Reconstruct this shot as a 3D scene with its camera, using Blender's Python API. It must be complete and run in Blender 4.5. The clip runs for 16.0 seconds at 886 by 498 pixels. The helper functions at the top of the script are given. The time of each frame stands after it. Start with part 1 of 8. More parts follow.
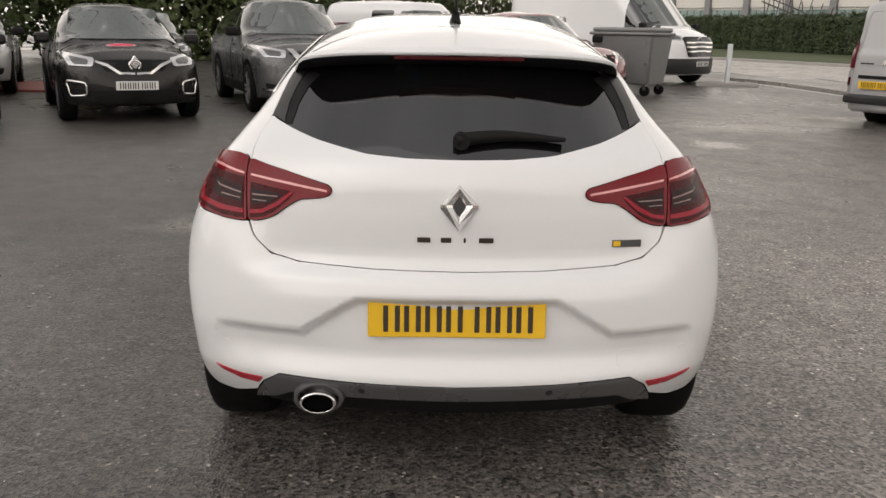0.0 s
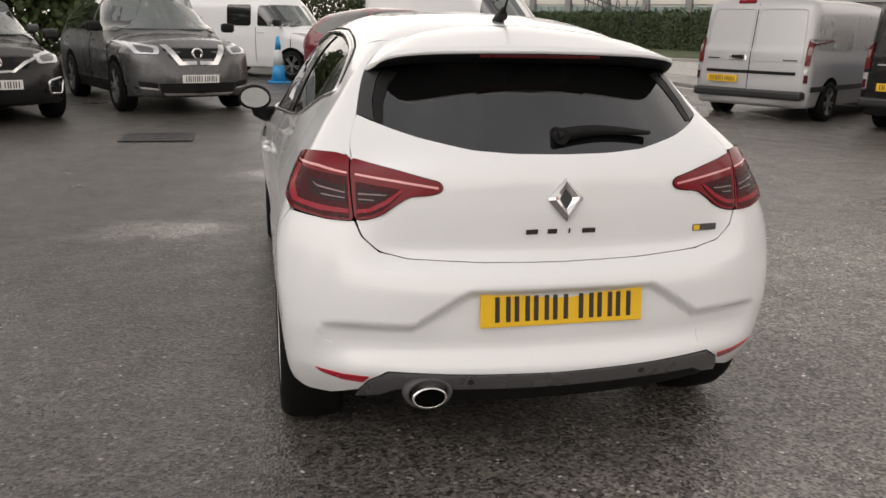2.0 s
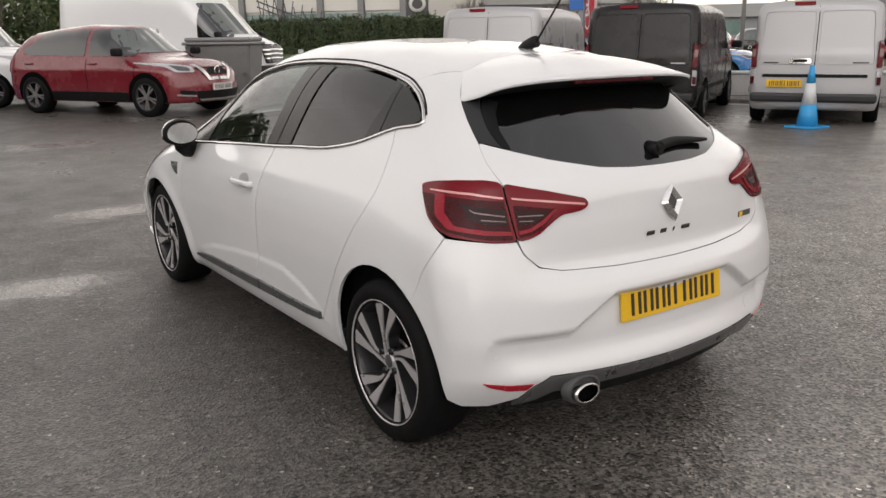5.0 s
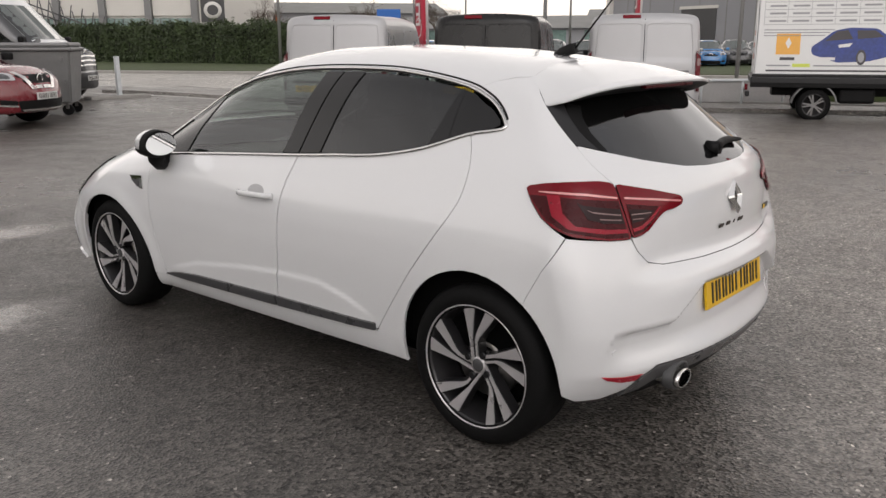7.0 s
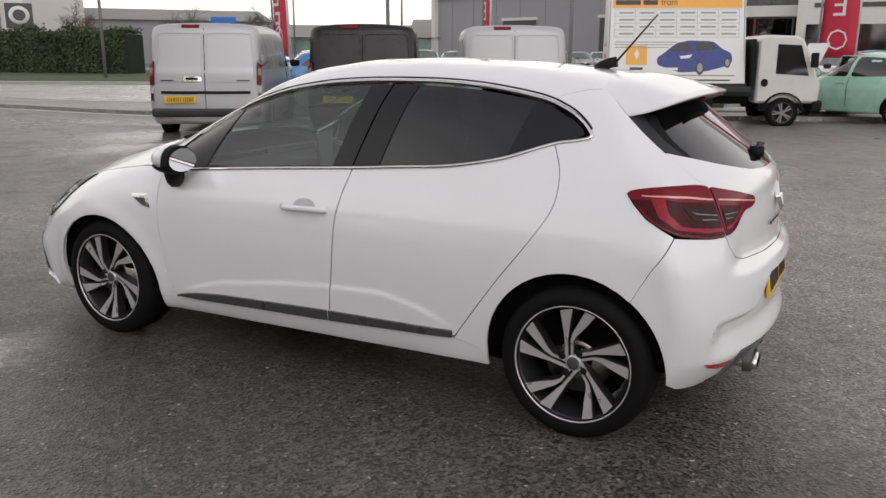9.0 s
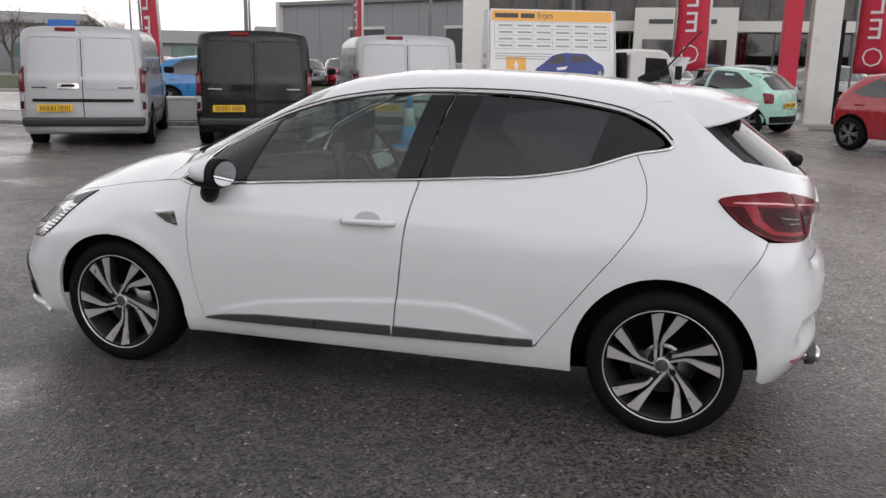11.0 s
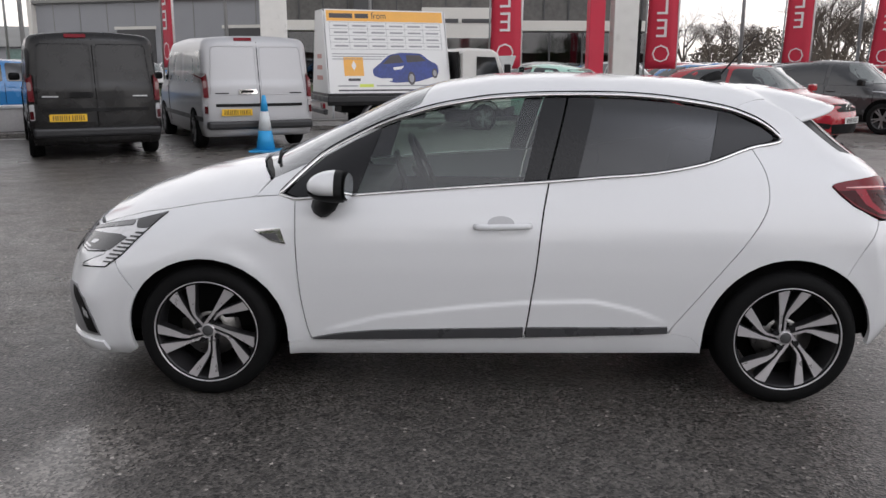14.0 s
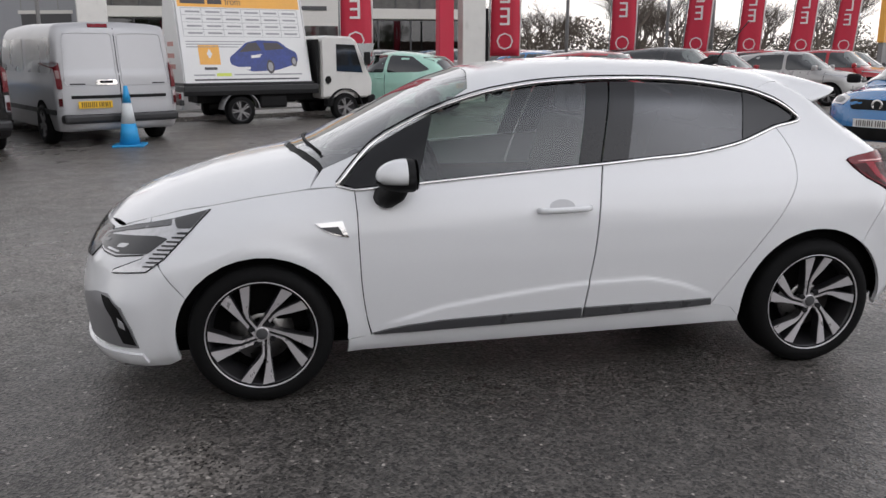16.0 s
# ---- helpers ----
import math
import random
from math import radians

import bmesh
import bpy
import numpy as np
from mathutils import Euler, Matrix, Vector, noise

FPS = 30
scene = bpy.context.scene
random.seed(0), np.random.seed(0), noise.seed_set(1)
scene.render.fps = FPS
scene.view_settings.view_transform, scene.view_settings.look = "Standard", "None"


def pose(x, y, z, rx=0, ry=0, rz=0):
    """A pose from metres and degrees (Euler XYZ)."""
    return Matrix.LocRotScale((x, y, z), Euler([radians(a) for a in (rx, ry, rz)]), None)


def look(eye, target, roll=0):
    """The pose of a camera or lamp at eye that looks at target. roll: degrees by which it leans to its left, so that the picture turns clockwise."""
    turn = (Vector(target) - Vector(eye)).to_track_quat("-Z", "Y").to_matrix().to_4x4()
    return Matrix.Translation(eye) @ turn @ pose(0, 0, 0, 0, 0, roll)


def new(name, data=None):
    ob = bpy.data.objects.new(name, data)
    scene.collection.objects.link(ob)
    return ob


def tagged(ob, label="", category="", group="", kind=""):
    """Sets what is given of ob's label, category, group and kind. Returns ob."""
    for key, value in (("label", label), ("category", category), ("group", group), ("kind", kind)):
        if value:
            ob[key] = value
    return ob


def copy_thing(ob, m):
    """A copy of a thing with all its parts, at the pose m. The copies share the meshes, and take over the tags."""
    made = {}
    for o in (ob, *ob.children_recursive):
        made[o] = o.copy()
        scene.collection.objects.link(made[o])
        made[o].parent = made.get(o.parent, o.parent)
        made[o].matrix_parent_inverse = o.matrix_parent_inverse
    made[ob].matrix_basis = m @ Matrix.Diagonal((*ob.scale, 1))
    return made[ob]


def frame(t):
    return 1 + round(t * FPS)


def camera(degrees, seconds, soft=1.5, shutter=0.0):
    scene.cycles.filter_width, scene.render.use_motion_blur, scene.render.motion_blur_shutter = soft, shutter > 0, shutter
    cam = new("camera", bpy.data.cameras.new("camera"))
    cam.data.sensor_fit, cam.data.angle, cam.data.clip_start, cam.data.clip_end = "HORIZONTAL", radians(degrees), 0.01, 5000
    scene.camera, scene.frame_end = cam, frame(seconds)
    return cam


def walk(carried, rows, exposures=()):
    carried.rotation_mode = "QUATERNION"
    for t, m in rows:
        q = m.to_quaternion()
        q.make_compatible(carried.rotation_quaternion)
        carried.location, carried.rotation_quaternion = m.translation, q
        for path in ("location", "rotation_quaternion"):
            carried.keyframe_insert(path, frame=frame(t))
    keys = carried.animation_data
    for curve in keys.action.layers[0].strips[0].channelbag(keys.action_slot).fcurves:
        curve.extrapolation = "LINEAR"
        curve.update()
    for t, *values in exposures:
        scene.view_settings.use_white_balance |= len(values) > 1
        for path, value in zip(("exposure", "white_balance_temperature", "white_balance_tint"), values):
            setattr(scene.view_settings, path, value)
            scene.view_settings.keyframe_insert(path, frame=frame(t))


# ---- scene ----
cam = camera(56.4, 16.0)
# The car stands along y with its tail at y = 0; the path is laid round it.
METRES, EYE = 7.831, 1.38
BASE = pose(-0.0887, -2.2505, EYE, 0.5895, 0.1431, -1.146)
ROWS = [
    (0.0, 0.0, 0.0, 0.0, 0.32, -15.53, -1.16),
    (0.5, -0.0227, -0.0025, -0.0011, -2.16, -15.37, -1.91),
    (1.0, -0.046, -0.0042, 0.0015, -4.87, -15.51, -1.86),
    (1.5, -0.0749, -0.004, 0.0005, -8.17, -15.53, -1.92),
    (2.0, -0.1024, 0.001, -0.0005, -11.35, -15.61, -1.45),
    (2.5, -0.131, 0.0066, 0.0025, -14.84, -15.7, -1.03),
    (3.0, -0.1657, 0.0111, 0.0026, -19.19, -15.47, -1.09),
    (3.5, -0.1943, 0.0194, 0.0047, -23.0, -15.47, -0.76),
    (4.0, -0.2221, 0.0272, 0.0066, -26.59, -15.29, -0.35),
    (6.5, -0.3571, 0.1108, 0.0092, -44.51, -14.51, -0.04),
    (7.0, -0.3803, 0.1355, 0.0073, -47.99, -14.34, -0.41),
    (7.5, -0.3993, 0.1569, 0.0087, -50.85, -14.23, -0.37),
    (8.0, -0.4197, 0.1783, 0.0075, -53.71, -13.95, -0.29),
    (8.5, -0.4438, 0.2043, 0.0086, -56.99, -13.79, -0.46),
    (11.0, -0.514, 0.3459, 0.0071, -71.14, -12.82, -1.56),
    (11.5, -0.5238, 0.3734, 0.0078, -73.53, -12.72, -1.41),
    (12.0, -0.5304, 0.403, 0.0058, -75.97, -12.58, -1.25),
    (12.5, -0.5362, 0.4383, 0.0065, -78.85, -12.51, -1.25),
    (13.0, -0.5438, 0.4693, 0.0057, -81.3, -12.35, -1.02),
    (13.5, -0.5507, 0.5065, 0.0063, -84.31, -12.44, -1.1),
    (14.0, -0.5536, 0.5361, 0.0064, -86.9, -12.56, -0.78),
    (14.5, -0.5518, 0.5667, 0.0036, -89.64, -12.64, -0.67),
    (15.0, -0.548, 0.6028, 0.0042, -92.94, -12.88, -0.79),
    (15.5, -0.5461, 0.6337, 0.0025, -95.97, -12.96, -0.59),
    (16.0, -0.5423, 0.6691, 0.003, -99.51, -13.18, -0.58),
]
walk(cam, [(t, BASE @ pose(METRES * x, METRES * y, METRES * z, 90 + pitch, roll, yaw)) for t, x, y, z, yaw, pitch, roll in ROWS],
     exposures=[(0.0, 0.03, 6640, 13.3), (4.0, 0.03, 6530, 13.6), (7.0, -0.08, 6390, 14.2), (11.0, -0.08, 6060, 14.6), (16.0, -0.12, 5960, 13.8)])

# ---- light: a pale overcast sky and a broad, weak sun ----
world = bpy.data.worlds.new("sky")
scene.world = world
world.use_nodes = True
wn, wl = world.node_tree.nodes, world.node_tree.links
sky = wn.new("ShaderNodeTexSky")
sky.sky_type, sky.sun_disc = "NISHITA", False
sky.sun_elevation, sky.sun_rotation, sky.dust_density = radians(48), radians(223), 4.0
calm = wn.new("ShaderNodeHueSaturation")
calm.inputs["Saturation"].default_value = 0.12
veil = wn.new("ShaderNodeMix")
veil.data_type, veil.inputs[0].default_value = "RGBA", 0.62
veil.inputs[7].default_value = (7.2, 6.95, 6.5, 1)
wl.new(sky.outputs[0], calm.inputs["Color"])
wl.new(calm.outputs[0], veil.inputs[6])
clouds = wn.new("ShaderNodeTexNoise")
clouds.inputs["Scale"].default_value, clouds.inputs["Detail"].default_value = 2.2, 5
cramp = wn.new("ShaderNodeMapRange")
cramp.inputs[1].default_value, cramp.inputs[2].default_value = 0.3, 0.75
cramp.inputs[3].default_value, cramp.inputs[4].default_value = 0.82, 1.15
ctex = wn.new("ShaderNodeTexCoord")
cmap = wn.new("ShaderNodeMapping")
cmap.inputs["Scale"].default_value = (1, 1, 3)
wl.new(ctex.outputs["Generated"], cmap.inputs[0])
wl.new(cmap.outputs[0], clouds.inputs["Vector"])
wl.new(clouds.outputs[0], cramp.inputs[0])
cmul = wn.new("ShaderNodeMix")
cmul.data_type, cmul.blend_type, cmul.inputs[0].default_value = "RGBA", "MULTIPLY", 1.0
wl.new(veil.outputs[2], cmul.inputs[6])
wl.new(cramp.outputs[0], cmul.inputs[7])
# the cloud thins and glows towards the horizon
up = wn.new("ShaderNodeSeparateXYZ")
wl.new(ctex.outputs["Generated"], up.inputs[0])
thin = wn.new("ShaderNodeValToRGB")
thin.color_ramp.elements[0].position, thin.color_ramp.elements[0].color = 0.0, (1.9, 1.82, 1.71, 1)
thin.color_ramp.elements[1].position, thin.color_ramp.elements[1].color = 0.85, (0.6, 0.61, 0.63, 1)
middle = thin.color_ramp.elements.new(0.38)
middle.color = (1.48, 1.45, 1.4, 1)
wl.new(up.outputs[2], thin.inputs[0])
glow = wn.new("ShaderNodeMix")
glow.data_type, glow.blend_type, glow.inputs[0].default_value = "RGBA", "MULTIPLY", 1.0
wl.new(cmul.outputs[2], glow.inputs[6])
wl.new(thin.outputs[0], glow.inputs[7])
wl.new(glow.outputs[2], wn["Background"].inputs[0])
wn["Background"].inputs[1].default_value = 0.15

lamp = bpy.data.lights.new("sun", "SUN")
lamp.energy, lamp.angle, lamp.color = 0.25, radians(80), (1.0, 0.96, 0.9)
sun = new("sun", lamp)
sun.matrix_world = look((-10, -9, 17), (0, 2, 0))

# ---- materials ----


def material(name, colour, rough=0.5, metal=0.0, coat=0.0, vary=0.12, scale=6.0, grain=60.0, bump=0.0, rough_vary=0.1, spec=0.5, patches=0.0, coords="Object"):
    """A surface with colour and gloss that vary at two scales, and a fine relief."""
    m = bpy.data.materials.new(name)
    m.use_nodes = True
    n, l = m.node_tree.nodes, m.node_tree.links
    b = n["Principled BSDF"]
    b.inputs["Metallic"].default_value, b.inputs["Coat Weight"].default_value = metal, coat
    b.inputs["Coat Roughness"].default_value, b.inputs["Specular IOR Level"].default_value = 0.04, spec
    tex = n.new("ShaderNodeTexCoord")
    big, small = n.new("ShaderNodeTexNoise"), n.new("ShaderNodeTexNoise")
    for node, s, d in ((big, scale, 4), (small, grain, 3)):
        node.inputs["Scale"].default_value, node.inputs["Detail"].default_value = s, d
        l.new(tex.outputs[coords], node.inputs["Vector"])
    mix = n.new("ShaderNodeMath")
    mix.operation = "MULTIPLY_ADD"
    l.new(small.outputs[0], mix.inputs[0])
    mix.inputs[1].default_value = 0.5
    half = n.new("ShaderNodeMath")
    half.operation = "MULTIPLY"
    l.new(big.outputs[0], half.inputs[0])
    half.inputs[1].default_value = 0.5
    l.new(half.outputs[0], mix.inputs[2])
    ramp = n.new("ShaderNodeValToRGB")
    c = Vector(colour[:3])
    ramp.color_ramp.elements[0].position, ramp.color_ramp.elements[1].position = 0.3, 0.7
    ramp.color_ramp.elements[0].color = (*(c * (1 - vary)), 1)
    ramp.color_ramp.elements[1].color = (*(c * (1 + vary)), 1)
    l.new(mix.outputs[0], ramp.inputs[0])
    l.new(ramp.outputs[0], b.inputs["Base Color"])
    r = n.new("ShaderNodeMapRange")
    r.inputs[1].default_value, r.inputs[2].default_value = 0.3, 0.7
    r.inputs[3].default_value, r.inputs[4].default_value = max(0.02, rough - rough_vary), min(1, rough + rough_vary)
    l.new(big.outputs[0], r.inputs[0])
    l.new(r.outputs[0], b.inputs["Roughness"])
    if bump:
        bp = n.new("ShaderNodeBump")
        bp.inputs["Strength"].default_value, bp.inputs["Distance"].default_value = min(1, bump), 0.004
        l.new(small.outputs[0], bp.inputs["Height"])
        l.new(bp.outputs[0], b.inputs["Normal"])
    return m


def glazing(name, tint, bare=0.05, rough=0.015, film=0.0):
    """A thin pane, the same from both sides: what lies behind, dimmed by the tint, under a mirror film that grows towards grazing angles."""
    m = bpy.data.materials.new(name)
    m.use_nodes = True
    n, l = m.node_tree.nodes, m.node_tree.links
    n.remove(n["Principled BSDF"])
    tr, gl, mx, df, ad = (n.new("ShaderNode" + k) for k in ("BsdfTransparent", "BsdfGlossy", "MixShader", "BsdfDiffuse", "AddShader"))
    tr.inputs[0].default_value = (*tint, 1)
    gl.inputs["Roughness"].default_value = rough
    gl.inputs["Color"].default_value = (0.97, 0.98, 1.0, 1)
    df.inputs[0].default_value = (film, film, film, 1)
    face = n.new("ShaderNodeLayerWeight")
    face.inputs[0].default_value = 0.5
    power, lift = n.new("ShaderNodeMath"), n.new("ShaderNodeMath")
    power.operation, power.inputs[1].default_value = "POWER", 5.0
    lift.operation, lift.inputs[1].default_value, lift.inputs[2].default_value = "MULTIPLY_ADD", 1 - bare, bare
    l.new(face.outputs["Facing"], power.inputs[0])
    l.new(power.outputs[0], lift.inputs[0])
    l.new(tr.outputs[0], ad.inputs[0])
    l.new(df.outputs[0], ad.inputs[1])
    l.new(lift.outputs[0], mx.inputs[0])
    l.new(ad.outputs[0], mx.inputs[1])
    l.new(gl.outputs[0], mx.inputs[2])
    l.new(mx.outputs[0], n["Material Output"].inputs[0])
    return m


WHITE_PAINT = material("white_paint", (0.755, 0.76, 0.77), 0.2, coat=0.7, vary=0.015, scale=3, grain=220, rough_vary=0.05)
DARK_PAINT = material("black_paint", (0.009, 0.0085, 0.0085), 0.25, spec=0.3, coat=0.2, vary=0.1, scale=4, grain=300)
GREY_PAINT = material("metallic_grey_paint", (0.075, 0.075, 0.077), 0.3, metal=0.3, coat=0.5, vary=0.08, scale=4, grain=400)
SILVER_PAINT = material("silver_paint", (0.4, 0.395, 0.39), 0.32, metal=0.35, coat=0.6, vary=0.05, scale=3, grain=300)
PALE_VAN_PAINT = material("pale_van_paint", (0.43, 0.43, 0.44), 0.36, metal=0.2, coat=0.35, vary=0.03, scale=2, grain=100, rough_vary=0.03)
RED_PAINT = material("red_paint", (0.36, 0.012, 0.02), 0.22, coat=1, vary=0.08, scale=4, grain=300)
MAROON_PAINT = material("maroon_paint", (0.17, 0.012, 0.02), 0.25, coat=1, vary=0.1, scale=4, grain=300)
BLUE_PAINT = material("blue_paint", (0.03, 0.17, 0.42), 0.24, coat=1, vary=0.08, scale=4, grain=300)
MINT_PAINT = material("mint_paint", (0.4, 0.66, 0.55), 0.25, coat=1, vary=0.04, scale=4, grain=300)
BLACK_PLASTIC = material("black_plastic", (0.007, 0.007, 0.0073), 0.6, spec=0.2, vary=0.25, scale=8, grain=400, bump=0.15)
GREY_PLASTIC = material("grey_plastic", (0.06, 0.06, 0.062), 0.45, vary=0.15, scale=8, grain=300, bump=0.1)
SILL_STRIP = material("satin_door_strip", (0.055, 0.055, 0.058), 0.32, spec=0.5, coat=0.3, vary=0.12, scale=8, grain=300)
STRIP_PLASTIC = material("strip_plastic", (0.02, 0.02, 0.0215), 0.4, spec=0.45, vary=0.15, scale=8, grain=300)
GLOSS_BLACK = material("gloss_black", (0.01, 0.01, 0.011), 0.2, spec=0.35, coat=0.1, vary=0.2, scale=5, grain=100, rough_vary=0.03)
# near-black for hollows, seams and undersides, with their shade put into the colour
SHADE_BLACK = material("shade_black", (0.003, 0.003, 0.003), 0.9, spec=0.05, vary=0.2)
RUBBER = material("tyre_rubber", (0.0055, 0.0055, 0.0057), 0.7, spec=0.15, vary=0.3, scale=12, grain=160, bump=0.3)
ALLOY = material("machined_alloy", (0.62, 0.6, 0.61), 0.34, metal=0.6, vary=0.08, scale=20, grain=400)
DARK_ALLOY = material("dark_alloy", (0.03, 0.029, 0.031), 0.4, metal=0.3, coat=0.4, vary=0.15, scale=20, grain=200)
STEEL = material("disc_steel", (0.3, 0.29, 0.28), 0.35, metal=1, vary=0.15, scale=30, grain=200)
CHROME = material("chrome", (0.75, 0.74, 0.73), 0.12, metal=1, vary=0.04, scale=10, grain=100, rough_vary=0.05)
DARK_CHROME = material("dark_chrome", (0.25, 0.235, 0.225), 0.2, metal=1, vary=0.1, scale=10, grain=100)
TAIL_RED = material("tail_light_red", (0.16, 0.002, 0.008), 0.12, spec=0.3, coat=0.0, vary=0.12, scale=10, grain=80, rough_vary=0.04)
TAIL_DEEP = material("tail_light_deep", (0.05, 0.001, 0.003), 0.3, spec=0.2, coat=0.0, vary=0.2, scale=20, grain=120)
TAIL_CLEAR = material("tail_light_clear", (0.2, 0.12, 0.115), 0.2, coat=0.3, vary=0.1, scale=30, grain=200)
LAMP_GREY = material("lamp_grey", (0.12, 0.12, 0.125), 0.2, metal=0.4, coat=0.5, vary=0.2, scale=20, grain=60)
INTAKE_GREY = material("intake_grey", (0.3, 0.3, 0.31), 0.35, metal=0.5, coat=0.3, vary=0.06, scale=6, grain=300)
TAIL_PINK = material("tail_light_bar", (0.75, 0.32, 0.32), 0.2, coat=1, vary=0.08, scale=30, grain=200)
SATIN_GREY = material("satin_grey_plastic", (0.115, 0.115, 0.118), 0.3, metal=0.35, coat=0.3, vary=0.1, scale=8, grain=300)
TAIL_BLACK = material("tail_light_chamber", (0.018, 0.004, 0.005), 0.35, spec=0.25, vary=0.3, scale=30, grain=150)
TAIL_GLOW = material("tail_light_guide", (0.27, 0.005, 0.018), 0.2, spec=0.3, coat=0, vary=0.1, scale=20, grain=120)
REFLECTOR_RED = material("reflector_red", (0.42, 0.008, 0.025), 0.2, coat=1, vary=0.15, scale=60, grain=400)
LAMP_CLEAR = material("lamp_clear", (0.6, 0.6, 0.61), 0.12, metal=0.5, coat=1, vary=0.15, scale=20, grain=60)
LAMP_DARK = material("lamp_dark", (0.02, 0.02, 0.022), 0.15, coat=0.4, vary=0.2, scale=20, grain=60)
PLATE_YELLOW = material("plate_yellow", (0.78, 0.47, 0.015), 0.4, vary=0.05, scale=10, grain=300)
PLATE_WHITE = material("plate_white", (0.72, 0.72, 0.7), 0.4, vary=0.05, scale=10, grain=300)
PLATE_BLACK = material("plate_black", (0.03, 0.022, 0.015), 0.5, vary=0.2, scale=20, grain=200)
SEAT_FABRIC = material("seat_fabric", (0.035, 0.034, 0.034), 0.85, vary=0.2, scale=20, grain=500, bump=0.4)
TINTED = glazing("tinted_glass", (0.02, 0.02, 0.021), bare=0.135, film=0.004)
CLEAR = glazing("clear_glass", (0.52, 0.63, 0.57), bare=0.09, film=0.004)
SIDE_TINT = glazing("side_tinted_glass", (0.035, 0.035, 0.036), bare=0.075, film=0.003)
SCREEN = glazing("windscreen_glass", (0.6, 0.66, 0.62), bare=0.32, film=0.03)
SHOP_GLASS = glazing("shop_glass", (0.25, 0.27, 0.28), bare=0.08)
MIRROR = material("mirror", (0.85, 0.87, 0.88), 0.04, metal=1, vary=0.02, scale=3, grain=30, rough_vary=0.02)

# ---- shared builders ----


def part(name, bm, mat, parent=None, label=""):
    """Links a bmesh, or a finished mesh, as one object under a thing."""
    if isinstance(bm, bmesh.types.BMesh):
        me = bpy.data.meshes.new(name)
        bm.to_mesh(me)
        bm.free()
    else:
        me = bm
    if mat and not me.materials:
        me.materials.append(mat)
    ob = new(name, me)
    if parent:
        ob.parent = parent
    if label:
        ob["label"] = label
    return ob


def thing(name, label, category, group="", kind="", m=None):
    ob = new(name)
    ob.empty_display_size = 0.2
    if m is not None:
        ob.matrix_world = m
    return tagged(ob, label, category, group, kind)


def add_box(bm, x0, x1, y0, y1, z0, z1, bevel=0.0, m=None):
    r = bmesh.ops.create_cube(bm, size=1, matrix=Matrix.LocRotScale(((x0 + x1) / 2, (y0 + y1) / 2, (z0 + z1) / 2), None, (x1 - x0, y1 - y0, z1 - z0)))
    vs = r["verts"]
    if bevel:
        es = list({e for v in vs for e in v.link_edges})
        made = bmesh.ops.bevel(bm, geom=es, offset=bevel, segments=2, profile=0.5, affect="EDGES")
        vs = list({v for f in made["faces"] for v in f.verts} | {v for v in vs if v.is_valid})
    if m is not None:
        bmesh.ops.transform(bm, matrix=m, verts=[v for v in vs if v.is_valid])
    return vs


def box(x0, x1, y0, y1, z0, z1, bevel=0.0, m=None):
    bm = bmesh.new()
    add_box(bm, x0, x1, y0, y1, z0, z1, bevel, m)
    return bm


def add_rod(bm, a, b, r0, r1=None, n=12):
    a, b = Vector(a), Vector(b)
    d = b - a
    m = Matrix.Translation((a + b) / 2) @ d.to_track_quat("Z", "Y").to_matrix().to_4x4()
    got = bmesh.ops.create_cone(bm, cap_ends=True, segments=n, radius1=r0, radius2=r0 if r1 is None else r1, depth=d.length, matrix=m)
    for v in got["verts"]:
        for f in v.link_faces:
            f.smooth = len(f.verts) == 4
    return got["verts"]


def rod(a, b, r0, r1=None, n=12):
    bm = bmesh.new()
    add_rod(bm, a, b, r0, r1, n)
    return bm


def lathe(profile, n=48, axis="X"):
    """A solid of revolution round X from (radius, x) pairs."""
    bm = bmesh.new()
    rings = []
    for r, x in profile:
        rings.append([bm.verts.new((x, r * math.cos(2 * math.pi * k / n), r * math.sin(2 * math.pi * k / n))) for k in range(n)])
    for p, q in zip(rings, rings[1:]):
        for k in range(n):
            f = bm.faces.new((p[k], p[(k + 1) % n], q[(k + 1) % n], q[k]))
            f.smooth = True
    bmesh.ops.recalc_face_normals(bm, faces=bm.faces)
    return bm


def prism(poly, z0, z1, bevel=0.0):
    """A flat outline in x, y, raised from z0 to z1."""
    bm = bmesh.new()
    vs = [bm.verts.new((x, y, z0)) for x, y in poly]
    f = bm.faces.new(vs)
    up = bmesh.ops.extrude_face_region(bm, geom=[f])
    bmesh.ops.translate(bm, verts=[v for v in up["geom"] if isinstance(v, bmesh.types.BMVert)], vec=(0, 0, z1 - z0))
    if bevel:
        bmesh.ops.bevel(bm, geom=list(bm.edges), offset=bevel, segments=1, affect="EDGES")
    bmesh.ops.recalc_face_normals(bm, faces=bm.faces)
    return bm


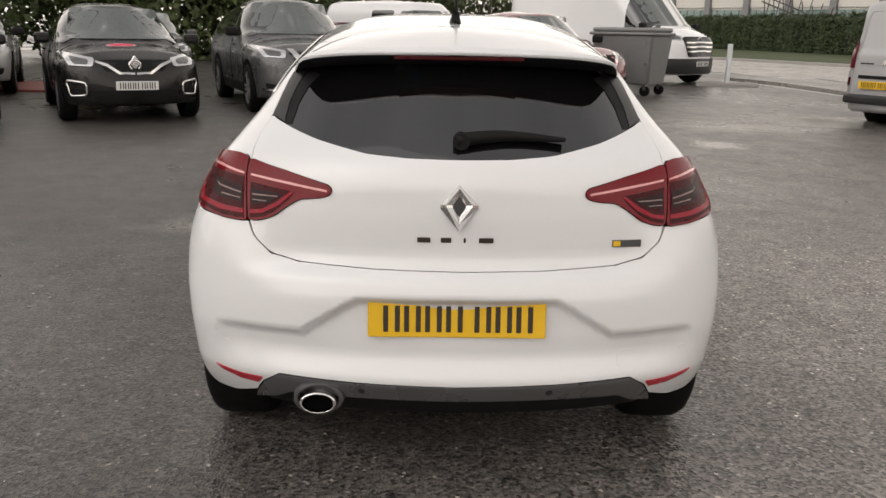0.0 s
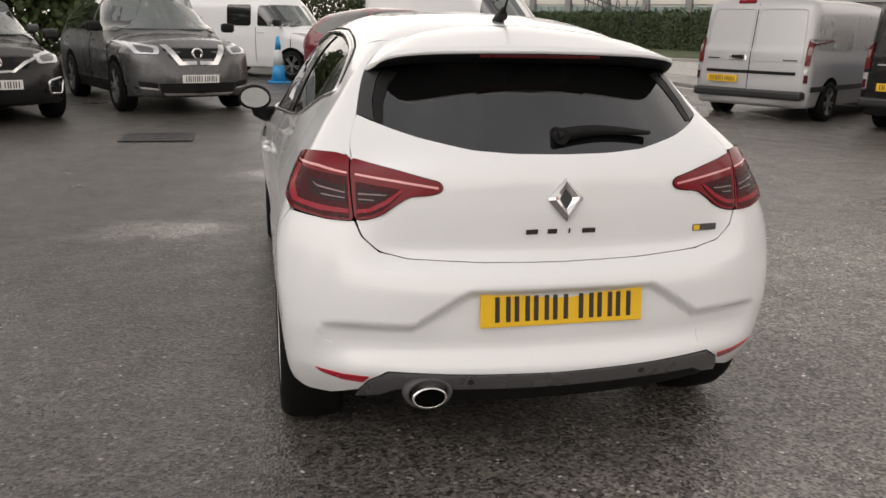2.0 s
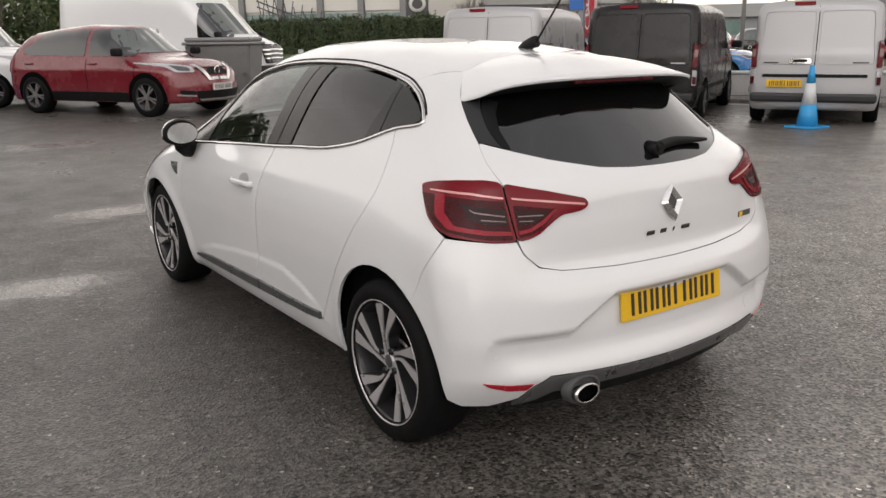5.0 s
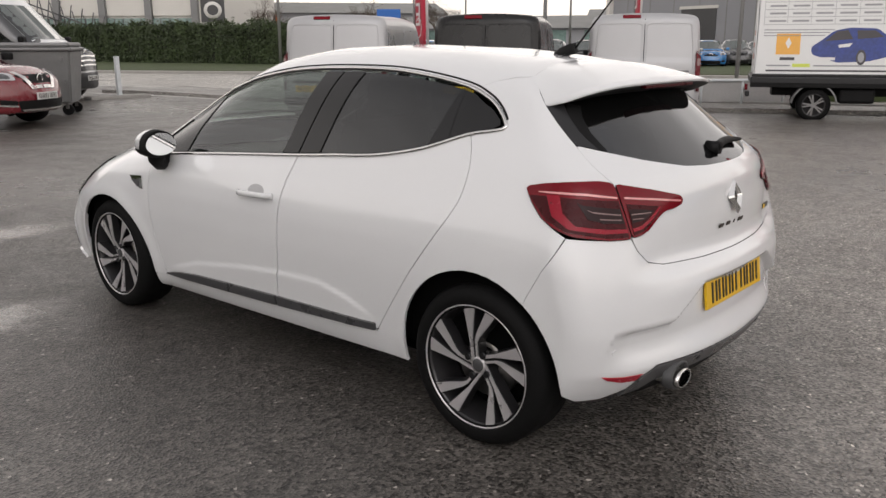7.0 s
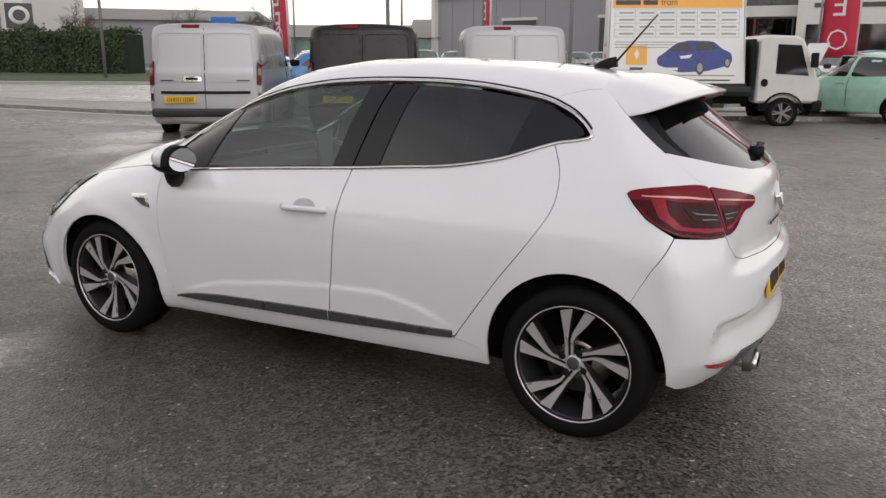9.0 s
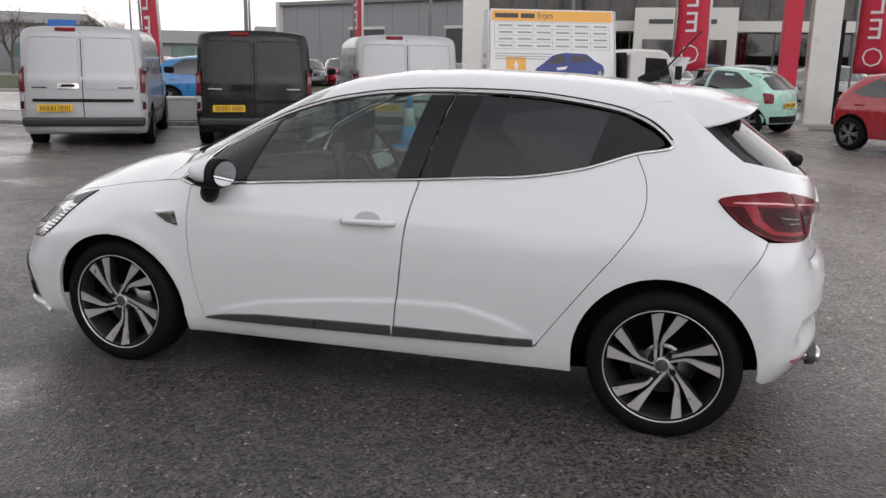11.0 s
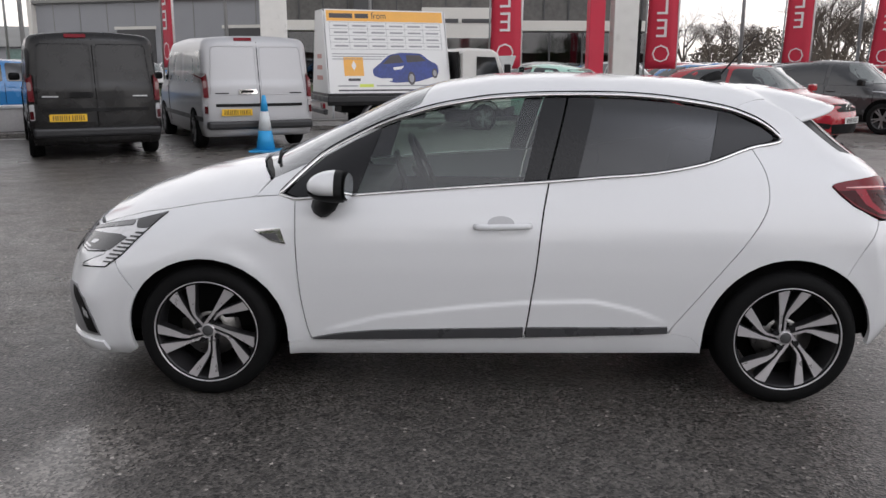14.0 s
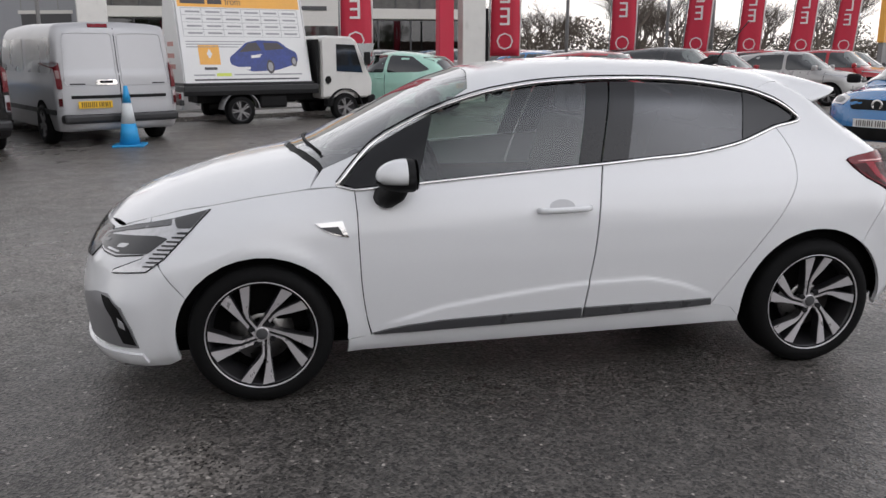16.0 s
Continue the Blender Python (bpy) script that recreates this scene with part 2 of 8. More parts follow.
def tube(points, r, n=8, closed=False, flat=1.0):
    """A swept round or flattened bar along points."""
    P = [Vector(p) for p in points]
    bm, rings = bmesh.new(), []
    for i, p in enumerate(P):
        d = (P[min(i + 1, len(P) - 1)] - P[max(i - 1, 0)]).normalized()
        side = d.cross(Vector((0, 0, 1)) if abs(d.z) < 0.9 else Vector((1, 0, 0))).normalized()
        up = side.cross(d)
        rings.append([bm.verts.new(p + side * (r * flat * math.cos(2 * math.pi * k / n)) + up * (r * math.sin(2 * math.pi * k / n))) for k in range(n)])
    for a, b in zip(rings, rings[1:]):
        for k in range(n):
            bm.faces.new((a[k], a[(k + 1) % n], b[(k + 1) % n], b[k])).smooth = True
    for ring in (rings[0], rings[-1]):
        bm.faces.new(ring)
    bmesh.ops.recalc_face_normals(bm, faces=bm.faces)
    return bm


def table(knots, smooth, lo, hi):
    """A smooth function through (at, value) knots."""
    k = np.array(sorted(knots), float)
    at = np.linspace(lo, hi, 1200)
    v = np.interp(at, k[:, 0], k[:, 1])
    w = max(1, int(smooth / (at[1] - at[0])))
    if w > 1:
        ker = np.hanning(2 * w + 3)
        v = np.convolve(np.pad(v, w + 1, mode="edge"), ker / ker.sum(), mode="valid")
    return lambda q: np.interp(q, at, v)


def step(a, b, x):
    t = np.clip((x - a) / (b - a), 0, 1)
    return t * t * (3 - 2 * t)


class Body:
    """A vehicle's outer skin: half-width as a function of length y and height z, rounded at the tail, the nose and the roof."""

    def __init__(self, width, tail, nose, top, tail_round, nose_round, roof=0.46, hood=0.22, boxy=5.0, crown=0.03, soft=0.06, hood_from=2.9, taper=None, extra=None, dent=None):
        self.w = table(width, 0.05, 0, 3)
        self.t, self.n = table(tail, 0.03, 0, 3), table(nose, 0.04, 0, 3)
        self.zt = table(top, soft, -1, 8)
        self.lt, self.ln = table(tail_round, 0.05, 0, 3), table(nose_round, 0.05, 0, 3)
        self.roof, self.hood, self.boxy, self.crown, self.hood_from = roof, hood, boxy, crown, hood_from
        self.taper = table(taper, 0.2, -1, 8) if taper else None
        self.extra, self.dent = extra, dent
        self.mid = float(np.mean([p[0] for p in top]))

    def half(self, x, y, z):
        X = self.w(z)
        if self.taper:
            X = X * self.taper(y)
        if self.extra:
            X = X + self.extra(y, z)
        yt = self.t(z) + (self.dent(x, z) if self.dent else 0)
        u = np.clip((y - yt) / self.lt(z), 0, 1)
        X = X * np.sqrt(np.clip(1 - (1 - u) ** 2, 0, 1))
        u = np.clip((self.n(z) - y) / self.ln(z), 0, 1)
        X = X * np.sqrt(np.clip(1 - (1 - u) ** 2, 0, 1))
        hood = step(self.hood_from - 0.15, self.hood_from + 0.25, y)
        high = self.roof + (self.hood - self.roof) * hood
        k = self.boxy + (3.2 - self.boxy) * hood
        zt = self.zt(y)
        w = np.clip((z + self.crown * (x / 0.6) ** 2 - (zt - high)) / high, 0, 1)
        return X * (1 - w ** k) ** (1 / k)

    def f(self, P):
        x = np.abs(P[:, 0])
        return x - self.half(x, P[:, 1], P[:, 2]) + 1e-4

    def shoot(self, o, d, far):
        """Points where rays from o, inside, along d leave the skin."""
        a, b = np.zeros(len(o)), np.full(len(o), float(far))
        for _ in range(27):
            m = (a + b) / 2
            inside = self.f(o + d * m[:, None]) < 0
            a, b = np.where(inside, m, a), np.where(inside, b, m)
        return o + d * ((a + b) / 2)[:, None]

    def normal(self, P):
        e, g = 0.004, []
        for k in range(3):
            q = np.zeros(3)
            q[k] = e
            g.append(self.f(P + q) - self.f(P - q))
        g = np.array(g).T
        return g / np.maximum(np.linalg.norm(g, axis=1), 1e-9)[:, None]

    # maps from a flat outline to the skin; each gives points
    def side(self, uv):
        """(y, z) on the left side."""
        uv = np.atleast_2d(np.array(uv, float))
        o = np.column_stack([np.zeros(len(uv)), uv])
        return self.shoot(o, np.tile([-1.0, 0, 0], (len(uv), 1)), 1.6)

    def rear(self, uv):
        """(x, z) seen from behind."""
        uv = np.atleast_2d(np.array(uv, float))
        o = np.column_stack([uv[:, 0], np.full(len(uv), 1.0), uv[:, 1]])
        return self.shoot(o, np.tile([0, -1.0, 0], (len(uv), 1)), 2.0)

    def front(self, uv):
        """(x, z) seen from ahead."""
        uv = np.atleast_2d(np.array(uv, float))
        o = np.column_stack([uv[:, 0], np.full(len(uv), self.mid), uv[:, 1]])
        return self.shoot(o, np.tile([0, 1.0, 0], (len(uv), 1)), 2.5)

    def above(self, uv):
        """(x, y) seen from above."""
        uv = np.atleast_2d(np.array(uv, float))
        o = np.column_stack([uv, np.full(len(uv), 0.6)])
        return self.shoot(o, np.tile([0, 0, 1.0], (len(uv), 1)), 2.5)


class Round:
    """A flat chart of a Body's skin: 'post' turns round an upright axis at y0, 'spine' round a lengthwise axis at height z0."""

    def __init__(self, body, kind, at, radius):
        self.body, self.kind, self.at, self.radius = body, kind, at, radius

    def chart(self, P):
        P = np.atleast_2d(P)
        if self.kind == "post":
            return np.column_stack([np.arctan2(P[:, 0], self.at - P[:, 1]) * self.radius, P[:, 2]])
        if self.kind == "bow":
            return np.column_stack([np.arctan2(P[:, 0], P[:, 1] - self.at) * self.radius, P[:, 2]])
        return np.column_stack([np.arctan2(P[:, 0], P[:, 2] - self.at) * self.radius, P[:, 1]])

    def __call__(self, uv):
        uv = np.atleast_2d(np.array(uv, float))
        a = uv[:, 0] / self.radius
        n, one, nil = len(uv), np.ones(len(uv)), np.zeros(len(uv))
        if self.kind == "post":
            o, d = np.column_stack([nil, self.at * one, uv[:, 1]]), np.column_stack([np.sin(a), -np.cos(a), nil])
        elif self.kind == "bow":
            o, d = np.column_stack([nil, self.at * one, uv[:, 1]]), np.column_stack([np.sin(a), np.cos(a), nil])
        else:
            o, d = np.column_stack([nil, uv[:, 1], self.at * one]), np.column_stack([np.sin(a), nil, np.cos(a)])
        return self.body.shoot(o, d, 3.0)


def in_poly(pts, poly):
    x, y = pts[:, 0], pts[:, 1]
    ins = np.zeros(len(pts), bool)
    x0, y0 = poly[-1]
    for x1, y1 in poly:
        c = ((y1 > y) != (y0 > y)) & (x < (x0 - x1) * (y - y1) / ((y0 - y1) if y0 != y1 else 1e-12) + x1)
        ins ^= c
        x0, y0 = x1, y1
    return ins


def dense(poly, gap, closed=True):
    out = []
    pts = [np.array(p, float) for p in poly]
    for a, b in zip(pts, pts[1:] + pts[:1] if closed else pts[1:]):
        k = max(1, int(np.linalg.norm(b - a) / gap + 0.5))
        out += [a + (b - a) * i / k for i in range(k)]
    if not closed:
        out.append(pts[-1])
    return np.array(out)


def rounded(poly, r, n=4):
    """The outline with its corners rounded."""
    P, out = [np.array(p, float) for p in poly], []
    for i, p in enumerate(P):
        a, b = P[i - 1] - p, P[(i + 1) % len(P)] - p
        la, lb = np.linalg.norm(a), np.linalg.norm(b)
        k = min(r, la * 0.45, lb * 0.45)
        s, e = p + a / la * k, p + b / lb * k
        for j in range(n + 1):
            t = j / n
            out.append((1 - t) ** 2 * s + 2 * t * (1 - t) * p + t * t * e)
    return out


def shrunk(poly, g):
    P = np.array(poly, float)
    area = 0.5 * np.sum(P[:, 0] * np.roll(P[:, 1], -1) - np.roll(P[:, 0], -1) * P[:, 1])
    d = np.roll(P, -1, 0) - np.roll(P, 1, 0)
    d /= np.maximum(np.linalg.norm(d, axis=1), 1e-9)[:, None]
    n = np.column_stack([-d[:, 1], d[:, 0]]) * (1 if area > 0 else -1)
    return P + n * g


PANELS = {}


def skin(name, body, chart, poly, gap=0.03, depth=0.012, lift=0.0, holes=(), inset=0.0, mirror=False):
    """A panel: an outline on a chart, laid on the skin, with edges that turn inwards. Its shading follows the skin itself."""
    key = (str(chart), np.array(poly, float).tobytes(), gap, depth, lift, inset)
    if key not in PANELS:
        PANELS[key] = skin_sheet(body, chart, poly, gap, depth, lift, holes, inset)
    verts, faces, N, nf = PANELS[key]
    V = np.array(verts)
    if mirror:
        V = V * np.array([-1, 1, 1])
        faces = [f[::-1] for f in faces]
        N = N * np.array([-1, 1, 1])
    me = bpy.data.meshes.new(name)
    me.from_pydata(V.tolist(), [], faces)
    me.polygons.foreach_set("use_smooth", [i < nf for i in range(len(me.polygons))])
    me.update()
    loops_n = [N[j] for f in faces[:nf] for j in f]
    side = np.array(faces[nf:])
    if len(side):
        turned = np.cross(V[side[:, 1]] - V[side[:, 0]], V[side[:, 2]] - V[side[:, 1]])
        turned /= np.maximum(np.linalg.norm(turned, axis=1), 1e-12)[:, None]
        loops_n += list(np.repeat(turned, 4, axis=0))
    me.normals_split_custom_set([tuple(n) for n in loops_n])
    return me


def skin_sheet(body, chart, poly, gap, depth, lift, holes, inset):
    """Points, faces and normals of a panel."""
    from mathutils.geometry import delaunay_2d_cdt
    edge = dense(poly, gap)
    if inset:
        edge = shrunk(edge, inset)
    loops = [edge] + [dense(h, gap) for h in holes]
    lo, hi = edge.min(0), edge.max(0)
    gx, gy = np.meshgrid(np.arange(lo[0] + gap / 2, hi[0], gap), np.arange(lo[1] + gap / 2, hi[1], gap))
    grid = np.column_stack([gx.ravel(), gy.ravel()])
    every = np.concatenate(loops)
    keep = in_poly(grid, edge)
    for h in loops[1:]:
        keep &= ~in_poly(grid, h)
    grid = grid[keep]
    if len(grid):
        near = np.min(np.linalg.norm(grid[:, None] - every[None], axis=2), axis=1)
        grid = grid[near > gap * 0.5]
    cons, k = [], 0
    for lp in loops:
        cons += [(k + i, k + (i + 1) % len(lp)) for i in range(len(lp))]
        k += len(lp)
    allp = np.concatenate([every, grid]) if len(grid) else every
    vs, _, fs, *_ = delaunay_2d_cdt([Vector(p) for p in allp], cons, [], 0, 1e-7)
    uv = np.array([tuple(v) for v in vs])
    mid = np.array([uv[list(f)].mean(0) for f in fs])
    ok = in_poly(mid, edge)
    for h in loops[1:]:
        ok &= ~in_poly(mid, h)
    fs = [tuple(f) for f, o in zip(fs, ok) if o]
    P = chart(uv)
    N = body.normal(P)
    # slopes of the skin along the chart, for the finely meshed panels
    e_ = 0.005
    fine = gap < 0.045
    uv_ = uv if fine else uv[:1]
    du = chart(uv_ + np.array([e_, 0])) - chart(uv_ - np.array([e_, 0]))
    dv = chart(uv_ + np.array([0, e_])) - chart(uv_ - np.array([0, e_]))
    M = np.cross(du, dv)
    size = np.linalg.norm(M, axis=1)
    M = M / np.maximum(size, 1e-12)[:, None]
    M *= np.sign(np.sum(M * N[:len(M)], axis=1))[:, None]
    sound = (size > 1e-9) & (np.linalg.norm(du, axis=1) < 0.15) & (np.linalg.norm(dv, axis=1) < 0.15) & (np.linalg.norm(M, axis=1) > 0.5)
    if fine:
        N = np.where(sound[:, None], M, N)
    P = P + N * lift
    faces = []
    count = {}
    tri = np.array([f[:3] for f in fs])
    out = np.sum(np.cross(P[tri[:, 1]] - P[tri[:, 0]], P[tri[:, 2]] - P[tri[:, 0]]) * N[tri].sum(1), axis=1)
    for f, o_ in zip(fs, out):
        if o_ < 0:
            f = f[::-1]
        faces.append(f)
        for i, j in zip(f, f[1:] + f[:1]):
            count[(i, j)] = 1
    rim = [e for e in count if (e[1], e[0]) not in count]
    inner = {}
    verts = P.tolist()
    for i in {i for e in rim for i in e}:
        inner[i] = len(verts)
        verts.append((P[i] - N[i] * depth).tolist())
    nf = len(faces)
    faces += [(e[1], e[0], inner[e[0]], inner[e[1]]) for e in rim]
    return verts, faces, N, nf


def hull(name, body, length, n=(10, 34, 12), z0=0.2, z1=1.4, pull=0.0, keep=None):
    """The whole skin as one closed mesh, cast from a box outwards."""
    bm = bmesh.new()
    bmesh.ops.create_cube(bm, size=2)
    bmesh.ops.subdivide_edges(bm, edges=list(bm.edges), cuts=n[1], use_grid_fill=True)
    P = np.array([tuple(v.co) for v in bm.verts])
    zm = (z0 + z1) / 2 - 0.08
    tgt = np.column_stack([P[:, 0] * 0.95, (P[:, 1] + 1) / 2 * length, z0 + (P[:, 2] + 1) / 2 * (z1 - z0 + 0.15)])
    ax = np.column_stack([np.zeros(len(P)), np.clip(tgt[:, 1], 0.75, length - 0.85), np.full(len(P), zm)])
    low = tgt[:, 2] < zm
    d = tgt - ax
    d /= np.maximum(np.linalg.norm(d, axis=1), 1e-6)[:, None]
    far = np.where(d[:, 2] < -1e-3, (z0 - zm) / np.minimum(d[:, 2], -1e-3), 6.0)
    a, b = np.zeros(len(P)), np.minimum(far, 6.0)
    top = b.copy()
    for _ in range(30):
        m = (a + b) / 2
        ins = body.f(ax + d * m[:, None]) < 0
        a, b = np.where(ins, m, a), np.where(ins, b, m)
    Q = ax + d * (a - pull)[:, None]
    for v, q in zip(bm.verts, Q):
        v.co = q
    for f in bm.faces:
        f.smooth = True
    bmesh.ops.recalc_face_normals(bm, faces=bm.faces)
    me = bpy.data.meshes.new(name)
    bm.to_mesh(me)
    bm.free()
    return me


def on(body, chart, pts):
    """Outline points, given as ('s', y, z) on the side or ('r', x, z) on the tail or ('f', x, z) on the nose, in a chart."""
    out = []
    for k, a, b in pts:
        P = {"s": body.side, "r": body.rear, "f": body.front, "a": body.above}[k]([(a, b)])
        out.append(tuple(chart.chart(P)[0]))
    return out


def arc(cy, cz, ry, rz, a0, a1, n=14):
    return [(cy + ry * math.cos(radians(a0 + (a1 - a0) * i / n)), cz + rz * math.sin(radians(a0 + (a1 - a0) * i / n))) for i in range(n + 1)]


def plate(parent, m, mat):
    """A number plate with its writing as plain bars. m: its middle, facing -y."""
    bm = bmesh.new()
    add_box(bm, -0.26, 0.26, -0.006, 0.004, -0.0555, 0.0555, 0.003, m)
    p = part("number_plate", bm, mat, parent, "yellow number plate" if mat is PLATE_YELLOW else "white number plate")
    x = -0.215
    for k in range(7):
        for u in (0.0, 0.034):
            part("bar", box(x + u, x + u + 0.0145, -0.009, -0.0055, -0.039, 0.039, 0.002, m), PLATE_BLACK, p)
        x += 0.061 if k != 3 else 0.083
    return p

# ---- the white hatchback ----
CREASE = table([(1.1, 0.33), (1.16, 0.37), (1.31, 0.43), (1.49, 0.47), (1.79, 0.46), (2.06, 0.435), (2.43, 0.385), (2.68, 0.315), (2.8, 0.28)], 0.05, 0, 4)


def flanks(y, z):
    ledge = 0.0085 * step(CREASE(y) + 0.012, CREASE(y) - 0.014, z) * step(0.2, 0.3, z) * step(1.12, 1.3, y) * step(2.74, 2.55, y)
    wing = 0.018 * np.exp(-((y - 3.2) / 0.4) ** 2 - ((z - 0.58) / 0.2) ** 2)
    rl = np.hypot(y - 0.64, z - 0.305)
    rf = np.hypot(y - 3.205, z - 0.30)
    lips = 0.006 * np.exp(-((rl - 0.36) / 0.05) ** 2) + 0.012 * np.exp(-((rf - 0.36) / 0.05) ** 2)
    narrow = -0.055 * step(1.5, 0.3, y) * step(0.95, 1.2, z)
    return ledge + wing + lips + narrow


def scoop(x, z):
    """The hollow round the rear number plate; the shelf under the tailgate fades towards the corners."""
    line = np.interp(x, [0, 0.29, 0.33, 0.46, 0.72, 0.76], [0.625, 0.622, 0.6, 0.515, 0.515, 0.42])
    hollow = 0.036 * step(line + 0.012, line - 0.026, z) * step(0.35, 0.46, z) * step(0.77, 0.62, x)
    even = -0.012 + 0.07 * step(0.55, 1.0, z)
    shelf = (CAR.t(z) - even) * step(0.45, 0.68, x) * step(0.5, 0.58, z) * step(1.04, 0.94, z)
    return hollow - shelf


CAR = Body(
    width=[(0.1, 0.7), (0.17, 0.755), (0.21, 0.79), (0.3, 0.812), (0.45, 0.832), (0.6, 0.846), (0.72, 0.846), (0.8, 0.832), (0.88, 0.8), (0.93, 0.772), (0.98, 0.747), (1.34, 0.592), (1.46, 0.55)],
    tail=[(0.15, 0.16), (0.24, 0.07), (0.3, 0.03), (0.36, -0.002), (0.5, -0.014), (0.62, -0.012), (0.68, 0.005), (0.705, 0.045), (0.74, 0.056), (0.85, 0.05), (0.95, 0.058), (1.0, 0.078), (1.03, 0.11), (1.28, 0.43), (1.36, 0.6), (1.45, 0.9)],
    nose=[(0.15, 4.0), (0.2, 4.03), (0.3, 4.045), (0.5, 4.06), (0.62, 4.06), (0.72, 4.01), (0.8, 3.92), (0.9, 3.75), (1.0, 3.5), (1.1, 3.3), (1.5, 2.9)],
    top=[(0.2, 1.315), (0.41, 1.345), (0.71, 1.39), (1.15, 1.43), (1.59, 1.445), (1.91, 1.435), (2.17, 1.4), (2.35, 1.345), (2.98, 1.045), (3.08, 1.015), (3.21, 0.995), (3.44, 0.945), (3.66, 0.875), (3.83, 0.8), (3.95, 0.7), (4.05, 0.5)],
    tail_round=[(0.2, 0.28), (0.5, 0.28), (0.7, 0.31), (1.1, 0.33), (1.25, 0.22)],
    nose_round=[(0.2, 0.36), (0.45, 0.4), (0.6, 0.6), (0.7, 0.78), (0.85, 0.92), (1.0, 1.0)],
    extra=flanks, dent=scoop)
POST = Round(CAR, "post", 0.9, 0.85)
BOW = Round(CAR, "bow", 3.0, 0.85)
SPINE = Round(CAR, "spine", 0.7, 0.62)
HOOD = Round(CAR, "spine", 0.45, 0.62)

REAR_ARCH = (0.64, 0.305, 0.362, 0.362)
FRONT_ARCH = (3.205, 0.3, 0.358, 0.348)
TRIM_UP = [(2.875, 0.915), (2.78, 1.01), (2.69, 1.085), (2.56, 1.155), (2.43, 1.215), (2.3, 1.26), (2.18, 1.293), (2.05, 1.316), (1.93, 1.332), (1.76, 1.343), (1.6, 1.347), (1.45, 1.347), (1.31, 1.343), (1.18, 1.333), (1.06, 1.318), (0.96, 1.302), (0.87, 1.283), (0.8, 1.258), (0.75, 1.235), (0.7, 1.2), (0.668, 1.168)]
TRIM_LOW = [(0.672, 1.148), (0.72, 1.138), (0.81, 1.122), (0.97, 1.068), (1.08, 1.042), (1.21, 1.02), (1.33, 1.008), (1.45, 1.0), (1.69, 0.98), (2.06, 0.955), (2.43, 0.928), (2.8, 0.899)]
GATE_SEAM = [("r", -0.615, 0.985), ("s", 0.307, 1.049), ("s", 0.393, 1.108), ("s", 0.476, 1.171), ("s", 0.554, 1.237), ("s", 0.642, 1.307), ("s", 0.682, 1.329)]


def curve(pts, n=6):
    """A smooth line through points."""
    P = [np.array(p, float) for p in pts]
    out = []
    for i in range(len(P) - 1):
        a, b, c, d = P[max(i - 1, 0)], P[i], P[i + 1], P[min(i + 2, len(P) - 1)]
        for j in range(n):
            t = j / n
            out.append(tuple(0.5 * (2 * b + (c - a) * t + (2 * a - 5 * b + 4 * c - d) * t * t + (3 * b - a - 3 * c + d) * t ** 3)))
    out.append(tuple(P[-1]))
    return out


car = thing("hatchback", "white five-door hatchback with dark rear glass and alloy wheels", "car")


def panel(name, mat, poly, chart, parent=None, label="", both=True, **k):
    """A panel on the left and, mirrored, on the right."""
    made = []
    for mirror in ((False, True) if both else (False,)):
        made.append(part(name, skin(name, CAR, chart, poly, mirror=mirror, **k), mat, parent or car, label))
    return made


# added near-black lining; its colour stands for the dark inside the body
inner = part("inner_shell", hull("inner_shell", CAR, 4.05, n=(1, 22, 1), z0=0.27, z1=0.86, pull=0.06), SHADE_BLACK, car)
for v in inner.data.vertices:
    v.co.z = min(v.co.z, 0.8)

# plain floor block, added to deepen the shadow under the car
part("underbody", box(-0.58, 0.58, 0.5, 3.75, 0.16, 0.26, 0.02), SHADE_BLACK, car)
# doors
FD = [(2.803, 0.897)] + curve([(2.797, 0.8), (2.795, 0.7), (2.785, 0.5), (2.765, 0.35), (2.745, 0.272)]) + [(2.43, 0.28), (1.788, 0.297)] + curve([(1.782, 0.32), (1.765, 0.45), (1.745, 0.6), (1.728, 0.77), (1.712, 0.88), (1.69, 0.98)]) + TRIM_LOW[9:11]
RD = [(1.69, 0.98)] + curve([(1.712, 0.88), (1.728, 0.77), (1.745, 0.6), (1.765, 0.45), (1.782, 0.32), (1.788, 0.297)]) + [(1.15, 0.325)] + curve([(1.135, 0.345), (1.063, 0.445), (0.95, 0.599), (0.839, 0.744), (0.763, 0.861), (0.742, 0.94), (0.752, 1.03), (0.795, 1.118)]) + TRIM_LOW[2:8]
doors = []
for nm, outline in (("front_door", FD), ("rear_door", RD)):
    doors.append(panel(nm, WHITE_PAINT, outline, CAR.side, gap=0.0115, inset=0.0034))
# wing
FW = [(2.878, 0.912), (2.803, 0.897)] + curve([(2.797, 0.8), (2.795, 0.7), (2.785, 0.5), (2.765, 0.35), (2.745, 0.262)]) + [(2.845, 0.255)] + arc(*FRONT_ARCH, 187, 32) + [(3.6, 0.6), (3.64, 0.7), (3.66, 0.775), (3.53, 0.81), (3.41, 0.832), (3.22, 0.868), (3.02, 0.897)]
panel("front_wing", WHITE_PAINT, FW, CAR.side, gap=0.025, inset=0.001)
# sill
SILL = [(2.845, 0.252), (2.745, 0.265), (2.43, 0.273), (1.79, 0.29), (1.15, 0.318), (1.05, 0.3), (1.003, 0.25), (1.0, 0.222), (2.85, 0.185)]
panel("sill", WHITE_PAINT, SILL, CAR.side, gap=0.025, inset=0.001)
